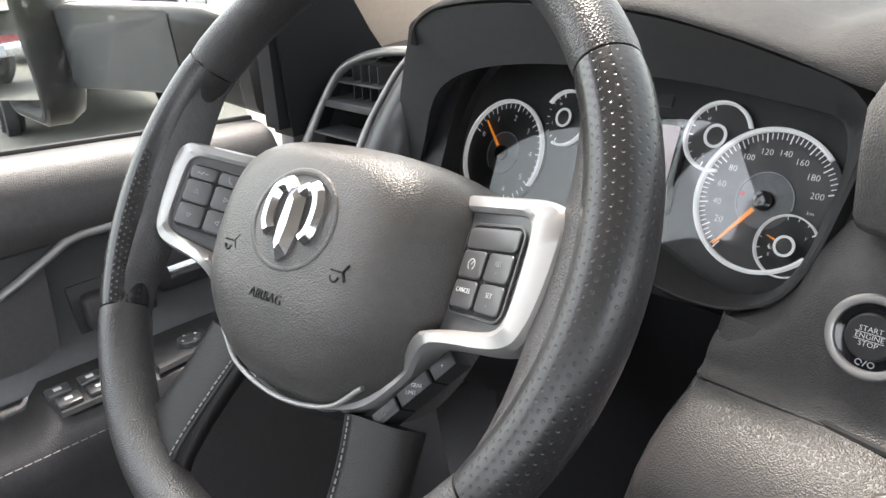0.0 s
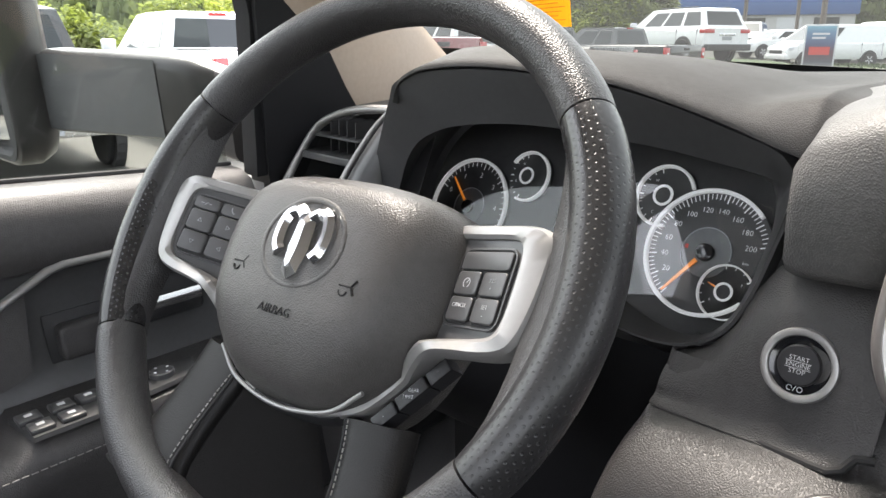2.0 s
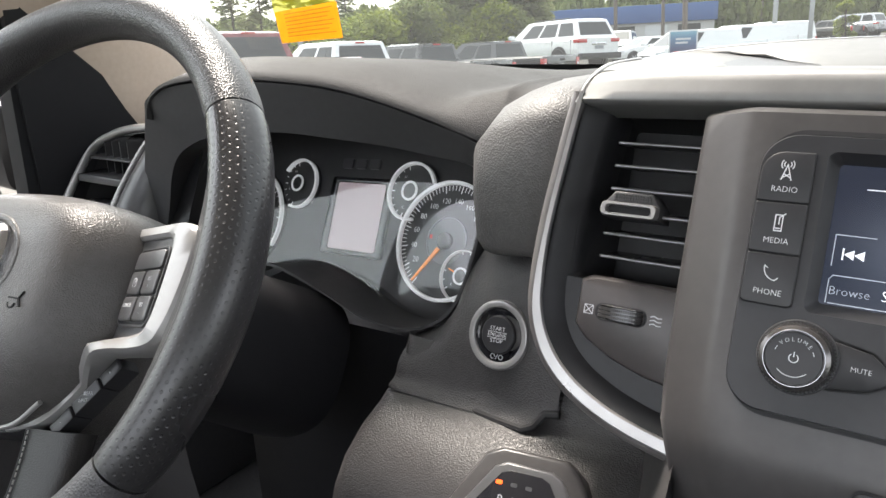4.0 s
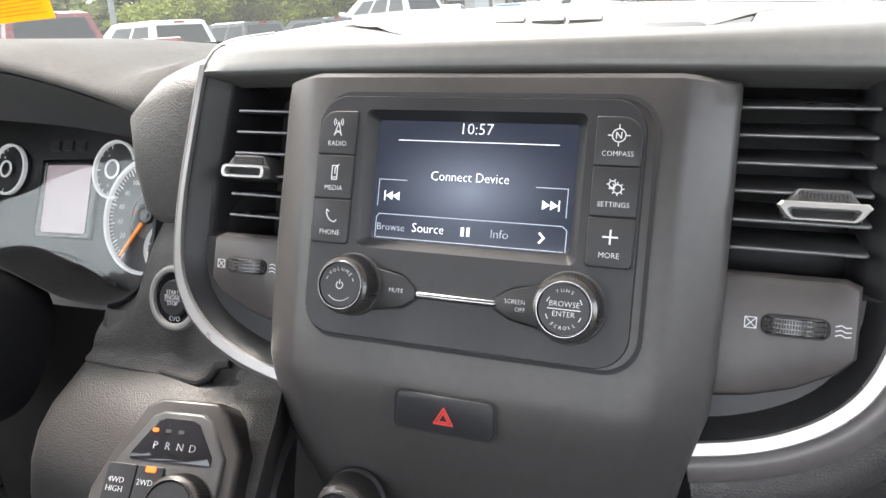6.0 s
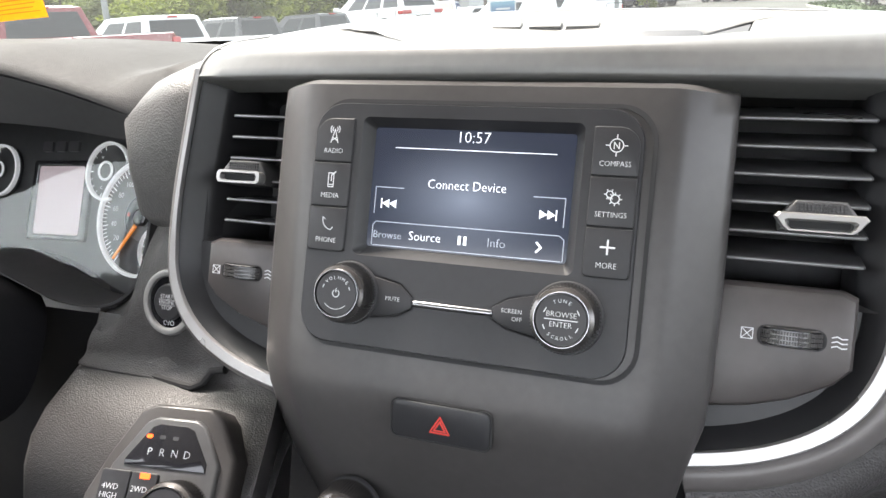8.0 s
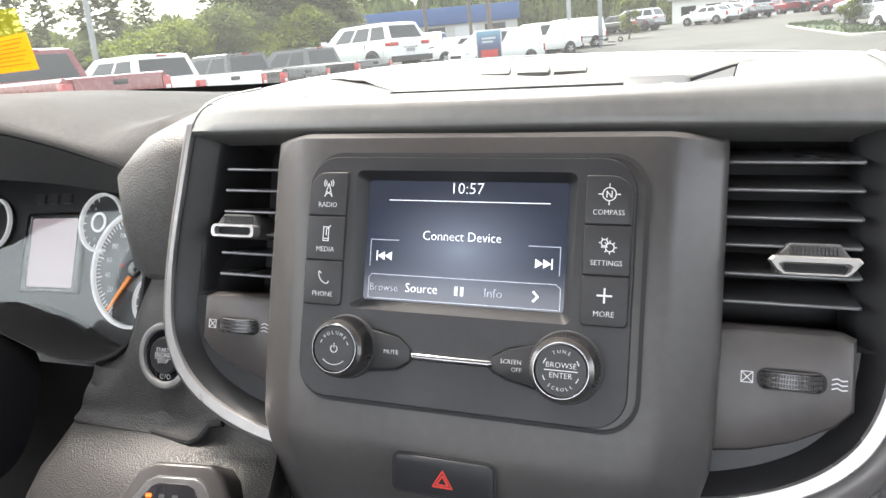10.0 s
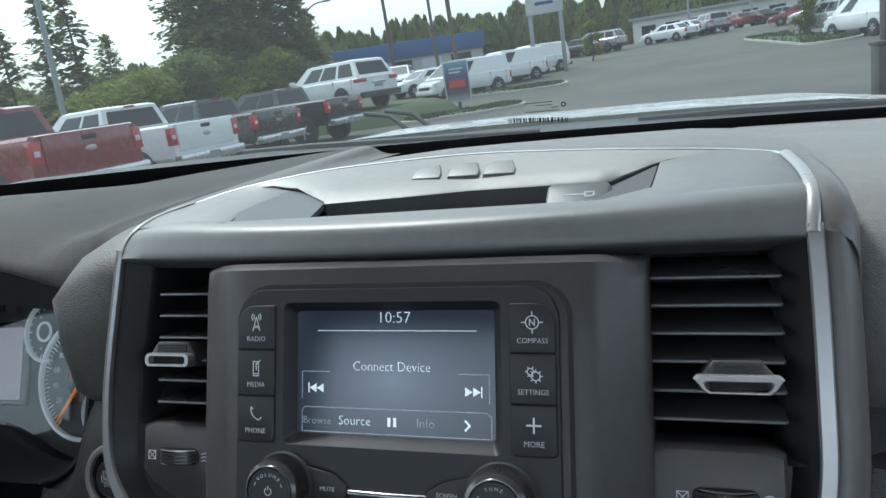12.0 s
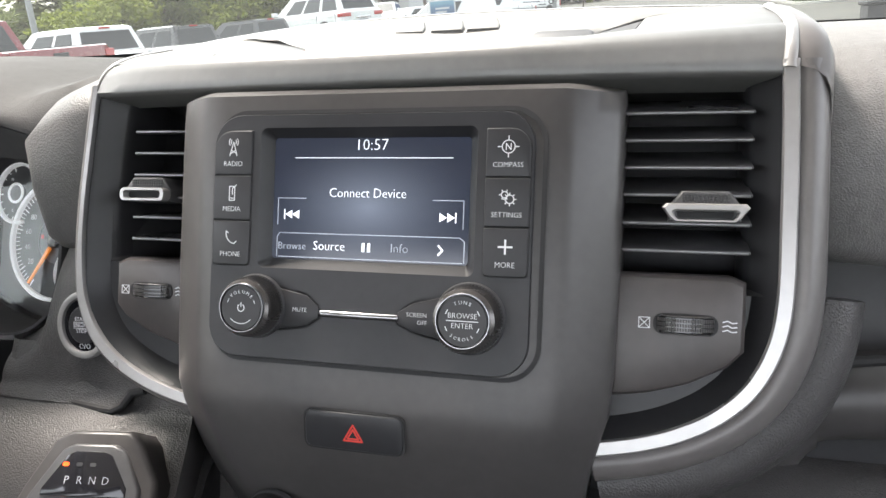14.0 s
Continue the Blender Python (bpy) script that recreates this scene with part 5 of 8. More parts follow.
part("key_lamp", prism(rrect(-0.015, -0.007, -0.0145, -0.0105, 0.001), 0.0125, 0.0128), AMBER, pod, "amber key lamp", smooth=0)
knob(pod, pose(0.018, -0.036, 0.008), 0.0185, 0.022, [], "dial")
clim = thing("climate_knob", "ribbed black climate knob on the centre stack", "knob", PANEL @ pose(-0.058, -0.178, -0.024, 8))
knob(clim, Matrix(), 0.0138, 0.024, [])

# ---- steering column ----
column = thing("steering_column", "black plastic steering column shroud", "steering column", SEAT_WHEEL @ WHEEL)
lo = []
for d, w_, h_, dy in ((-0.045, 0.05, 0.05, 0), (-0.06, 0.062, 0.058, -0.004), (-0.12, 0.068, 0.06, -0.006), (-0.2, 0.080, 0.066, -0.006), (-0.27, 0.088, 0.072, -0.004)):
    lo.append([(0.004 + w_ * math.copysign(abs(math.cos(a)) ** 0.7, math.cos(a)), dy + h_ * math.copysign(abs(math.sin(a)) ** 0.7, math.sin(a)), d) for a in [2 * math.pi * k / 36 for k in range(36)]])
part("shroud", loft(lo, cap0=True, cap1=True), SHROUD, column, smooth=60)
part("stalk", tube([(-0.06, 0.02, -0.09), (-0.12, 0.035, -0.075), (-0.16, 0.042, -0.068)], [0.006, 0.007, 0.008], 12), PLASTIC, column, "black turn stalk")

# ---- steering wheel ----
wheel = thing("steering_wheel", "black leather steering wheel with silver spokes and keys", "steering wheel", SEAT_WHEEL @ WHEEL)
RC, RT = 0.1862, 0.0162


def rim_piece(name, a0, a1, mat, label):
    """A length of the rim between two angles, with a UV map in metres."""
    n, k = max(6, int(abs(a1 - a0) / 2.5)), 28
    bm = bmesh.new()
    uvl = bm.loops.layers.uv.new("map")
    vs = []
    for i in range(n + 1):
        a = radians(a0 + (a1 - a0) * i / n)
        end = 0.965 if i in (0, n) else 1.0
        fat = 1.0 + 0.10 * max(0, math.cos(a - radians(12))) ** 6 + 0.10 * max(0, math.cos(a - radians(168))) ** 6
        ring = []
        for j in range(k):
            b = 2 * math.pi * j / k
            rr = RC + RT * fat * 0.96 * end * math.cos(b)
            ring.append(bm.verts.new((rr * math.cos(a), rr * math.sin(a), RT * fat * 1.12 * end * math.sin(b))))
        vs.append(ring)
    for i in range(n):
        for j in range(k):
            q = (j + 1) % k
            f = bm.faces.new((vs[i][j], vs[i + 1][j], vs[i + 1][q], vs[i][q]))
            for lp, (ii, jj) in zip(f.loops, ((i, j), (i + 1, j), (i + 1, j + 1), (i, j + 1))):
                lp[uvl].uv = (radians(a0 + (a1 - a0) * ii / n) * RC, jj / k * 2 * math.pi * RT)
    for e in (vs[0][::-1], vs[-1]):
        bm.faces.new(e)
    return part(name, bm, mat, wheel, label, smooth=60)


rim_piece("upper_rim", 33.2, 149.6, WHEEL_LEATHER, "grained leather upper rim")
rim_piece("grip", -32, 32.8, PERFORATED, "perforated leather grip")
rim_piece("grip", 150.0, 209.6, PERFORATED, "perforated leather grip")
rim_piece("lower_rim", 210.0, 327.6, WHEEL_LEATHER, "grained leather lower rim")


def hub_outline(s, dy=0.0):
    """The airbag cover's outline, scaled about its middle."""
    half = [(0.0, 0.0485), (0.032, 0.0475), (0.060, 0.043), (0.076, 0.032), (0.0835, 0.012), (0.0845, -0.012), (0.0815, -0.036), (0.072, -0.060), (0.057, -0.080), (0.038, -0.0925), (0.016, -0.0965), (0.0, -0.097)]
    pts = smooth_path(half, 3)
    full = [(p.x, p.y) for p in pts] + [(-p.x, p.y) for p in pts[-2:0:-1]]
    return [(x * s, (y + 0.022) * s - 0.022 + dy) for x, y in full]


lo = []
for sx, s, z in ((1.20, 1.10, -0.060), (1.20, 1.09, -0.040), (1.175, 1.07, -0.024), (1.09, 1.045, -0.0115), (1.02, 1.02, -0.004), (0.955, 0.955, 0.0035), (0.89, 0.89, 0.0095), (0.80, 0.80, 0.0135), (0.68, 0.68, 0.0160), (0.55, 0.55, 0.0172)):
    lo.append([(x * sx / s, y, z - 0.22 * max(0, -y - 0.050)) for x, y in hub_outline(s)])
for s, z in ((0.36, 0.0176), (0.18, 0.0178), (0.02, 0.0178)):
    lo.append([(x, y, z) for x, y in hub_outline(s)])
airbag = part("airbag_cover", loft(lo, cap0=True, cap1=True), HUB_VINYL, wheel, "grained black airbag cover", smooth=70)
text("AIRBAG", 0.0082, SHROUD, airbag, -0.001, -0.0485, 0.0179, depth=0.0003)
for s in (-1, 1):
    x_ = s * 0.0475
    for line in ([(x_ - 0.006, -0.0235), (x_ + 0.003, -0.0235), (x_ + 0.006, -0.019)], [(x_ + 0.003, -0.0235), (x_ + 0.006, -0.028)], arc(x_ - 0.002, -0.0265, 0.003, 180, 360, 6)):
        part("horn_sign", tube([(q[0], q[1], 0.0169) for q in line], 0.0007, 8, flat=1.0), SHROUD, airbag, "moulded horn sign")
# a plain shield in place of the maker's emblem
recess = band([(0.036 * math.cos(radians(a)), -0.003 + 0.031 * math.sin(radians(a))) for a in range(0, 360, 10)], [(0.031 * math.cos(radians(a)), -0.003 + 0.0265 * math.sin(radians(a))) for a in range(0, 360, 10)], 0.015, 0.0179, 0.0012)
part("emblem_ring", recess, HUB_VINYL, airbag, smooth=60)
emb = part("emblem", loft([[(x * k, (y + 0.006) * k2 - 0.006, z) for x, y in ((0.0, -0.0285), (0.0065, -0.0235), (0.0095, -0.008), (0.0075, 0.013), (0.0, 0.0165), (-0.0075, 0.013), (-0.0095, -0.008), (-0.0065, -0.0235))] for k, k2, z in ((1, 1, 0.016), (1, 1, 0.0198), (0.35, 0.7, 0.0238))], cap0=True, cap1=True), CHROME, airbag, "chrome emblem of plain shapes", smooth=10)
for s in (-1, 1):
    curl = smooth_path([(s * 0.0035, 0.0125, 0), (s * 0.0095, 0.0165, 0), (s * 0.0165, 0.0135, 0), (s * 0.0195, 0.004, 0), (s * 0.0185, -0.007, 0), (s * 0.0145, -0.0125, 0)], 3)
    lo = []
    for i, p in enumerate(curl):
        d = (curl[min(i + 1, len(curl) - 1)] - curl[max(i - 1, 0)]).normalized()
        n = Vector((-d.y, d.x, 0))
        lo.append([p + n * a + Vector((0, 0, z)) for a, z in ((-0.0048, 0.016), (-0.0048, 0.0195), (-0.0012, 0.0232), (0.0018, 0.0228), (0.0048, 0.0198), (0.0048, 0.016))])
    part("curl", loft(lo, cap0=True, cap1=True), CHROME, emb, smooth=10)

BD = 0.003


def spoke_side(s):
    """One silver spoke with its key pad."""
    def mir(pts):
        q = [(s * x, y) for x, y in pts]
        return q if s > 0 else q[::-1]
    outer = [(0.080, 0.0375), (0.110, 0.0365), (0.140, 0.0355), (0.155, 0.034), (0.1625, 0.028), (0.1635, 0.012), (0.1615, -0.010), (0.1575, -0.027), (0.151, -0.0355), (0.137, -0.040), (0.114, -0.043), (0.101, -0.0465), (0.089, -0.058), (0.073, -0.079), (0.057, -0.0925), (0.030, -0.1010)]
    inner = [(0.080, 0.0285), (0.110, 0.0275), (0.130, 0.0270), (0.140, 0.0255), (0.1445, 0.019), (0.1455, 0.006), (0.1455, -0.012), (0.1445, -0.021), (0.141, -0.0275), (0.132, -0.031), (0.110, -0.0345), (0.094, -0.040), (0.081, -0.052), (0.063, -0.074), (0.049, -0.0865), (0.028, -0.0935)]

    def lean(bm, full=True):
        """The spoke slopes down towards the hub."""
        for v in bm.verts:
            w = 1.0 if full else max(0.0, min(1.0, (v.co.y + 0.040) / 0.012))
            v.co.z += 0.42 * (min(abs(v.co.x), 0.145) - 0.14) * w
        return bm
    outer, inner = smooth_path(outer, 3), smooth_path(inner, 3)
    o3, i3 = mir(outer), mir(inner)
    lo = []
    for (ox, oy), (ix, iy) in zip(o3, i3):
        sink = 0.022 * max(0.0, min(1.0, (-oy - 0.040) / 0.025))
        lo.append([(ox, oy, BD - 0.018 - sink), (ox, oy, BD - 0.003 - sink), (ox * 0.8 + ix * 0.2, oy * 0.8 + iy * 0.2, BD - sink), (ox * 0.25 + ix * 0.75, oy * 0.25 + iy * 0.75, BD + 0.0006 - sink), (ix, iy, BD - 0.001 - sink), (ix, iy, BD - 0.018 - sink)])
    part("silver_trim", lean(loft(lo, cap0=True, cap1=True), False), SATIN, wheel, "satin silver spoke trim", smooth=35)
    plate = mir([(0.080, 0.0290), (0.130, 0.0275), (0.141, 0.0260), (0.1455, 0.018), (0.1455, -0.012), (0.1445, -0.022), (0.140, -0.0285), (0.110, -0.035), (0.094, -0.040), (0.080, -0.040)])
    part("key_plate", lean(prism(plate, BD - 0.018, BD - 0.003)), PLASTIC, wheel, smooth=0)
    pad_o = mir(rrect(0.096, 0.1405, -0.0248, 0.0204, 0.006, 4))
    part("pad_gap", lean(prism(pad_o, BD - 0.004, BD - 0.0022)), GAP, wheel, smooth=0)
    part("pad_frame", lean(band(mir(rrect(0.0945, 0.142, -0.0263, 0.0219, 0.0072, 4)), pad_o, BD - 0.004, BD - 0.0012, 0.0006)), PLASTIC, wheel)
    if s > 0:
        cells = [(0.0985, 0.1395, 0.0040, 0.0150, ""), (0.0985, 0.1185, -0.0115, 0.0030, "0"), (0.1195, 0.1395, -0.0115, 0.0030, "RES|+"), (0.0985, 0.1185, -0.0270, -0.0125, "CANCEL"), (0.1195, 0.1395, -0.0270, -0.0125, "SET|-")]
    else:
        cells = [(0.1195, 0.1395, 0.0065, 0.0155, "v"), (0.0985, 0.1185, 0.0065, 0.0155, "p"), (0.1195, 0.1395, -0.0105, 0.0055, "u"), (0.0985, 0.1185, -0.0105, 0.0055, "r"), (0.1195, 0.1395, -0.0270, -0.0115, "d"), (0.0985, 0.1185, -0.0270, -0.0115, "l")]
    for x0, x1, y0, y1, tx in cells:
        x0, x1, y0, y1 = x0 - 0.0008 + 0.001 * (x0 > 0.11), x1 - 0.0008 + 0.0006 * (x1 > 0.13), y0 + 0.004, y1 + 0.004
        q0, q1 = (x0, x1) if s > 0 else (-x1, -x0)
        k = part("key", lean(prism(rrect(q0, q1, y0, y1, 0.0028), BD - 0.004, BD + 0.0004, 0.0012)), PLASTIC, wheel)
        xm, ym, z = (q0 + q1) / 2, (y0 + y1) / 2, BD + 0.0005
        if s > 0 and len(tx) > 1:
            for j, w_ in enumerate(tx.split("|")):
                lt = text(w_, 0.0036, GREY_PRINT if tx[0] == "R" else WHITE_PRINT, k, xm, ym + 0.0018 - 0.0046 * j, z)
                lt.matrix_basis = pose(xm, ym + 0.0018 - 0.0046 * j, z + 0.42 * (xm - 0.14) + 0.0003, 0, -math.degrees(math.atan(0.42)))
        elif tx == "0":
            part("sign", lean(strokes([arc(xm, ym, 0.0028, -60, 240, 12), [(xm, ym), (xm + 0.0018, ym + 0.0022)]], 0.0005, z, z + 0.0001)), WHITE_PRINT, k, smooth=0)
        elif tx in ("u", "d", "l", "r"):
            a0 = {"u": 90, "d": 270, "l": 180, "r": 0}[tx]
            part("sign", lean(strokes([[(xm + 0.0018 * math.cos(radians(a0 + d)), ym + 0.0018 * math.sin(radians(a0 + d))) for d in (0, 120, 240, 360)]], 0.0004, z, z + 0.0001)), GREY_PRINT, k, smooth=0)
        elif tx == "p":
            part("sign", lean(strokes([arc(xm + 0.0015, ym + 0.0015, 0.0035, 170, 262, 6)], 0.0006, z, z + 0.0001)), GREY_PRINT, k, smooth=0)
        elif tx == "v":
            part("sign", lean(strokes([[(xm - 0.004, ym), (xm - 0.002, ym)], [(xm - 0.001, ym - 0.001), (xm + 0.001, ym + 0.001)], [(xm + 0.002, ym), (xm + 0.004, ym)]], 0.0006, z, z + 0.0001)), GREY_PRINT, k, smooth=0)
    # leather gusset between spoke and rim
    gus = []
    for a in range(-32, 33, 4):
        aa = radians(a if s > 0 else 180 - a)
        e = max(0.0, math.cos(radians(a * 90 / 33))) ** 1.5
        r1, r2 = 0.1765 - 0.008 * e, 0.1745 - 0.017 * e
        gus.append([(r * math.cos(aa), r * math.sin(aa), z) for r, z in ((0.1795, 0.0135), (r1, 0.0135 - 0.006 * e), (r2, 0.010 - 0.008 * e), (r2, -0.012 - 0.006 * e), (0.1795, -0.013))])
    part("gusset", loft(gus, cap0=True, cap1=True), WHEEL_LEATHER, wheel, "leather gusset at the spoke", smooth=70)
    # lower spoke
    low = [(0.062, -0.080, 0.026, -0.020), (0.066, -0.096, 0.0245, -0.018), (0.070, -0.115, 0.0235, -0.015), (0.074, -0.135, 0.0240, -0.011), (0.0775, -0.155, 0.0275, -0.006), (0.080, -0.170, 0.035, -0.003), (0.082, -0.180, 0.042, -0.003)]
    lo, seam = [], []
    for x, y, w_, z in low:
        cx, cy = x + (0.014 if s > 0 else 0), y - (0.012 if s > 0 else 0)
        lo.append([(s * (cx + w_ * math.copysign(abs(math.cos(b)) ** 0.6, math.cos(b))), cy + w_ * 0.14 * math.cos(b), z - 0.002 + 0.0085 * math.copysign(abs(math.sin(b)) ** 0.7, math.sin(b))) for b in [2 * math.pi * k / 24 for k in range(24)]])
        seam.append((s * (cx - w_ * 0.80), cy - w_ * 0.11, z + 0.0052))
    leg = part("lower_spoke", loft(lo, cap0=True, cap1=True), SPOKE_LEATHER, wheel, "dark leather lower spoke", smooth=60)
    part("seam", tube(smooth_path(seam, 3), 0.0011, 8), GAP, leg, "dark sewn seam")
    line = smooth_path([(x + s * 0.0026, y, z + 0.0014) for x, y, z in seam], 5)
    part("stitching", merge(*[tube([a, a.lerp(b, 0.65)], 0.00045, 6) for a, b in zip(line, line[1:])]), THREAD, leg, "grey stitches")


spoke_side(1)
spoke_side(-1)
part("chrome_lip", tube(smooth_path([(-0.064, -0.078, -0.010), (-0.041, -0.0955, -0.0125), (0.0, -0.1025, -0.0135), (0.041, -0.0955, -0.0125), (0.064, -0.078, -0.010)], 6), 0.0016, 10), SATIN, wheel, "bright lower lip")
part("hub_shell", loft([[(x * k, y * k, z) for x, y in hub_outline(1.0)] for k, z in ((1.06, -0.020), (1.10, -0.028), (1.02, -0.05), (0.7, -0.06))], cap0=True, cap1=True), RADIO_PLASTIC, wheel, smooth=60)
gl0, gl1 = Vector((0.106, -0.0440)), Vector((0.070, -0.0900))
d_ = (gl1 - gl0).normalized()
s_ = Vector((d_.y, -d_.x)) * -1
if s_.x < 0:
    s_ = -s_
for k_, (a0, a1, tx) in enumerate(((0.0, 0.016, "+"), (0.017, 0.040, "GEAR|LIMIT"), (0.041, 0.059, "-"))):
    p0, p1 = gl0 + d_ * a0, gl0 + d_ * a1
    q = [p0, p1, p1 + s_ * 0.0085, p0 + s_ * 0.0085]
    q = [(v.x, v.y) for v in q]
    gk = part("gear_key", prism(q[::-1], -0.030, -0.0165, 0.0014), RADIO_PLASTIC, wheel)
    c_ = (p0 + p1) / 2 + s_ * 0.0045
    for j, w_ in enumerate(tx.split("|")):
        text(w_, 0.0030, WHITE_PRINT, gk, c_.x + 0.0022 * (0.5 - j) * (1 if "|" in tx else 0), c_.y + (0.0022 - 0.0044 * j) * (1 if "|" in tx else 0), -0.0163, 12)

# ---- driver's door, pillar and mirror ----
door = thing("driver_door", "black driver's door panel with silver trim, armrest and switches", "car door", SEAT_DOOR)
DY = [-1.15, -0.8, -0.5, -0.35, -0.25, -0.15, -0.08, -0.03]
rows = []
for y in DY:
    zs = 1.403 - 0.09 * y if y > -0.4 else 1.439
    rows.append([(x, y, z) for x, z in ((-0.955, zs - 0.03), (-0.945, zs - 0.004), (-0.93, zs + 0.001), (-0.905, zs - 0.001), (-0.885, zs - 0.010), (-0.874, zs - 0.03), (-0.868, zs - 0.055), (-0.868, 1.352), (-0.876, 1.346))])
part("upper_panel", loft(rows, closed=False), LEATHER, door, "padded upper door panel", smooth=60)
part("sill_rubber", tube([(-0.935, y, (1.403 - 0.09 * y if y > -0.4 else 1.439) + 0.002) for y in DY], 0.004, 8), GAP, door, "black window rubber")
part("middle_panel", loft([[(-0.876, y, 1.350), (-0.885, y, 1.33), (-0.888, y, 1.28), (-0.885, y, 1.23), (-0.875, y, 1.205)] for y in DY], closed=False), PLASTIC, door, smooth=50)
part("trim_strip", tube([(-0.869, -0.9, 1.315), (-0.869, -0.345, 1.3135), (-0.869, -0.325, 1.322), (-0.869, -0.275, 1.3465), (-0.869, -0.26, 1.3495), (-0.869, -0.2, 1.349), (-0.871, 0.04, 1.350)], 0.0055, 10, flat=0.8), SATIN, door, "satin silver strip", smooth=60)
part("pocket_panel", loft([[(-0.8745, -1.0, 1.308), (-0.8745, -0.343, 1.308), (-0.8745, -0.322, 1.316), (-0.8745, -0.3, 1.327)], [(-0.868, -1.0, 1.235), (-0.868, -0.343, 1.235), (-0.868, -0.322, 1.24), (-0.868, -0.31, 1.247)]], closed=False), LEATHER, door)
part("pull_recess", box(-0.8885, -0.8855, -0.288, -0.205, 1.240, 1.296, 0.002), DARK, door, "dark recess")
part("lower_panel", box(-0.93, -0.885, -1.15, -0.03, 0.75, 1.21), DARK, door, "black lower door panel")
part("pull_handle", box(-0.887, -0.866, -0.279, -0.215, 1.246, 1.285, 0.006, 3), LEATHER, door, "black pull handle")
part("door_handle", loft([[(-0.868 + 0.006 * math.cos(a), y, 1.281 + 0.0075 * math.sin(a)) for a in [2 * math.pi * k / 10 for k in range(10)]] for y in (-0.190, -0.186, -0.145, -0.128, -0.124)], cap0=True, cap1=True), CHROME, door, "chrome door handle")
part("handle_cup", box(-0.8885, -0.884, -0.20, -0.115, 1.255, 1.305, 0.006), DARK, door)
arm = []
for y in (-1.1, -0.6, -0.36, -0.34, -0.25, -0.18, -0.12, -0.06, 0.0):
    k = 0 if y < -0.19 else (y + 0.19) / 0.19
    w_ = 0.105 * (1 - 0.55 * k)
    z_ = 1.212 if y > -0.345 else 1.196
    arm.append([(-0.885, y, z_ + 0.002), (-0.885 + w_ * 0.7, y, z_), (-0.885 + w_ * 0.92, y, z_ - 0.004), (-0.885 + w_, y, z_ - 0.016), (-0.885 + w_, y, z_ - 0.04), (-0.885 + w_ * 0.8, y, z_ - 0.075), (-0.885 + w_ * 0.7, y, 0.9)])
part("armrest", loft(arm, closed=False), LEATHER, door, "grained armrest", smooth=45)
pod_sw = part("switch_pod", loft([[(x, y, 1.2125 + h) for x, y in q] for q, h in (([(-0.846, -0.345), (-0.786, -0.338), (-0.786, -0.276), (-0.80, -0.258), (-0.846, -0.258)], 0), ([(-0.844, -0.343), (-0.788, -0.336), (-0.788, -0.277), (-0.801, -0.26), (-0.844, -0.26)], 0.004))], cap0=True, cap1=True), DARK, door, "switch plate", smooth=0)
for x_, y_ in ((-0.829, -0.330), (-0.803, -0.326), (-0.829, -0.300), (-0.803, -0.298), (-0.829, -0.274)):
    sw = part("switch", box(x_ - 0.0105, x_ + 0.0105, y_ - 0.011, y_ + 0.011, 1.215, 1.2215, 0.002), PLASTIC, pod_sw)
    part("sign", box(x_ - 0.003, x_ + 0.003, y_ - 0.0035, y_ + 0.0035, 1.2213, 1.2218), WHITE_PRINT, sw, smooth=0)
mp = part("mirror_pad", loft([[(x, y, 1.2125 + h) for x, y in q] for q, h in (([(-0.845, -0.245), (-0.79, -0.245), (-0.80, -0.165), (-0.845, -0.155)], 0), ([(-0.843, -0.243), (-0.793, -0.243), (-0.802, -0.168), (-0.843, -0.158)], 0.004))], cap0=True, cap1=True), DARK, door, "mirror control plate", smooth=0)
part("mirror_dial", moved(lathe([(0.0135, 0), (0.013, 0.005), (0.0115, 0.006), (0.0004, 0.0055)], 32), pose(-0.822, -0.200, 1.2165)), PLASTIC, mp, "round mirror control")
for a in (0, 90, 180, 270):
    part("sign", box(-0.0012, 0.0012, -0.0012, 0.0012, 0.0055, 0.0063), WHITE_PRINT, mp, smooth=0, m=pose(-0.822 + 0.0085 * math.cos(radians(a + 20)), -0.200 + 0.0085 * math.sin(radians(a + 20)), 1.2165))
SAIL = SEAT_DOOR.inverted()
post_ = [(0.032, 1.335), (0.031, 1.515), (0.022, 1.560), (0.002, 1.600), (-0.06, 1.655), (-0.14, 1.72), (-0.30, 1.85)]
rear_ = [(y + 0.024 + 0.004 * k, z + 0.002) for k, (y, z) in enumerate(post_)]
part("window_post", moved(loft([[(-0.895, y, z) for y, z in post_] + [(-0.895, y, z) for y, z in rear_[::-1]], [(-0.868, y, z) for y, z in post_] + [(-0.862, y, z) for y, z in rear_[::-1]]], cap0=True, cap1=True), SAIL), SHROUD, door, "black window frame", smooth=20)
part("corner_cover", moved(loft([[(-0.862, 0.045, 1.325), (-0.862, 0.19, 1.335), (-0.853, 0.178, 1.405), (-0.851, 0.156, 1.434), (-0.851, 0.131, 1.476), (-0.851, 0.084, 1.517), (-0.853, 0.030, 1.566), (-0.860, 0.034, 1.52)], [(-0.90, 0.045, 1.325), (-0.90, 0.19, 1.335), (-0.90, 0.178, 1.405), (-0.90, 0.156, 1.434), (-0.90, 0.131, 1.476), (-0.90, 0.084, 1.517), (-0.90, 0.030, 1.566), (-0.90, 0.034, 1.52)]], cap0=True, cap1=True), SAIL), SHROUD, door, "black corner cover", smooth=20)
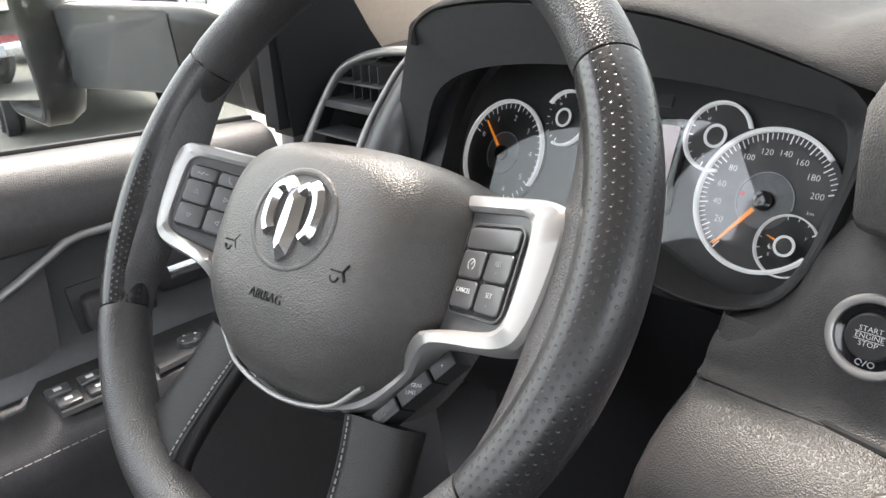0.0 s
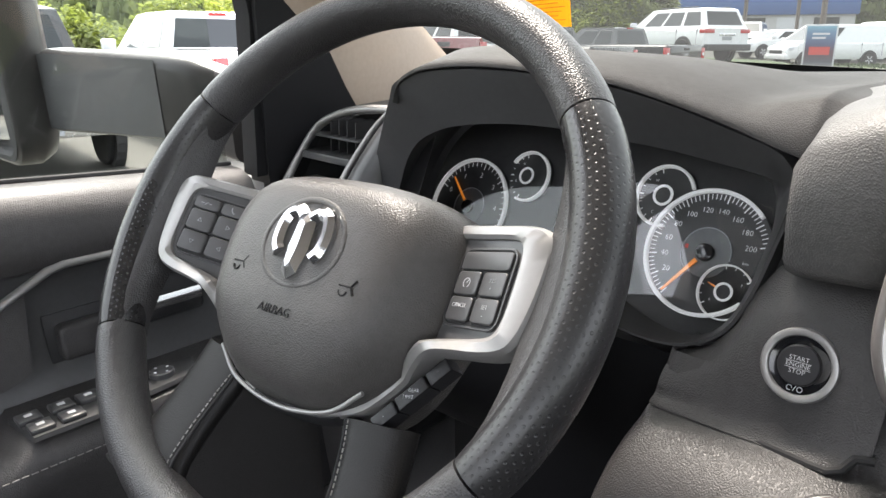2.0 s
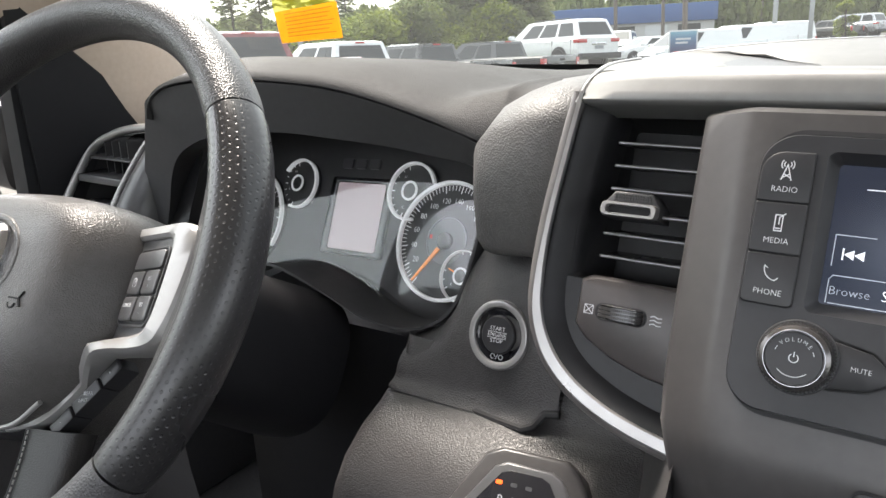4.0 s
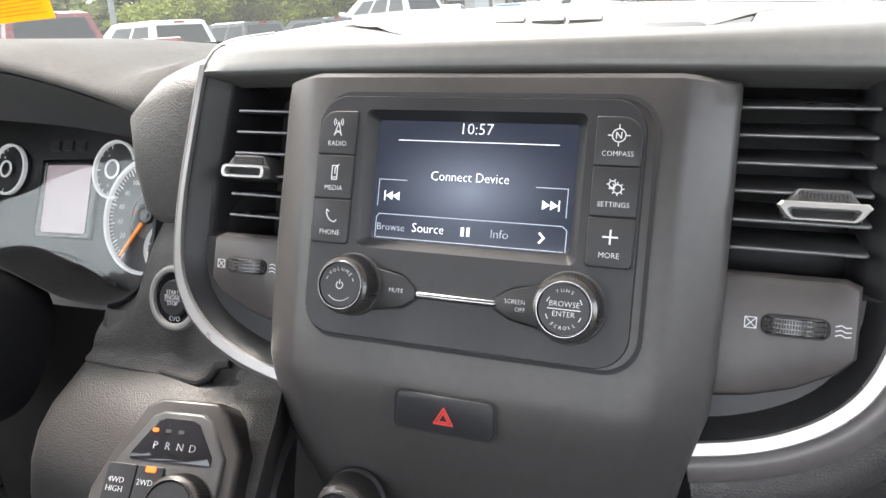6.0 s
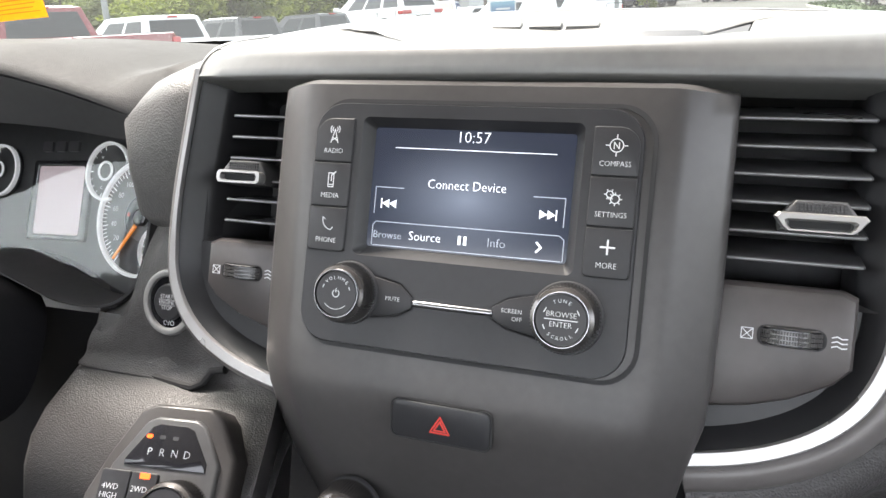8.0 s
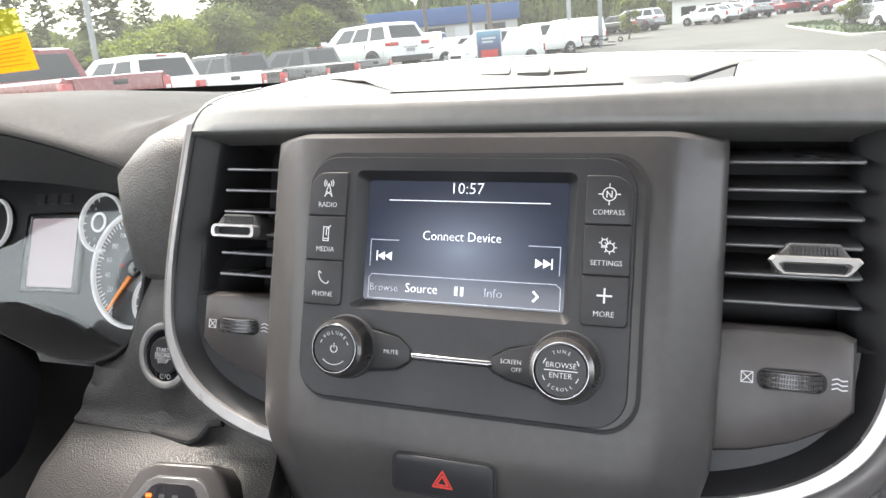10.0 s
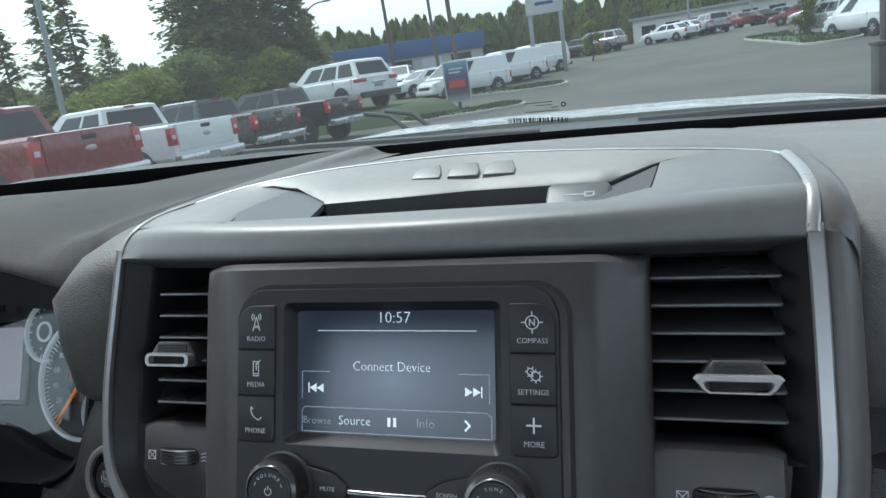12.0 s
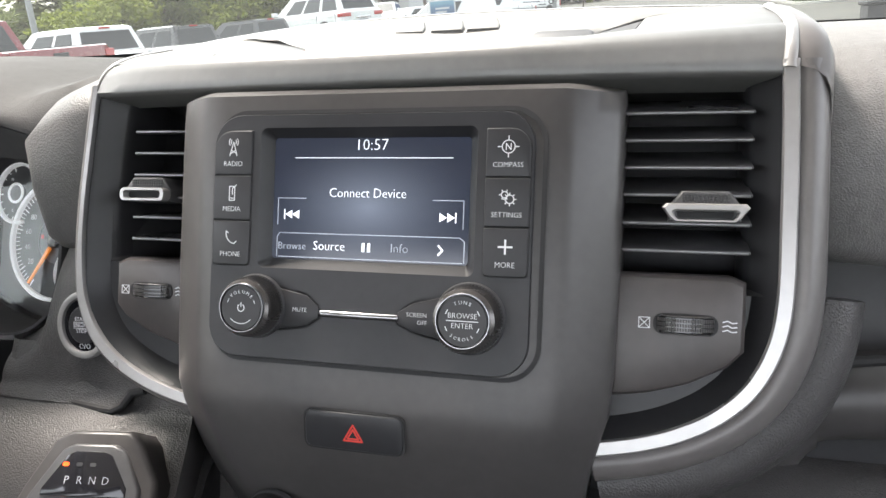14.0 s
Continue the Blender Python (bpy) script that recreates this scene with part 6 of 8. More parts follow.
part("stitching", merge(*[box(-0.7795, -0.7785, y - 0.003, y + 0.003, 1.1865, 1.1872) for y in [-0.52 + 0.008 * i for i in range(56)]]), THREAD, door, "line of grey stitches", smooth=0)
pane = solid("window_2", box(-0.946, -0.942, -1.0, -0.03, 1.40, 1.90), DOOR_CLEAR, "clear driver's door window", "window", SEAT_DOOR, kind="structure", smooth=0)
pane.visible_shadow = False

pillar = thing("windscreen_pillar", "beige windscreen pillar trim with a grab handle", "pillar trim", SEAT_DOOR)
PIL = [((-0.905, 0.118, 1.455), (-0.975, 0.44, 1.462)), ((-0.897, 0.10, 1.495), (-0.968, 0.405, 1.505)), ((-0.888, 0.05, 1.565), (-0.945, 0.31, 1.575)), ((-0.87, -0.035, 1.645), (-0.905, 0.20, 1.655)), ((-0.84, -0.17, 1.78), (-0.86, 0.06, 1.79)), ((-0.80, -0.30, 1.93), (-0.80, -0.07, 1.93))]
rows = []
for a, b in PIL:
    a, b = Vector(a), Vector(b)
    row = [a + Vector((-0.04, 0.0, 0.0)), a + Vector((-0.012, -0.004, 0.0)), a]
    for k in (0.15, 0.35, 0.6, 0.85):
        row.append(a.lerp(b, k) + Vector((0.022 * math.sin(math.pi * k), 0, 0.0)))
    row += [b, b + Vector((-0.03, 0.02, 0))]
    rows.append(row)
part("trim", loft(rows, closed=False), BEIGE, pillar, smooth=60)
part("grab_handle", tube(smooth_path([(-0.874, 0.128, 1.60), (-0.862, 0.112, 1.612), (-0.845, 0.075, 1.645), (-0.822, 0.0, 1.71), (-0.80, -0.09, 1.80), (-0.79, -0.16, 1.87), (-0.81, -0.19, 1.895)], 5), 0.0165, 14, flat=0.75), BEIGE, pillar, "beige grab handle", smooth=60)

# side vent at the driver's door
sv = thing("air_vent", "black side air vent with chrome arches", "air vent", Matrix.Translation((-0.1468, 0.008, -0.036)) @ Matrix.Diagonal((0.72, 1, 1, 1)), "side air vents")
OUT = [(-0.978, 0.030, 1.335), (-0.976, 0.046, 1.357), (-0.970, 0.066, 1.392), (-0.950, 0.087, 1.430), (-0.906, 0.098, 1.4475), (-0.858, 0.102, 1.455), (-0.803, 0.104, 1.458)]
INN = [(-0.803, 0.104, 1.458), (-0.825, 0.090, 1.434), (-0.840, 0.073, 1.404), (-0.848, 0.060, 1.380), (-0.850, 0.040, 1.345)]
part("outer_arch", tube(smooth_path(OUT, 4), 0.0082, 10, flat=0.6), SATIN, sv, "satin chrome arch", smooth=60)
part("inner_arch", tube(smooth_path(INN, 4), 0.0068, 10, flat=0.6), SATIN, sv, "satin chrome arch", smooth=60)
part("tub", loft([[(-0.97, 0.055, 1.33), (-0.965, 0.10, 1.42), (-0.9, 0.12, 1.445), (-0.815, 0.122, 1.452), (-0.845, 0.09, 1.40), (-0.85, 0.06, 1.33)], [(-0.96, 0.13, 1.31), (-0.95, 0.16, 1.40), (-0.9, 0.17, 1.42), (-0.83, 0.17, 1.42), (-0.845, 0.15, 1.38), (-0.85, 0.13, 1.31)]], cap1=True), GAP, sv, smooth=0)
for z_, y_ in ((1.420, 0.086), (1.395, 0.072), (1.368, 0.056)):
    part("slat", box(-0.966, -0.846, y_ - 0.004, y_ + 0.035, z_ - 0.001, z_ + 0.0012 + (0.006 if z_ < 1.40 and z_ > 1.39 else 0), 0.0005), PLASTIC, sv)
for k_ in range(4):
    part("fin", box(-0.925 + 0.02 * k_, -0.9235 + 0.02 * k_, 0.09, 0.14, 1.40, 1.44), DARK, sv)
part("shoulder", loft([[Vector(p) + Vector((dx, dy, dz)) for p in smooth_path(INN, 3)] for dx, dy, dz in ((0.004, 0.004, 0.0), (0.018, -0.004, 0.004), (0.036, -0.008, 0.006), (0.054, -0.006, 0.004), (0.07, 0.012, 0.0), (0.078, 0.05, -0.004))], closed=False), PLASTIC, sv, "ribbed black shoulder beside the vent", smooth=60)

mirror = thing("side_mirror", "black trailer-tow side mirror on its arm", "mirror", SEAT_DOOR)
ARM = [(-0.955, 0.02, 1.40, 0.03, 0.11), (-1.0, -0.02, 1.422, 0.024, 0.115), (-1.035, -0.04, 1.432, 0.022, 0.112), (-1.15, -0.075, 1.437, 0.024, 0.116), (-1.27, -0.105, 1.44, 0.03, 0.120)]
lo = []
for x, y, z, t_, h_ in ARM:
    lo.append([(x + 0.3 * (py) * 0, y + py, z + pz) for py, pz in rrect(-t_, t_, 0, h_, min(t_, 0.02) * 0.9, 4)])
part("arm", loft(lo, cap0=True, cap1=True), STACK_PLASTIC, mirror, "dull grey-black arm", smooth=50)
part("arm_cover", loft([[(x - 0.002, y - t_ - 0.002, z + h_ * f_) for f_ in (0.06, 0.35, 0.7, 0.95)] for x, y, z, t_, h_ in ARM[2:]] , closed=False), material("weathered grey plastic", (0.085, 0.087, 0.09), 0.4, blotch=0.12, fine=1200, grain_depth=0.2), mirror, "smooth grey panel on the arm", smooth=50)
head = []
for y_, g_ in ((-0.185, 0.0), (-0.18, -0.006), (-0.15, -0.008), (-0.125, 0.004), (-0.11, 0.03)):
    head.append([(x, y_, z) for x, z in rrect(-1.56 + g_, -1.27 - g_, 1.40 + g_, 1.79 - g_, 0.05, 5)])
part("housing", loft(head, cap1=True), STACK_PLASTIC, mirror, "black mirror housing", smooth=50)
part("inside", loft([[(x, y_, z) for x, z in rrect(-1.56 + g_, -1.27 - g_, 1.40 + g_, 1.79 - g_, 0.045, 5)] for y_, g_ in ((-0.185, 0.0), (-0.186, 0.008), (-0.165, 0.012))], cap1=True), GAP, mirror, smooth=50)
part("main_glass", moved(prism(rrect(-0.13, 0.13, -0.105, 0.105, 0.02), -0.003, 0.0), pose(-1.415, -0.171, 1.665, 90, 0, 11) @ pose(0, 0, 0, 2)), MIRROR, mirror, "flat mirror glass", smooth=0)
part("lower_glass", moved(prism(rrect(-0.125, 0.125, -0.05, 0.05, 0.018), -0.003, 0.0), pose(-1.415, -0.171, 1.475, 90, 0, 20) @ pose(0, 0, 0, -2)), MIRROR, mirror, "wide-angle mirror glass", smooth=0)

# ---- things on and beyond the windscreen ----
tag = thing("paper_tag", "yellow paper tag stuck on the windscreen", "paper tag")
TAG = [(-0.7289, 0.3097, 1.5093), (-0.6806, 0.3152, 1.5127), (-0.6348, 0.3205, 1.5152), (-0.6396, 0.3164, 1.5583), (-0.6833, 0.3116, 1.553), (-0.7355, 0.3058, 1.5473)]
tg = bmesh.new()
tv = [tg.verts.new(p) for p in TAG]
tg.faces.new((tv[0], tv[1], tv[4], tv[5]))
tg.faces.new((tv[1], tv[2], tv[3], tv[4]))
bmesh.ops.solidify(tg, geom=tg.faces[:], thickness=0.0008)
part("sheet", tg, YELLOW, tag, smooth=0)
upper = bpy.data.materials.new("thin yellow-green film")
upper.use_nodes = True
un, ul = upper.node_tree.nodes, upper.node_tree.links
ut, ud, um = un.new("ShaderNodeBsdfTransparent"), un.new("ShaderNodeBsdfDiffuse"), un.new("ShaderNodeMixShader")
ut.inputs[0].default_value, ud.inputs[0].default_value = (0.78, 0.74, 0.25, 1), (0.5, 0.5, 0.06, 1)
um.inputs[0].default_value = 0.45
ul.new(ut.outputs[0], um.inputs[1])
ul.new(ud.outputs[0], um.inputs[2])
ul.new(um.outputs[0], un["Material Output"].inputs[0])
tg = bmesh.new()
tg.faces.new([tg.verts.new(p) for p in ((-0.7363, 0.3057, 1.5472), (-0.6412, 0.3163, 1.5577), (-0.6451, 0.3135, 1.5856), (-0.7377, 0.3026, 1.5837))])
bmesh.ops.solidify(tg, geom=tg.faces[:], thickness=0.0006)
part("film", tg, upper, tag, "see-through yellow-green film", smooth=0)
rows_ = []
for k_ in range(7):
    f_ = 0.12 + 0.115 * k_
    a_, b_ = Vector(TAG[5]).lerp(Vector(TAG[0]), f_), Vector(TAG[4]).lerp(Vector(TAG[1]), f_)
    c_ = Vector(TAG[3]).lerp(Vector(TAG[2]), f_)
    off = Vector((0.0002, -0.0015, 0))
    rows_.append(tube([a_.lerp(b_, 0.3) + off, b_ + off, b_.lerp(c_, 0.85 - 0.1 * (k_ % 3)) + off], 0.0006, 4))
part("print", merge(*rows_), material("ochre print", (0.55, 0.27, 0.01), 0.7, blotch=0.1), tag, "lines of unreadable print", smooth=0)
vin = thing("glass_marking", "black printed marking at the foot of the windscreen", "marking")
mk = []
random.seed(4)
x_ = -0.045
while x_ < 0.028:
    w_ = random.choice((0.0012, 0.002, 0.003))
    mk.append(box(x_, x_ + w_, 0.5485, 0.5495, 1.4975 - 0.06 * (x_ + 0.05), 1.5035 - 0.06 * (x_ + 0.05)))
    x_ += w_ + random.choice((0.001, 0.0015, 0.0025))
part("bars", merge(*mk), GAP, vin, smooth=0)
mk = [box(-0.04 + 0.06 * random.random(), -0.01 + 0.03 * random.random(), 0.5485, 0.5492, 1.508 + 0.0035 * k, 1.5088 + 0.0035 * k) for k in range(4)]
part("small_print", merge(*mk), GAP, vin, smooth=0)
part("dot", moved(lathe([(0.003, 0), (0.003, 0.001), (0.0018, 0.001), (0.0018, 0)], 16, cap=False), pose(0.024, 0.549, 1.5145, 90)), GAP, vin, smooth=0)

cabin = set(bpy.data.objects)
PAINT_WHITE = material("white car paint", (0.78, 0.79, 0.8), 0.25, coat=0.6, blotch=0.02)
PAINT_RED = material("dark red car paint", (0.20, 0.012, 0.018), 0.25, coat=0.8, blotch=0.04)
PAINT_GREY = material("dark grey car paint", (0.024, 0.023, 0.024), 0.25, coat=0.8, blotch=0.05)
PAINT_BLACK = material("black car paint", (0.015, 0.015, 0.017), 0.2, coat=0.8, blotch=0.05)
PAINT_SILVER = material("silver car paint", (0.4, 0.41, 0.43), 0.3, metal=0.5, coat=0.5, blotch=0.04)
cowl = thing("cowl", "black plastic cowl at the foot of the windscreen", "cowl")
part("panel", loft([[(x, y - 0.22 * (x / 0.95) ** 2, z) for y, z in ((0.63, 1.448), (0.70, 1.456), (0.80, 1.458), (0.92, 1.459), (0.96, 1.45), (0.98, 1.40))] for x in (-0.97, -0.7, -0.4, 0, 0.4, 0.7, 0.97)], closed=False), BEZEL, cowl, smooth=50)
for x0, x1 in ((-0.62, -0.05), (0.10, 0.6)):
    part("wiper_arm", tube([(x0, 0.86, 1.456), (x0 + 0.15, 0.84, 1.460), (x1, 0.80 - 0.1 * x1 * x1, 1.458)], [0.009, 0.008, 0.006], 8), BEZEL, cowl, "black wiper arm")
part("nozzle", box(-0.012, 0.012, 0.68, 0.71, 1.455, 1.464, 0.003), DARK, cowl)
hood = []
for y, z, w_ in ((0.93, 1.459, 0.80), (1.1, 1.456, 0.80), (1.4, 1.438, 0.79), (1.8, 1.409, 0.77), (2.1, 1.378, 0.74), (2.3, 1.33, 0.70), (2.4, 1.22, 0.66)):
    hood.append([(w_ * q, y - 0.12 * abs(q) ** 3, z - 0.055 * abs(q) ** 4 + (0.006 if abs(q) < 0.55 else 0)) for q in (-1.25, -1.0, -0.9, -0.75, -0.6, -0.5, -0.25, 0, 0.25, 0.5, 0.6, 0.75, 0.9, 1.0, 1.25)])
    hood[-1][0] = (hood[-1][0][0], hood[-1][0][1], z - 0.3)
    hood[-1][-1] = (hood[-1][-1][0], hood[-1][-1][1], z - 0.3)
solid("truck_hood", loft(hood, closed=False), PAINT_WHITE, "white painted hood of the truck", "car hood", smooth=40)

# ---- outdoors: the ground and its surfaces ----
def ground_z(x, y):
    """The lot is level round the truck and climbs gently ahead."""
    d = math.hypot(x, y)
    k = max(0.0, min(1.0, (y + 4) / 10))
    rise = 0.0417 * (math.log1p(math.exp((min(d, 75) - 26) / 2.0)) * 2.0)
    near = max(0.0, 1 - math.hypot(x + 11, y - 9.5) / 4.5)
    return k * k * (3 - 2 * k) * rise + 0.2 * near * near * (3 - 2 * near)


def polar(t_yaw, d):
    """A place by its bearing to the left of straight ahead and its distance."""
    return -d * math.sin(radians(t_yaw)), d * math.cos(radians(t_yaw))


ASPHALT = material("worn grey asphalt", (0.105, 0.104, 0.10), 0.85, blotch=0.0)
nt = ASPHALT.node_tree
an, al = nt.nodes, nt.links
tc_a = an.new("ShaderNodeTexCoord")
n1, n2 = an.new("ShaderNodeTexNoise"), an.new("ShaderNodeTexNoise")
n1.inputs["Scale"].default_value, n1.inputs["Detail"].default_value = 0.22, 6
n2.inputs["Scale"].default_value, n2.inputs["Detail"].default_value = 24, 3
mixa = an.new("ShaderNodeMixRGB")
mixa.blend_type = "OVERLAY"
mixa.inputs[0].default_value = 0.6
cra = an.new("ShaderNodeValToRGB")
cra.color_ramp.elements[0].color, cra.color_ramp.elements[1].color = (0.062, 0.060, 0.051, 1), (0.092, 0.089, 0.076, 1)
cra.color_ramp.elements[0].position, cra.color_ramp.elements[1].position = 0.35, 0.65
for q in (n1, n2):
    al.new(tc_a.outputs["Object"], q.inputs["Vector"])
al.new(n1.outputs["Fac"], cra.inputs["Fac"])
al.new(cra.outputs["Color"], mixa.inputs[1])
al.new(n2.outputs["Fac"], mixa.inputs[2])
al.new(mixa.outputs[0], an["Principled BSDF"].inputs["Base Color"])
rows = []
for d in [0.0, 1.5, 3, 4, 5, 6, 7, 8, 9, 10, 11, 12, 13, 14, 15, 16, 18, 22, 27, 33, 40, 50, 62, 75, 100, 160, 300, 800, 2500]:
    rows.append([(d * math.sin(a), d * math.cos(a), ground_z(d * math.sin(a), d * math.cos(a))) for a in [2 * math.pi * k / 96 for k in range(96)]])
rows[0] = [(0.001 * math.sin(2 * math.pi * k / 96), 0.001 * math.cos(2 * math.pi * k / 96), 0) for k in range(96)]
solid("ground", loft(rows), ASPHALT, "worn grey asphalt of the car lot and road", "ground", kind="structure", smooth=60)

GRASS = material("mown grass", (0.055, 0.078, 0.032), 0.9, blotch=0.3, fine=60, grain_depth=0.8)
KERB = material("pale concrete kerb", (0.42, 0.41, 0.38), 0.85, blotch=0.15, fine=80, grain_depth=0.3)
BLADE = material("grass blades", (0.07, 0.10, 0.04), 0.8, blotch=0.3)


def lawn(pts, name="lawn", label="strip of mown grass with a concrete kerb", blades=900, seed=1):
    """A raised grass strip with its kerb and tufts."""
    rnd = random.Random(seed)
    ob = thing(name, label, "lawn", kind="structure")
    n = len(pts)
    cx, cy = sum(p[0] for p in pts) / n, sum(p[1] for p in pts) / n
    ins = []
    for x, y in pts:
        l_ = math.hypot(x - cx, y - cy)
        ins.append((cx + (x - cx) * (1 - 0.16 / l_), cy + (y - cy) * (1 - 0.16 / l_)))
    part("kerb", loft([[(x, y, ground_z(x, y) - 0.1) for x, y in pts], [(x, y, ground_z(x, y) + 0.12) for x, y in pts], [(x, y, ground_z(x, y) + 0.13) for x, y in ins], [(x, y, ground_z(x, y) + 0.05) for x, y in ins]]), KERB, ob, "pale concrete kerb")
    part("turf", loft([[(x, y, ground_z(x, y) + 0.09) for x, y in ins], [(cx + (x - cx) * 0.5, cy + (y - cy) * 0.5, ground_z(cx + (x - cx) * 0.5, cy + (y - cy) * 0.5) + 0.16) for x, y in ins]], cap1=True), GRASS, ob, smooth=60)
    vs, fs = [], []
    for _ in range(blades):
        i, u, w = rnd.randrange(n), rnd.random() ** 0.5, rnd.random()
        a, b = ins[i], ins[(i + 1) % n]
        x, y = cx + ((a[0] * w + b[0] * (1 - w)) - cx) * u, cy + ((a[1] * w + b[1] * (1 - w)) - cy) * u
        z = ground_z(x, y) + 0.09
        for _ in range(3):
            t = rnd.random() * 6.28
            h, s = 0.07 + 0.12 * rnd.random(), 0.05 + 0.05 * rnd.random()
            k = len(vs)
            vs += [(x - s * math.cos(t), y - s * math.sin(t), z), (x + s * math.cos(t), y + s * math.sin(t), z), (x + 0.1 * (rnd.random() - 0.5), y + 0.1 * (rnd.random() - 0.5), z + h)]
            fs.append((k, k + 1, k + 2))
    me = bpy.data.meshes.new("grass")
    me.from_pydata(vs, [], fs)
    me.materials.append(BLADE)
    g = new("grass", me)
    g.parent = ob
    tagged(g, "tufts of grass", kind="stuff")
    return ob


def strip(b0, d0, b1, d1, w, m=9):
    """The outline of a strip from one bearing and distance to another, w metres wide, with round ends."""
    (x0, y0), (x1, y1) = polar(b0, d0), polar(b1, d1)
    t = math.atan2(y1 - y0, x1 - x0)
    pts = [(x1 + w / 2 * math.cos(t + radians(a)), y1 + w / 2 * math.sin(t + radians(a))) for a in range(-90, 91, 180 // m)]
    pts += [(x0 + w / 2 * math.cos(t + radians(a)), y0 + w / 2 * math.sin(t + radians(a))) for a in range(90, 271, 180 // m)]
    return pts


lawn(strip(21.5, 27.0, 15.0, 27.6, 1.7), seed=1)
lawn(strip(24.5, 38.0, 11.6, 35.6, 2.2), seed=2)
lawn(strip(-4.2, 52.0, -8.4, 39.6, 2.6), label="kerbed island with a small tree", seed=3)

# ---- vehicles ----
TYRE = material("black tyre rubber", (0.02, 0.02, 0.021), 0.85, blotch=0.1)
RIM = material("silver alloy rim", (0.5, 0.51, 0.53), 0.35, metal=0.7, blotch=0.08)
AUTO_GLASS = material("dark tinted car glass", (0.02, 0.024, 0.026), 0.06, spec=0.45)
LAMP_RED = material("red tail lamp", (0.42, 0.012, 0.012), 0.15, coat=0.6)
LAMP_CLEAR = material("clear headlamp", (0.6, 0.62, 0.65), 0.12, coat=0.6)
BUMPER = material("chrome bumper", (0.6, 0.6, 0.62), 0.22, metal=0.9, blotch=0.05)


def quad_on(c, u0, u1, v0, v1, lift):
    """A panel lifted off a four-cornered face; corners run round from the lower left."""
    c = [Vector(p) for p in c]
    n = (c[1] - c[0]).cross(c[3] - c[0]).normalized()

    def at(u, v):
        return c[0].lerp(c[1], u).lerp(c[3].lerp(c[2], u), v)
    base = [at(u0, v0), at(u1, v0), at(u1, v1), at(u0, v1)]
    mid = sum(base, Vector()) / 4
    return loft([[p - n * 0.02 for p in base], [p + n * lift * 0.4 for p in base], [mid + (p - mid) * 0.97 + n * lift for p in base]], cap0=True, cap1=True)


def road_wheel(parent, x, y, r, w):
    s = 1 if y > 0 else -1
    t = part("wheel", moved(lathe([(r * 0.62, -w / 2), (r * 0.93, -w / 2), (r, -w * 0.36), (r, w * 0.36), (r * 0.93, w / 2), (r * 0.62, w / 2)], 28), pose(x, y, r, 90)), TYRE, parent, "black tyre on an alloy rim")
    part("rim", moved(lathe([(r * 0.64, 0.0), (r * 0.62, w * 0.5), (r * 0.5, w * 0.46), (r * 0.2, w * 0.40), (0.01, w * 0.42)], 24, cap=False), pose(x, y, r, -90 * s)), RIM, t)
    for k in range(5):
        sp_ = box(-0.03, 0.03, r * 0.12, r * 0.58, w * 0.44, w * 0.52, 0.006, 1)
        part("spoke", moved(sp_, pose(x, y, r, -90 * s) @ pose(0, 0, 0, 0, 0, 72 * k)), RIM, t)


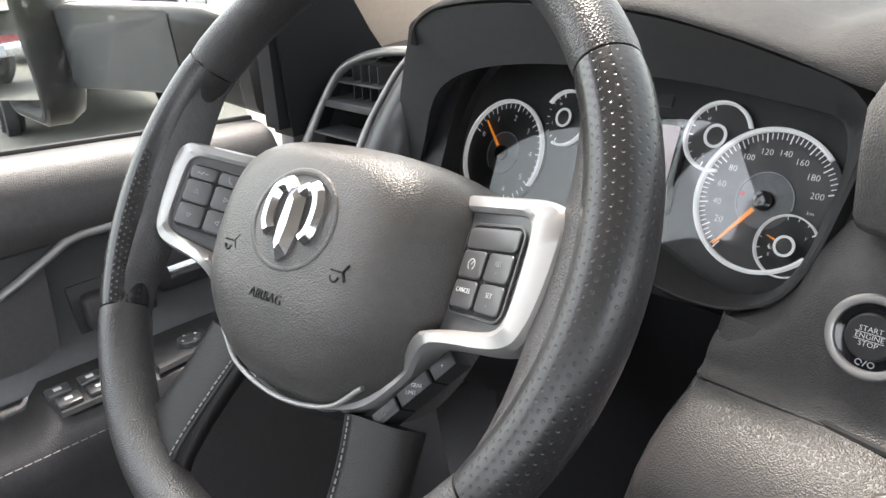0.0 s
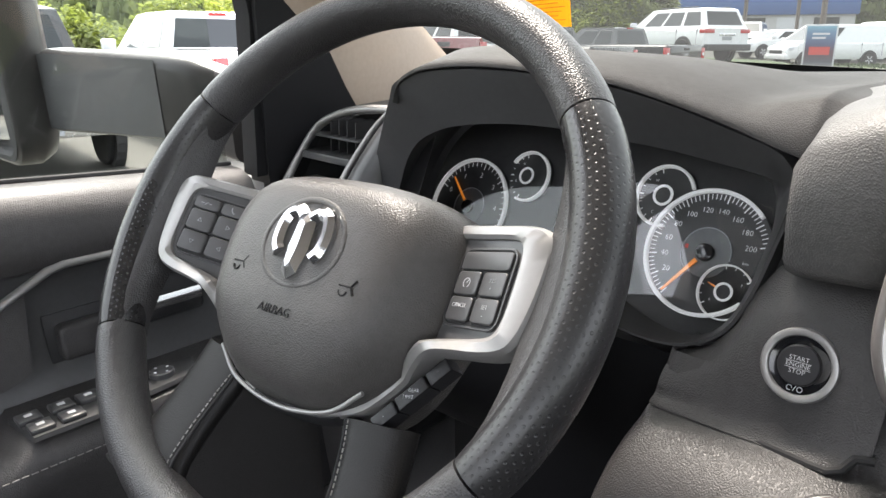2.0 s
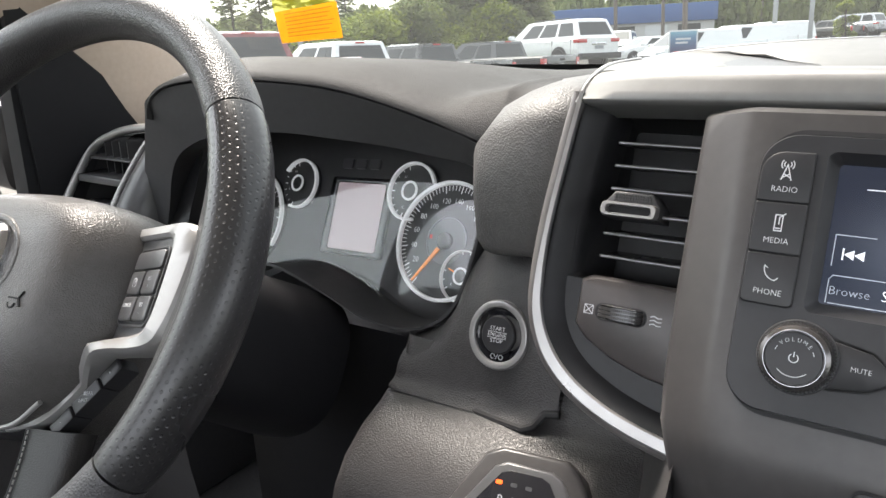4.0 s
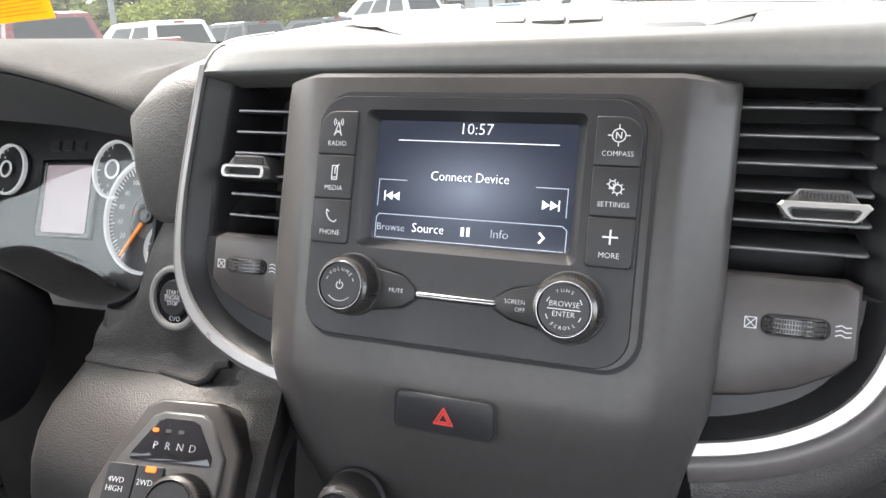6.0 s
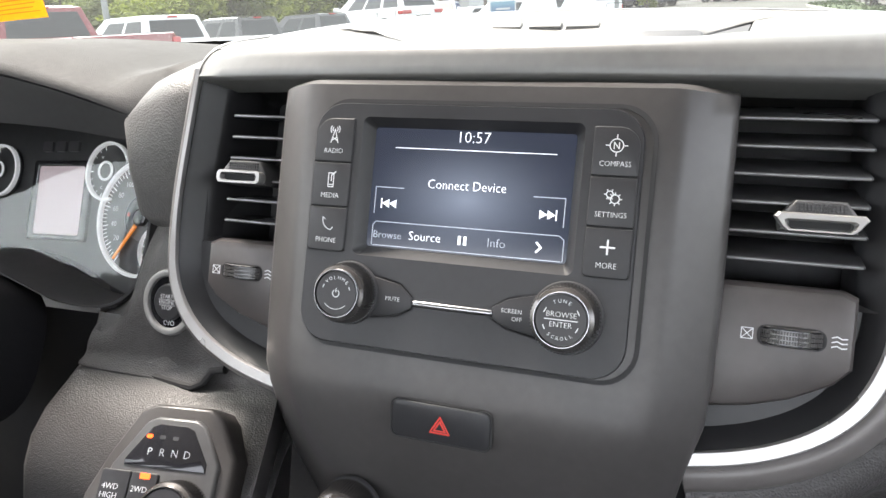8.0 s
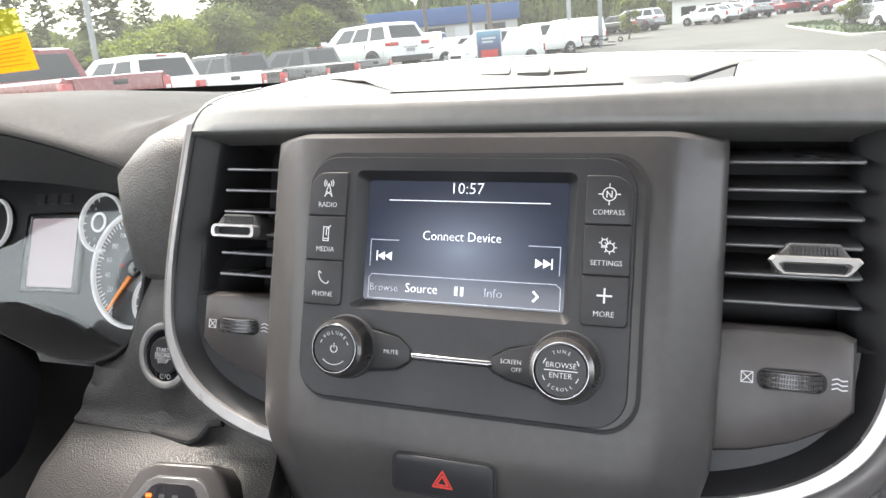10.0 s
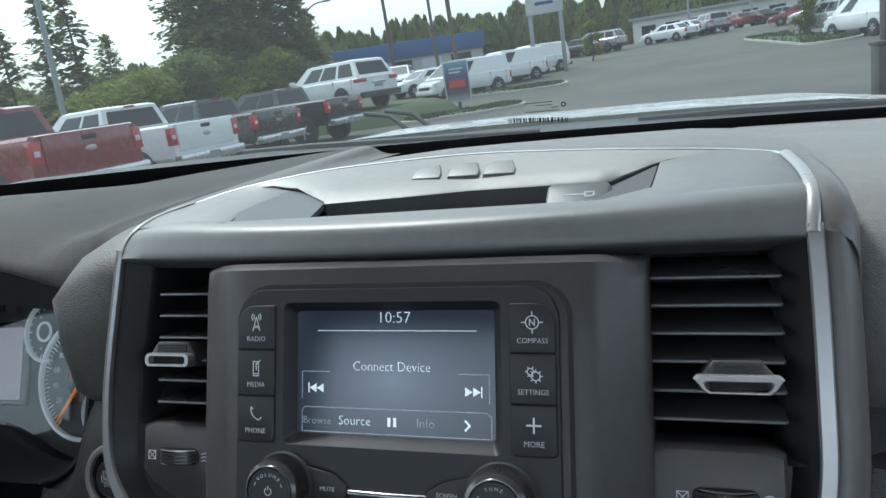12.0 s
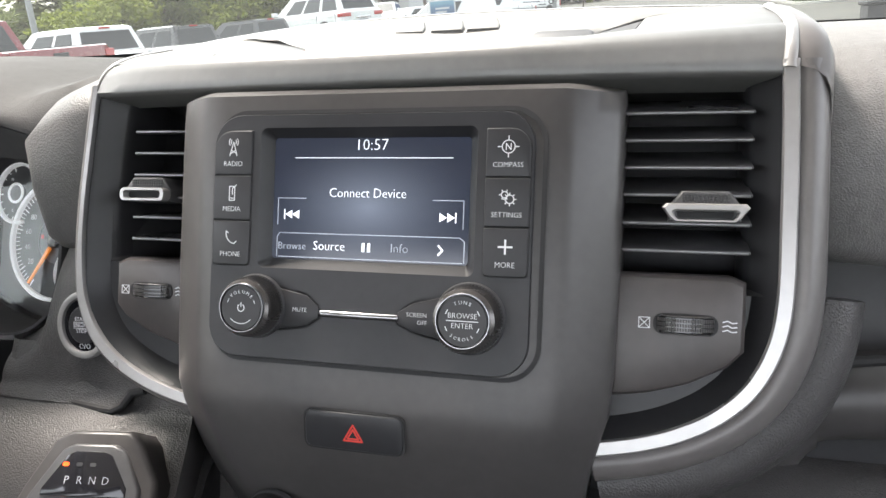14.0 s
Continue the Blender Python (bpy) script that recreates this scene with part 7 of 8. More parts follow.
def vehicle(kind, name, label, m, paint, group="", scale=1.0):
    """A parked vehicle; its front points along local x. kind sets the proportions."""
    ob = thing(name, label, {"pickup": "pickup truck", "suv": "car", "van": "van", "car": "car"}[kind], m @ Matrix.Scale(scale, 4), group)
    P_ = {"pickup": dict(L=5.9, W=1.0, r=0.41, wx=(-1.85, 1.85), z0=0.55, belt=1.34, hood=1.22, roof=1.95, cab=(-0.85, 1.55, -0.70, 0.75), rail=1.38),
          "suv": dict(L=5.0, W=0.98, r=0.38, wx=(-1.5, 1.5), z0=0.42, belt=1.12, hood=1.08, roof=1.76, cab=(-2.42, 1.35, -2.1, 0.45), rail=1.12),
          "van": dict(L=4.8, W=0.92, r=0.33, wx=(-1.5, 1.52), z0=0.36, belt=1.08, hood=1.04, roof=1.84, cab=(-2.38, 1.75, -2.32, 0.70), rail=1.08),
          "car": dict(L=4.6, W=0.9, r=0.32, wx=(-1.35, 1.4), z0=0.32, belt=0.95, hood=0.92, roof=1.46, cab=(-1.75, 1.2, -1.15, 0.35), rail=1.0)}[kind]
    L, W, r = P_["L"] / 2, P_["W"], P_["r"]
    zr, zh, z0, belt = P_["rail"], P_["hood"], P_["z0"], P_["belt"]

    def section(x, w, zb, zt):
        return [(x, -w * 0.93, zb), (x, -w, zb + 0.12), (x, -w, zb + (zt - zb) * 0.62), (x, -w * 0.97, zt - 0.05), (x, -w * 0.92, zt), (x, w * 0.92, zt), (x, w * 0.97, zt - 0.05), (x, w, zb + (zt - zb) * 0.62), (x, w, zb + 0.12), (x, w * 0.93, zb)]

    c0, c1, t0, t1 = P_["cab"]
    secs = [section(-L, W * 0.95, z0 + 0.1, zr - 0.02), section(-L + 0.06, W, z0, zr), section(c0, W, z0, zr if kind == "pickup" else belt), section(c1, W, z0, belt), section(c1 + 0.15, W, z0, zh + 0.02), section(L - 0.5, W * 0.97, z0, zh - 0.06), section(L - 0.12, W * 0.92, z0 + 0.02, zh - 0.16), section(L, W * 0.8, z0 + 0.08, zh - 0.3)]
    body = part("body", loft(secs, cap0=True, cap1=True), paint, ob, smooth=30)
    for x in P_["wx"]:
        for s in (-1, 1):
            part("wheel_arch", moved(lathe([(r * 1.24, -0.12), (r * 1.24, 0.0), (r * 1.16, 0.012), (0.02, 0.012)], 28), pose(x, s * (W - 0.004), r * 1.04, -90 * s)), DARK, ob, "black wheel arch", smooth=0)
            road_wheel(ob, x, s * (W - 0.08), r, 0.24)
    zt = P_["roof"]
    wb, wt = W * 0.94, W * 0.76
    lower = [(c0, -wb, belt - 0.02), (c1, -wb, belt - 0.02), (c1, wb, belt - 0.02), (c0, wb, belt - 0.02)]
    upper_ = [(t0, -wt, zt - 0.04), (t1, -wt, zt - 0.04), (t1, wt, zt - 0.04), (t0, wt, zt - 0.04)]
    roofl = [(t0 + 0.12, -wt * 0.85, zt), (t1 - 0.15, -wt * 0.85, zt), (t1 - 0.15, wt * 0.85, zt), (t0 + 0.12, wt * 0.85, zt)]
    cab = part("cab", loft([lower, upper_, roofl], cap1=True), paint, ob, smooth=20)
    faces = {"right": (lower[0], lower[1], upper_[1], upper_[0]), "front": (lower[1], lower[2], upper_[2], upper_[1]), "left": (lower[2], lower[3], upper_[3], upper_[2]), "rear": (lower[3], lower[0], upper_[0], upper_[3])}
    spans = {"pickup": ((0.07, 0.38), (0.43, 0.80)), "suv": ((0.05, 0.28), (0.32, 0.57), (0.60, 0.85)), "van": ((0.64, 0.84),), "car": ((0.14, 0.45), (0.49, 0.82))}[kind]
    for sd in ("left", "right"):
        for u0, u1 in spans:
            a, b = (u0, u1) if sd == "right" else (1 - u1, 1 - u0)
            part("window", quad_on(faces[sd], a, b, 0.14, 0.86, 0.006), AUTO_GLASS, cab, smooth=0)
    part("windscreen", quad_on(faces["front"], 0.06, 0.94, 0.10, 0.92, 0.006), AUTO_GLASS, cab, smooth=0)
    part("rear_window", quad_on(faces["rear"], 0.08, 0.92, 0.16 if kind != "van" else 0.3, 0.88, 0.006), AUTO_GLASS, cab, smooth=0)
    for s in (-1, 1):
        if kind == "pickup":
            part("tail_lamp", box(-L - 0.02, -L + 0.12, min(s * (W - 0.17), s * (W + 0.004)), max(s * (W - 0.17), s * (W + 0.004)), 0.93, 1.30, 0.015), LAMP_RED, ob, "red tail lamp with a clear middle")
            part("reverse_lamp", box(-L - 0.026, -L + 0.02, min(s * (W - 0.13), s * (W - 0.03)), max(s * (W - 0.13), s * (W - 0.03)), 1.06, 1.15, 0.008), LAMP_CLEAR, ob, "clear reversing lamp")
        elif kind == "suv":
            part("tail_lamp", box(-L - 0.015, -L + 0.25, min(s * (W - 0.42), s * (W + 0.004)), max(s * (W - 0.42), s * (W + 0.004)), 0.94, 1.07, 0.015), LAMP_RED, ob, "red tail lamp")
        else:
            part("tail_lamp", box(-L - 0.015, -L + 0.1, min(s * (W - 0.16), s * (W + 0.004)), max(s * (W - 0.16), s * (W + 0.004)), 0.62, 0.95, 0.015), LAMP_RED, ob, "red tail lamp")
        part("headlamp", box(L - 0.34, L - 0.08, min(s * W * 0.62, s * W * 0.94), max(s * W * 0.62, s * W * 0.94), zh - 0.32, zh - 0.17, 0.02), LAMP_CLEAR, ob, "clear headlamp")
        part("door_mirror", box(c1 - 0.35, c1 - 0.2, min(s * W, s * (W + 0.22)), max(s * W, s * (W + 0.22)), belt + 0.02, belt + 0.2, 0.03), DARK if paint is not PAINT_WHITE else PAINT_WHITE, ob)
        for xh in (c0 + 0.45, c0 + 1.45):
            part("handle", box(xh, xh + 0.2, min(s * W, s * (W + 0.03)), max(s * W, s * (W + 0.03)), belt - 0.14, belt - 0.1, 0.008), paint, ob)
            part("door_gap", box(xh - 0.16, xh - 0.15, min(s * W * 0.97, s * (W + 0.002)), max(s * W * 0.97, s * (W + 0.002)), z0 + 0.16, belt - 0.03), GAP, ob, smooth=0)
    part("grille", box(L - 0.1, L + 0.012, -W * 0.55, W * 0.55, z0 + 0.22, zh - 0.3, 0.02), DARK, ob, "dark grille")
    part("front_bumper", box(L - 0.25, L + 0.06, -W * 0.9, W * 0.9, z0 - 0.02, z0 + 0.2, 0.05), BUMPER if kind == "pickup" else paint, ob)
    part("rear_bumper", box(-L - 0.16, -L + 0.15, -W * 0.96, W * 0.96, z0 - 0.04, z0 + 0.17, 0.03), BUMPER if kind == "pickup" else DARK, ob, "chrome rear bumper" if kind == "pickup" else "")
    if kind == "pickup":
        part("tailgate", box(-L - 0.03, -L + 0.05, -W + 0.19, W - 0.19, 0.80, 1.37, 0.02), paint, ob)
        part("tailgate_handle", box(-L - 0.05, -L - 0.02, -0.13, 0.13, 1.22, 1.30, 0.008), DARK, ob, "dark tailgate handle")
        part("badge", moved(lathe([(0.11, 0), (0.1, 0.012), (0.005, 0.014)], 24), pose(-L - 0.03, 0, 1.08, 0, -90) @ Matrix.Diagonal((0.45, 1, 1, 1))), BUMPER, ob, "plain oval badge")
        part("plate", box(-L - 0.168, -L - 0.158, -0.16, 0.16, z0 - 0.01, z0 + 0.14), GREY_PRINT, ob, smooth=0)
        part("bed_cover", box(-L + 0.1, c0 - 0.05, -W * 0.88, W * 0.88, zr - 0.03, zr + 0.012), DARK, ob, "black bed cover", smooth=0)
        part("brake_lamp", box(t0 - 0.03, t0 + 0.02, -0.14, 0.14, zt - 0.06, zt - 0.02), LAMP_RED, cab, "high red brake lamp", smooth=0)
    elif kind in ("suv", "van"):
        part("tailgate_trim", box(-L - 0.02, -L + 0.03, -0.35, 0.35, 0.86, 0.94, 0.01), BUMPER, ob)
        part("plate", box(-L - 0.02, -L + 0.01, -0.2, 0.2, 0.72, 0.84), GREY_PRINT, ob, smooth=0)
    if kind == "suv":
        for s in (-1, 1):
            part("roof_rail", tube([(t0 + 0.3, s * wt * 0.9, zt + 0.03), (t1 - 0.3, s * wt * 0.9, zt + 0.03)], 0.018, 8), DARK, cab)
    return ob


def park(kind, name, label, bearing, dist, heading, paint, group="", lift=0.0, scale=1.0):
    """Parks a vehicle; heading: degrees to the left of straight ahead."""
    x, y = polar(bearing, dist)
    return vehicle(kind, name, label, pose(x, y, ground_z(x, y) + lift, 0, 0, 90 + heading), paint, group, scale)


ROW = "pickups parked in a row"


def park_at(kind, name, label, x, y, heading, paint, group="", lift=0.0, scale=1.0):
    return vehicle(kind, name, label, pose(x, y, ground_z(x, y) + lift, 0, 0, 90 + heading), paint, group, scale)


park_at("pickup", "pickup_truck", "dark red pickup truck parked tail towards the lane", -13.05, 9.85, 82, PAINT_RED, ROW, 0.0, 1.08)
park_at("pickup", "pickup_truck", "white pickup truck with a chrome bumper", -13.7, 13.95, 82, PAINT_WHITE, ROW, 0.0, 1.04)
park_at("pickup", "pickup_truck", "dark grey pickup truck beside the white one", -14.15, 17.9, 82, PAINT_GREY, ROW)
park_at("pickup", "pickup_truck", "black pickup truck at the end of the row", -14.1, 22.0, 82, PAINT_BLACK, ROW)
park_at("pickup", "pickup_truck", "white pickup truck with a black bed cover", -11.6, 5.5, 84, PAINT_WHITE, ROW)
park_at("pickup", "pickup_truck", "black pickup truck near the driver's window", -11.5, 2.35, 84, PAINT_BLACK, ROW)
bx, by = polar(28.0, 31.0)
bank = loft([[(bx + k * 4.4 * math.cos(a), by + k * 2.8 * math.sin(a), ground_z(bx + k * 4.4 * math.cos(a), by + k * 2.8 * math.sin(a)) + z) for a in [2 * math.pi * i / 32 for i in range(32)]] for k, z in ((1.25, -0.1), (1.12, 0.42), (1.0, 0.6))], cap1=True)
solid("grass_bank", bank, GRASS, "low grass bank under the parked SUV", "grass bank", kind="structure", smooth=60)
park_at("suv", "suv", "white SUV parked beyond the pickups", bx, by, 68, PAINT_WHITE, "", 0.6, 1.1)
park_at("suv", "suv", "white SUV facing the lane beyond the grass", -19.6, 46.5, -165, PAINT_WHITE)
park_at("car", "hatchback", "white hatchback parked by the vans", -15.6, 41.0, 142, PAINT_WHITE)
VANS = "row of white vans"
for x_, y_ in ((-11.5, 35.6), (-10.7, 41.2), (-10.2, 46.4)):
    park_at("van", "van", "white panel van parked in a row", x_, y_, 142, PAINT_WHITE, VANS)
FAR = "far parked cars"
for b_, d_, h_, p_, k_, l_ in ((2.4, 67.5, 60, PAINT_WHITE, "car", "white car far across the lot"), (1.4, 71, 60, PAINT_WHITE, "car", "white car far across the lot"), (-0.5, 72, 20, PAINT_SILVER, "suv", "silver SUV far across the lot"), (0.4, 76, 20, PAINT_RED, "car", "red car far across the lot"), (-2.3, 80, 30, PAINT_RED, "car", "red car far across the lot"), (-3.6, 80, 30, PAINT_BLACK, "car", "black car far across the lot"), (-4.9, 82, 90, PAINT_SILVER, "car", "grey car far across the lot"), (-6.4, 66, 80, PAINT_RED, "car", "red car by the kerbed island"), (-8.7, 45, 25, PAINT_SILVER, "suv", "silver SUV beside the island"), (-8.2, 57, 60, PAINT_SILVER, "suv", "silver SUV far across the lot"), (-10.6, 41, 25, PAINT_WHITE, "van", "white van beside the island"), (8.9, 64, 70, PAINT_BLACK, "car", "dark car beyond the sign"), (7.6, 66, 70, PAINT_SILVER, "suv", "silver SUV beyond the sign")):
    park(k_, {"suv": "suv", "car": "hatchback", "van": "van"}[k_], l_, b_, d_, h_, p_, FAR)
for x_, y_, p_, l_ in ((-9.5, -9.0, PAINT_RED, "red pickup truck behind the cab"), (-10.0, -13.0, PAINT_WHITE, "white pickup truck behind the cab"), (-10.5, -17.0, PAINT_SILVER, "silver pickup truck behind the cab"), (-11.0, -21.0, PAINT_RED, "red pickup truck far behind the cab")):
    park_at("pickup", "pickup_truck", l_, x_ - 3, y_, 95, p_, ROW)

# ---- signs, poles and buildings ----
STEEL = material("galvanised steel", (0.33, 0.34, 0.35), 0.5, metal=0.5, blotch=0.12)
WOOD_POLE = material("weathered timber pole", (0.12, 0.10, 0.085), 0.9, blotch=0.2, fine=30, grain_depth=0.5)
BLUE = material("blue painted metal", (0.03, 0.09, 0.25), 0.5, blotch=0.08)
x_, y_ = polar(18.4, 30.0)
board = thing("sign_board", "tall poster board with a dark blue and red picture", "sign", pose(x_, y_, ground_z(x_, y_), 0, 0, 18) @ Matrix.Scale(1.4, 4))
part("post", box(-0.05, 0.05, -0.03, 0.03, 0, 0.3), DARK, board)
part("foot", box(-0.25, 0.25, -0.15, 0.15, 0, 0.05, 0.01), DARK, board)
part("panel", box(-0.38, 0.38, -0.03, 0.03, 0.22, 1.42, 0.01), WHITE_PRINT, board, "white frame")
POSTER = bpy.data.materials.new("printed poster")
POSTER.use_nodes = True
pn, pl_ = POSTER.node_tree.nodes, POSTER.node_tree.links
pg, pc = pn.new("ShaderNodeSeparateXYZ"), pn.new("ShaderNodeValToRGB")
pt, pz = pn.new("ShaderNodeTexCoord"), pn.new("ShaderNodeMapRange")
pz.inputs["From Min"].default_value, pz.inputs["From Max"].default_value = 0.25, 1.4
for pos, c in ((0.2, (0.06, 0.06, 0.08, 1)), (0.42, (0.06, 0.015, 0.03, 1)), (0.6, (0.05, 0.07, 0.16, 1)), (0.85, (0.10, 0.20, 0.33, 1))):
    e_ = pc.color_ramp.elements.new(pos)
    e_.color = c
pc.color_ramp.elements[0].color, pc.color_ramp.elements[-1].color = (0.35, 0.36, 0.37, 1), (0.2, 0.4, 0.5, 1)
pl_.new(pt.outputs["Object"], pg.inputs[0])
pl_.new(pg.outputs["Z"], pz.inputs["Value"])
pl_.new(pz.outputs[0], pc.inputs["Fac"])
pl_.new(pc.outputs["Color"], pn["Principled BSDF"].inputs["Base Color"])
for s in (-1, 1):
    part("poster", box(-0.34, 0.34, min(s * 0.031, s * 0.034), max(s * 0.031, s * 0.034), 0.26, 1.38), POSTER, board, "dark blue poster", smooth=0)
    part("poster_car", box(-0.24, 0.24, min(s * 0.033, s * 0.036), max(s * 0.033, s * 0.036), 0.66, 0.86, 0.001), RED, board, "red shape on the poster", smooth=0)
    for k_ in range(2):
        part("print_bar", box(-0.2, 0.2 - 0.08 * k_, min(s * 0.033, s * 0.036), max(s * 0.033, s * 0.036), 1.16 - 0.1 * k_, 1.21 - 0.1 * k_), WHITE_PRINT, board, smooth=0)

x_, y_ = polar(11.1, 46.0)
big = thing("dealer_sign", "tall white sign with a plain winged mark on two legs", "sign", pose(x_, y_, ground_z(x_, y_), 0, 0, 8))
for s in (-1, 1):
    part("leg", box(s * 0.92 - 0.12, s * 0.92 + 0.12, -0.12, 0.12, 0, 4.0, 0.01), STEEL, big)
part("panel", box(-1.12, 1.12, -0.18, 0.18, 3.6, 6.8, 0.03), WHITE_PRINT, big, "white sign panel")
part("mark", moved(loft([[(0.62 * k * math.cos(a), 0.5 * k * math.sin(a), z) for a in [2 * math.pi * i / 40 for i in range(40)]] for k, z in ((1, 0), (1, 0.03), (0.84, 0.03), (0.84, 0))]), pose(0, -0.18, 5.25, 90)), STEEL, big, "plain grey oval")
part("mark_bar", moved(strokes([[(-0.5, 0.12), (-0.2, 0.16), (0, -0.1), (0.2, 0.16), (0.5, 0.12)]], 0.09, 0, 0.03), pose(0, -0.18, 5.25, 90)), STEEL, big, smooth=0)
part("word_bar", box(-0.55, 0.55, -0.2, -0.17, 4.12, 4.3), BLUE, big, "plain blue bar", smooth=0)


def street_lamp(bearing, dist, h, arm, lean=0.0):
    x, y = polar(bearing, dist)
    l_ = thing("street_lamp", "grey steel street lamp with a curved arm", "street lamp", pose(x, y, ground_z(x, y)), "street lamps")
    part("pole", tube([(0, 0, 0), (lean * 0.5, 0, h * 0.5), (lean, 0, h * 0.85)], [0.12, 0.1, 0.085], 10), STEEL, l_)
    part("arm", tube(smooth_path([(lean, 0, h * 0.84), (lean + arm * 0.15, 0, h * 0.93), (lean + arm * 0.5, 0, h * 0.985), (lean + arm, 0, h)], 4), 0.07, 8), STEEL, l_)
    part("lantern", box(lean + arm - 0.15, lean + arm + 0.5, -0.14, 0.14, h - 0.1, h + 0.06, 0.04), STEEL, l_)


street_lamp(47.4, 30, 9.5, -1.6, 0.3)
street_lamp(29.2, 62, 7.4, 2.0)
street_lamp(33.8, 50, 5.4, -0.8)
street_lamp(0.9, 80, 12, 1.5)
street_lamp(-3.3, 85, 11, 1.5)
street_lamp(-10.5, 62, 12, 1.2)


def utility_pole(bearing, dist, h, cross=True):
    x, y = polar(bearing, dist)
    u = thing("utility_pole", "weathered timber utility pole", "utility pole", pose(x, y, ground_z(x, y), 0, -1.2, 12), "utility poles")
    part("pole", tube([(0, 0, 0), (0, 0, h)], [0.16, 0.11], 10), WOOD_POLE, u)
    if cross:
        part("cross_arm", box(-1.1, 1.1, -0.06, 0.06, h - 0.9, h - 0.75), WOOD_POLE, u)
    return Vector((x, y, ground_z(x, y) + h - 0.75))


tops = [utility_pole(23.1, 60, 12.5), utility_pole(19.7, 66, 12), utility_pole(13.0, 95, 11), utility_pole(34, 58, 12.5)]
utility_pole(18.2, 44, 9.5, False)
wires = thing("overhead_wires", "black overhead wires between the poles", "wires")
for a, b in ((tops[3], tops[0]), (tops[0], tops[1]), (tops[1], tops[2])):
    for o in (-0.9, 0.0, 0.9):
        pts = [a.lerp(b, k / 10) + Vector((o, 0, -1.2 * 4 * (k / 10) * (1 - k / 10))) for k in range(11)]
        part("wire", tube(pts, 0.022, 5), GAP, wires)

x_, y_ = polar(23.0, 92)
shop = thing("industrial_building", "long low building with a blue roof band", "building", pose(x_, y_, ground_z(x_, y_) - 0.5, 0, 0, 20))
part("wall", box(-13, 11, 0, 9, 0, 3.4), material("pale grey wall", (0.45, 0.45, 0.44), 0.8, blotch=0.08), shop)
part("roof_band", box(-13.3, 11.3, -0.4, 9.4, 3.0, 5.0, 0.05), BLUE, shop, "blue metal roof band")
for k_ in range(6):
    part("bay_door", box(-11.5 + 3.7 * k_, -9.0 + 3.7 * k_, -0.06, 0.02, 0, 2.7), AUTO_GLASS if k_ % 2 else WHITE_PRINT, shop, smooth=0)
x_, y_ = polar(-1.5, 88)
shed = thing("low_building", "long low white building behind the cars", "building", pose(x_, y_, ground_z(x_, y_) - 0.3, 0, 0, -8))
part("wall", box(-10, 16, 0, 5, 0, 2.9), material("off-white wall", (0.62, 0.62, 0.6), 0.7, blotch=0.06), shed)
part("roof", box(-10.3, 16.3, -0.4, 5.4, 2.9, 3.2), STEEL, shed)
for k_ in range(9):
    part("window", box(-9 + 2.7 * k_, -7.4 + 2.7 * k_, -0.04, 0.02, 1.1, 2.2), AUTO_GLASS, shed, smooth=0)
ramp = thing("steel_ramp", "pair of dark steel loading ramps standing on the grass", "ramp")
x_, y_ = polar(24.6, 22.5)
z_ = ground_z(x_, y_)
for k_ in (0, 0.75):
    part("beam", tube([(x_ - 0.9 + k_, y_ + 0.6, z_ + 0.78), (x_ + 0.1 + k_, y_ + 0.35, z_ + 0.60), (x_ + 0.75 + k_, y_ + 0.1, z_ + 0.12)], 0.075, 8), DARK, ramp)

x_, y_ = 2.60, 11.4
pillar_post = thing("post", "square black post with a capped base beside the lane", "post", pose(x_, y_, ground_z(x_, y_)))
part("base", box(-0.26, 0.26, -0.26, 0.26, 0, 1.12, 0.02), DARK, pillar_post)
part("cap", box(-0.29, 0.29, -0.29, 0.29, 1.12, 1.18, 0.02), DARK, pillar_post)
part("shaft", box(-0.17, 0.17, -0.17, 0.17, 1.18, 2.0, 0.02), DARK, pillar_post)

# ---- trees ----
NEEDLE = material("dark conifer needles", (0.24, 0.265, 0.125), 0.9, blotch=0.35)
LEAF = material("fresh green leaves", (0.23, 0.27, 0.05), 0.8, blotch=0.35)
LEAF_DARK = material("deep green leaves", (0.16, 0.19, 0.07), 0.85, blotch=0.35)
BARK = material("brown bark", (0.09, 0.07, 0.055), 0.95, blotch=0.25, fine=40, grain_depth=0.6)

for leaf_ in (NEEDLE, LEAF, LEAF_DARK):
    n_, l_ = leaf_.node_tree.nodes, leaf_.node_tree.links
    thin_, both_ = n_.new("ShaderNodeBsdfTranslucent"), n_.new("ShaderNodeMixShader")
    both_.inputs[0].default_value = 0.45
    src_ = n_["Principled BSDF"].inputs["Base Color"].links[0].from_socket
    l_.new(src_, thin_.inputs[0])
    l_.new(n_["Principled BSDF"].outputs[0], both_.inputs[1])
    l_.new(thin_.outputs[0], both_.inputs[2])
    l_.new(both_.outputs[0], n_["Material Output"].inputs[0])


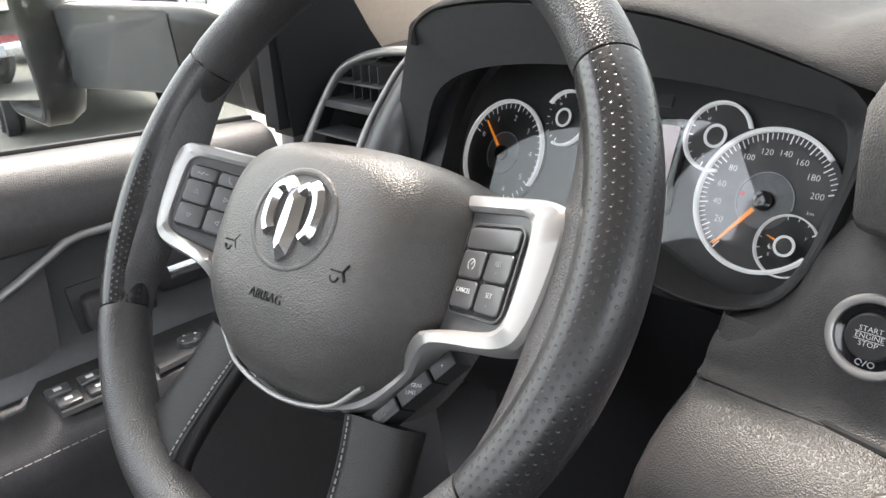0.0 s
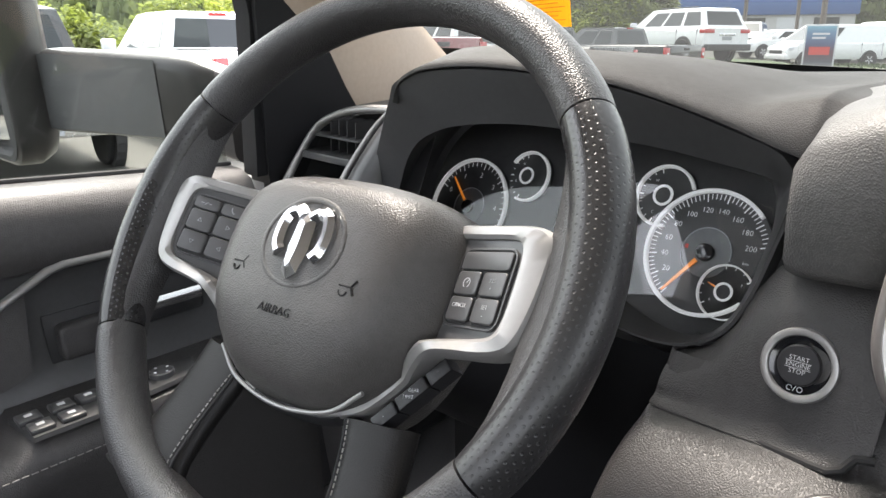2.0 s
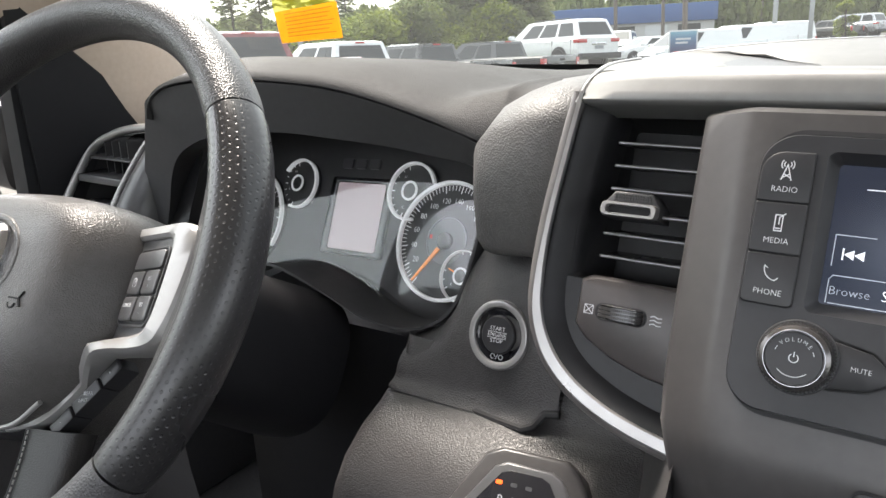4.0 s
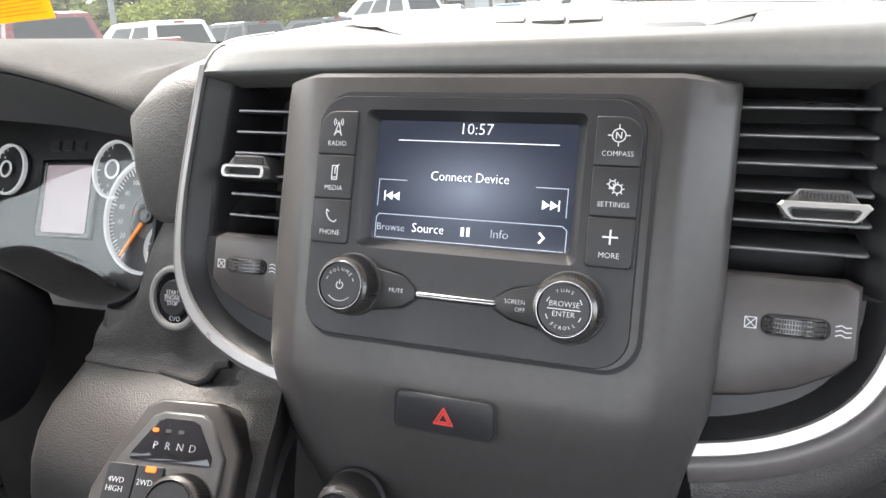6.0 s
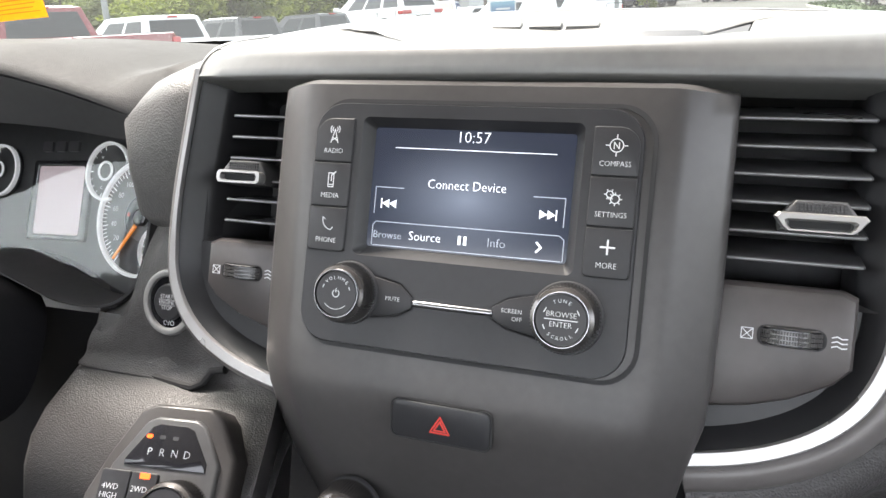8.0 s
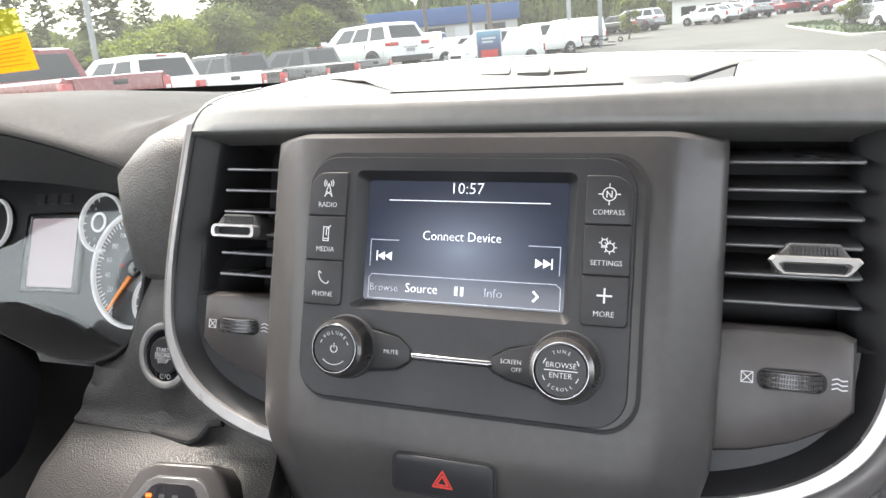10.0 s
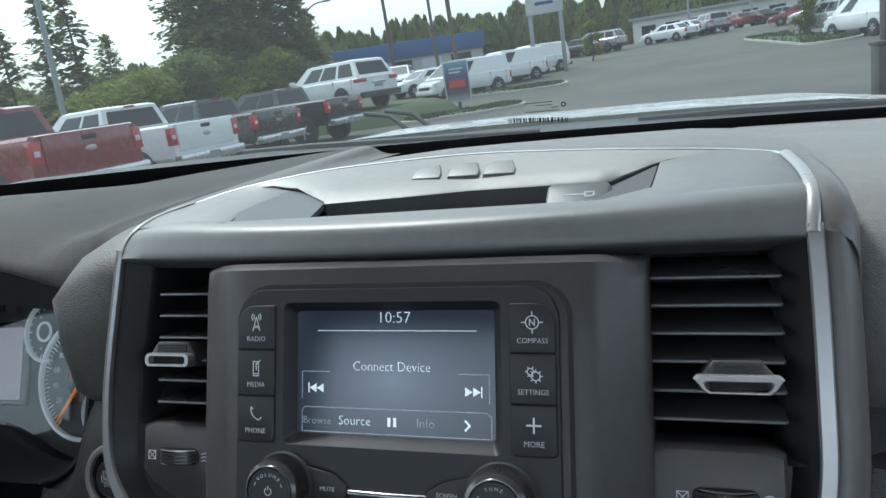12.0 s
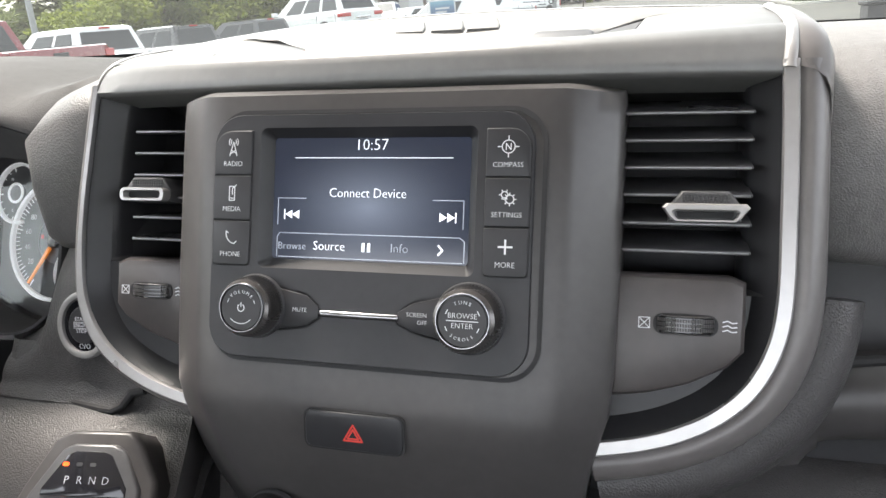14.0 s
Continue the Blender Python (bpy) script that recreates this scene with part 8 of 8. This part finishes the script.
def clumps(name, pts, size, mat, parent, rnd, flat=0.5, label=""):
    """Many small leaf clumps as bent triangles round the given points."""
    vs, fs = [], []
    for p, s in pts:
        for _ in range(3):
            a, b = rnd.random() * 6.283, (rnd.random() - 0.5) * 2 * flat
            u = Vector((math.cos(a), math.sin(a), b)).normalized() * size * s * (0.6 + 0.8 * rnd.random())
            w = Vector((-math.sin(a), math.cos(a), (rnd.random() - 0.5))).normalized() * size * s * 0.55
            q = Vector(p) + Vector((rnd.random() - 0.5, rnd.random() - 0.5, rnd.random() - 0.5)) * size
            k = len(vs)
            vs += [q - w, q + w, q + u + Vector((0, 0, -0.3 * size * s)), q - u * 0.4]
            fs += [(k, k + 1, k + 2), (k, k + 3, k + 1)]
    me = bpy.data.meshes.new(name)
    me.from_pydata(vs, [], fs)
    me.materials.append(mat)
    ob = new(name, me)
    ob.parent = parent
    return tagged(ob, label)


def conifer(x, y, h, w, seed, sparse=1.0, group="conifers", z=None):
    rnd = random.Random(seed)
    z = ground_z(x, y) if z is None else z
    t = thing("conifer", "tall dark green conifer with drooping branches" if sparse > 0.6 else "thin conifer with sparse drooping branches", "tree", pose(x, y, z), group)
    part("trunk", tube([(0, 0, 0), (0.05, 0, h * 0.5), (0, 0, h * 0.98)], [h * 0.018, h * 0.011, 0.02], 8), BARK, t)
    pts, limbs = [], []
    n = int(h * 5)
    for i in range(n):
        f = 0.08 + 0.9 * i / n
        r = w * (1 - f) ** 0.8 * (0.75 + 0.5 * rnd.random()) + 0.12
        m = max(3, int((5 + 5 * (1 - f)) * sparse))
        for j in range(m):
            a = rnd.random() * 6.283
            k = max(2, int(r / 0.36))
            for q in range(1, k + 1):
                d = r * q / k
                pts.append(((d * math.cos(a), d * math.sin(a), h * f - 0.28 * d + 0.15 * rnd.random()), 0.75 + 0.5 * (1 - q / k)))
            if i % 4 == 0 and j < 2:
                limbs.append(tube([(0, 0, h * f), (r * 0.9 * math.cos(a), r * 0.9 * math.sin(a), h * f - 0.25 * r)], [0.05, 0.015], 5))
    part("limbs", merge(*limbs), BARK, t)
    clumps("crown", pts, 0.36, NEEDLE, t, rnd, 0.35)
    return t


def broadleaf(x, y, h, w, seed, mat=None, z=None, trunk=0.35, label="leafy green tree"):
    rnd = random.Random(seed)
    z = ground_z(x, y) if z is None else z
    t = thing("broadleaf_tree", label, "tree", pose(x, y, z), "leafy trees")
    part("trunk", tube([(0, 0, 0), (0.1, 0, h * trunk), (0, 0.05, h * 0.8)], [h * 0.025, h * 0.018, 0.03], 8), BARK, t)
    lobes = [((rnd.random() - 0.5) * w, (rnd.random() - 0.5) * w, h * (trunk + (1 - trunk) * rnd.random() * 0.8), w * (0.28 + 0.2 * rnd.random())) for _ in range(9)]
    limbs = [tube([(0, 0, h * trunk * 0.8), (lx * 0.5, ly * 0.5, (h * trunk + lz) / 2), (lx, ly, lz)], [h * 0.012, h * 0.008, 0.02], 6) for lx, ly, lz, lr in lobes]
    part("limbs", merge(*limbs), BARK, t)
    pts = []
    for lx, ly, lz, lr in lobes:
        for _ in range(int(430 * min(3.0, max(0.4, lr)))):
            v = Vector((rnd.gauss(0, 1), rnd.gauss(0, 1), rnd.gauss(0, 1))).normalized() * lr * (0.55 + 0.5 * rnd.random())
            pts.append(((lx + v.x, ly + v.y, max(0.1, lz + v.z * 0.8)), 0.8))
    clumps("crown", pts, 0.09 + 0.022 * w, mat or LEAF, t, rnd, 0.9)
    return t


for i_, (b_, d_, h_, w_, sp_) in enumerate(((52.0, 40, 6.5, 1.5, 0.35), (50.0, 38, 6.2, 1.5, 0.3), (47.2, 37, 7.6, 1.6, 0.3), (45.6, 38, 7.4, 1.7, 0.3), (37.8, 44, 12, 2.6, 0.9), (36.0, 42, 14, 3.0, 1.0), (34.0, 45, 14.5, 3.2, 1.0), (32.2, 47, 12.5, 2.6, 0.9), (30.2, 46, 8.0, 2.4, 1.4), (29.4, 50, 6.5, 2.2, 1.2), (43.5, 60, 7, 2.0, 0.7))):
    x_, y_ = polar(b_, d_)
    conifer(x_, y_, h_, w_, 10 + i_, sp_)
for i_, (b_, d_, h_, w_, m_) in enumerate(((44.0, 33, 2.6, 3.0, LEAF), (42.0, 34, 3.4, 3.2, LEAF), (40.2, 35, 4.0, 3.2, LEAF_DARK), (38.0, 37, 3.9, 3.4, LEAF), (36.0, 38, 3.8, 3.4, LEAF_DARK), (33.8, 39, 3.6, 3.2, LEAF), (31.6, 41, 3.2, 3.0, LEAF_DARK), (29.6, 46, 3.2, 2.8, LEAF_DARK), (48.0, 40, 2.4, 3.2, LEAF_DARK), (51.0, 42, 2.6, 3.2, LEAF), (54.0, 40, 2.6, 3.4, LEAF_DARK), (7.9, 54, 3.0, 0.9, LEAF), (-6.6, 45, 2.8, 0.8, LEAF), (65.0, 24, 2.9, 3.0, LEAF), (76.0, 26, 1.6, 4.2, LEAF), (80.0, 26, 1.5, 4.2, LEAF), (72.0, 28, 1.6, 4.0, LEAF_DARK))):
    x_, y_ = polar(b_, d_)
    broadleaf(x_, y_, h_, w_, 40 + i_, m_, trunk=0.2 if h_ < 5 else 0.3, label="low leafy bush by the lot" if h_ < 3.5 else "leafy green tree at the lot's edge")

# the far woods, a belt of crowns that nobody could count
rnd = random.Random(7)
vs, fs = [], []


def far_tree(x, y, z, h, w, kind):
    n = int(60 + h * 17)
    for i in range(n):
        f = i / n
        r = w * ((1 - f) ** 0.85 if kind else math.sin(math.pi * (0.15 + 0.85 * f)) ** 0.6)
        for _ in range(4):
            a = rnd.random() * 6.283
            q = Vector((x + r * math.cos(a) * rnd.random() ** 0.4, y + r * math.sin(a) * rnd.random() ** 0.4, z + h * f))
            s = 0.20 + 0.24 * rnd.random()
            b = rnd.random() * 6.283
            k = len(vs)
            vs.extend([q + Vector((s * math.cos(b), s * math.sin(b), -0.2)), q + Vector((-s * math.cos(b), -s * math.sin(b), -0.15)), q + Vector((0.2 * math.sin(b), 0.2 * math.cos(b), 0.45 + 0.3 * rnd.random()))])
            fs.append((k, k + 1, k + 2))


def skyline(b):
    """The height of the woods' edge, in degrees, by bearing."""
    for b0, e in ((60, 4.9), (45, 3.4), (30, 4.0), (9, 4.7), (-3, 4.1), (-80, 2.9)):
        if b > b0:
            return e


for i_ in range(900):
    b_ = -75 + 185 * rnd.random()
    d_ = 95 + 70 * rnd.random() if b_ < 30 else 60 + 50 * rnd.random()
    x_, y_ = polar(b_, d_)
    tall = max(2.0, (1.56 + d_ * math.tan(radians(skyline(b_))) - ground_z(x_, y_)) * (0.72 + 0.35 * rnd.random()))
    far_tree(x_, y_, ground_z(x_, y_) - 0.5, tall, 1.8 + 1.6 * rnd.random(), rnd.random() < 0.6)
me = bpy.data.meshes.new("far_woods")
me.from_pydata(vs, [], fs)
me.materials.append(LEAF_DARK)
tagged(new("far_woods", me), "belt of dark green mixed woods", "woods", kind="stuff")
vs, fs = [], []
for i_ in range(70):
    b_ = 100 + 190 * rnd.random()
    x_, y_ = polar(b_, 60 + 60 * rnd.random())
    far_tree(x_, y_, 0, 9 + 6 * rnd.random(), 2.4, rnd.random() < 0.6)
me = bpy.data.meshes.new("woods_behind")
me.from_pydata(vs, [], fs)
me.materials.append(LEAF_DARK)
tagged(new("woods_behind", me), "dark green woods behind the lot", "woods", kind="stuff")

# the lot falls away to the truck's left, so all that stands outdoors leans against the cab
LOT = Matrix(((0.9980, 0.0502, -0.0380, 0.0), (-0.0502, 0.9987, 0.0008, 0.0), (0.0380, 0.0011, 0.9993, 0.0), (0, 0, 0, 1)))
for ob in set(bpy.data.objects) - cabin:
    if ob.parent is None and ob.name not in ("cowl", "truck_hood"):
        ob.matrix_basis = Matrix.Translation((0.14, -0.34, 1.58)) @ LOT @ Matrix.Translation((-0.155, 0.32, -1.56)) @ ob.matrix_basis
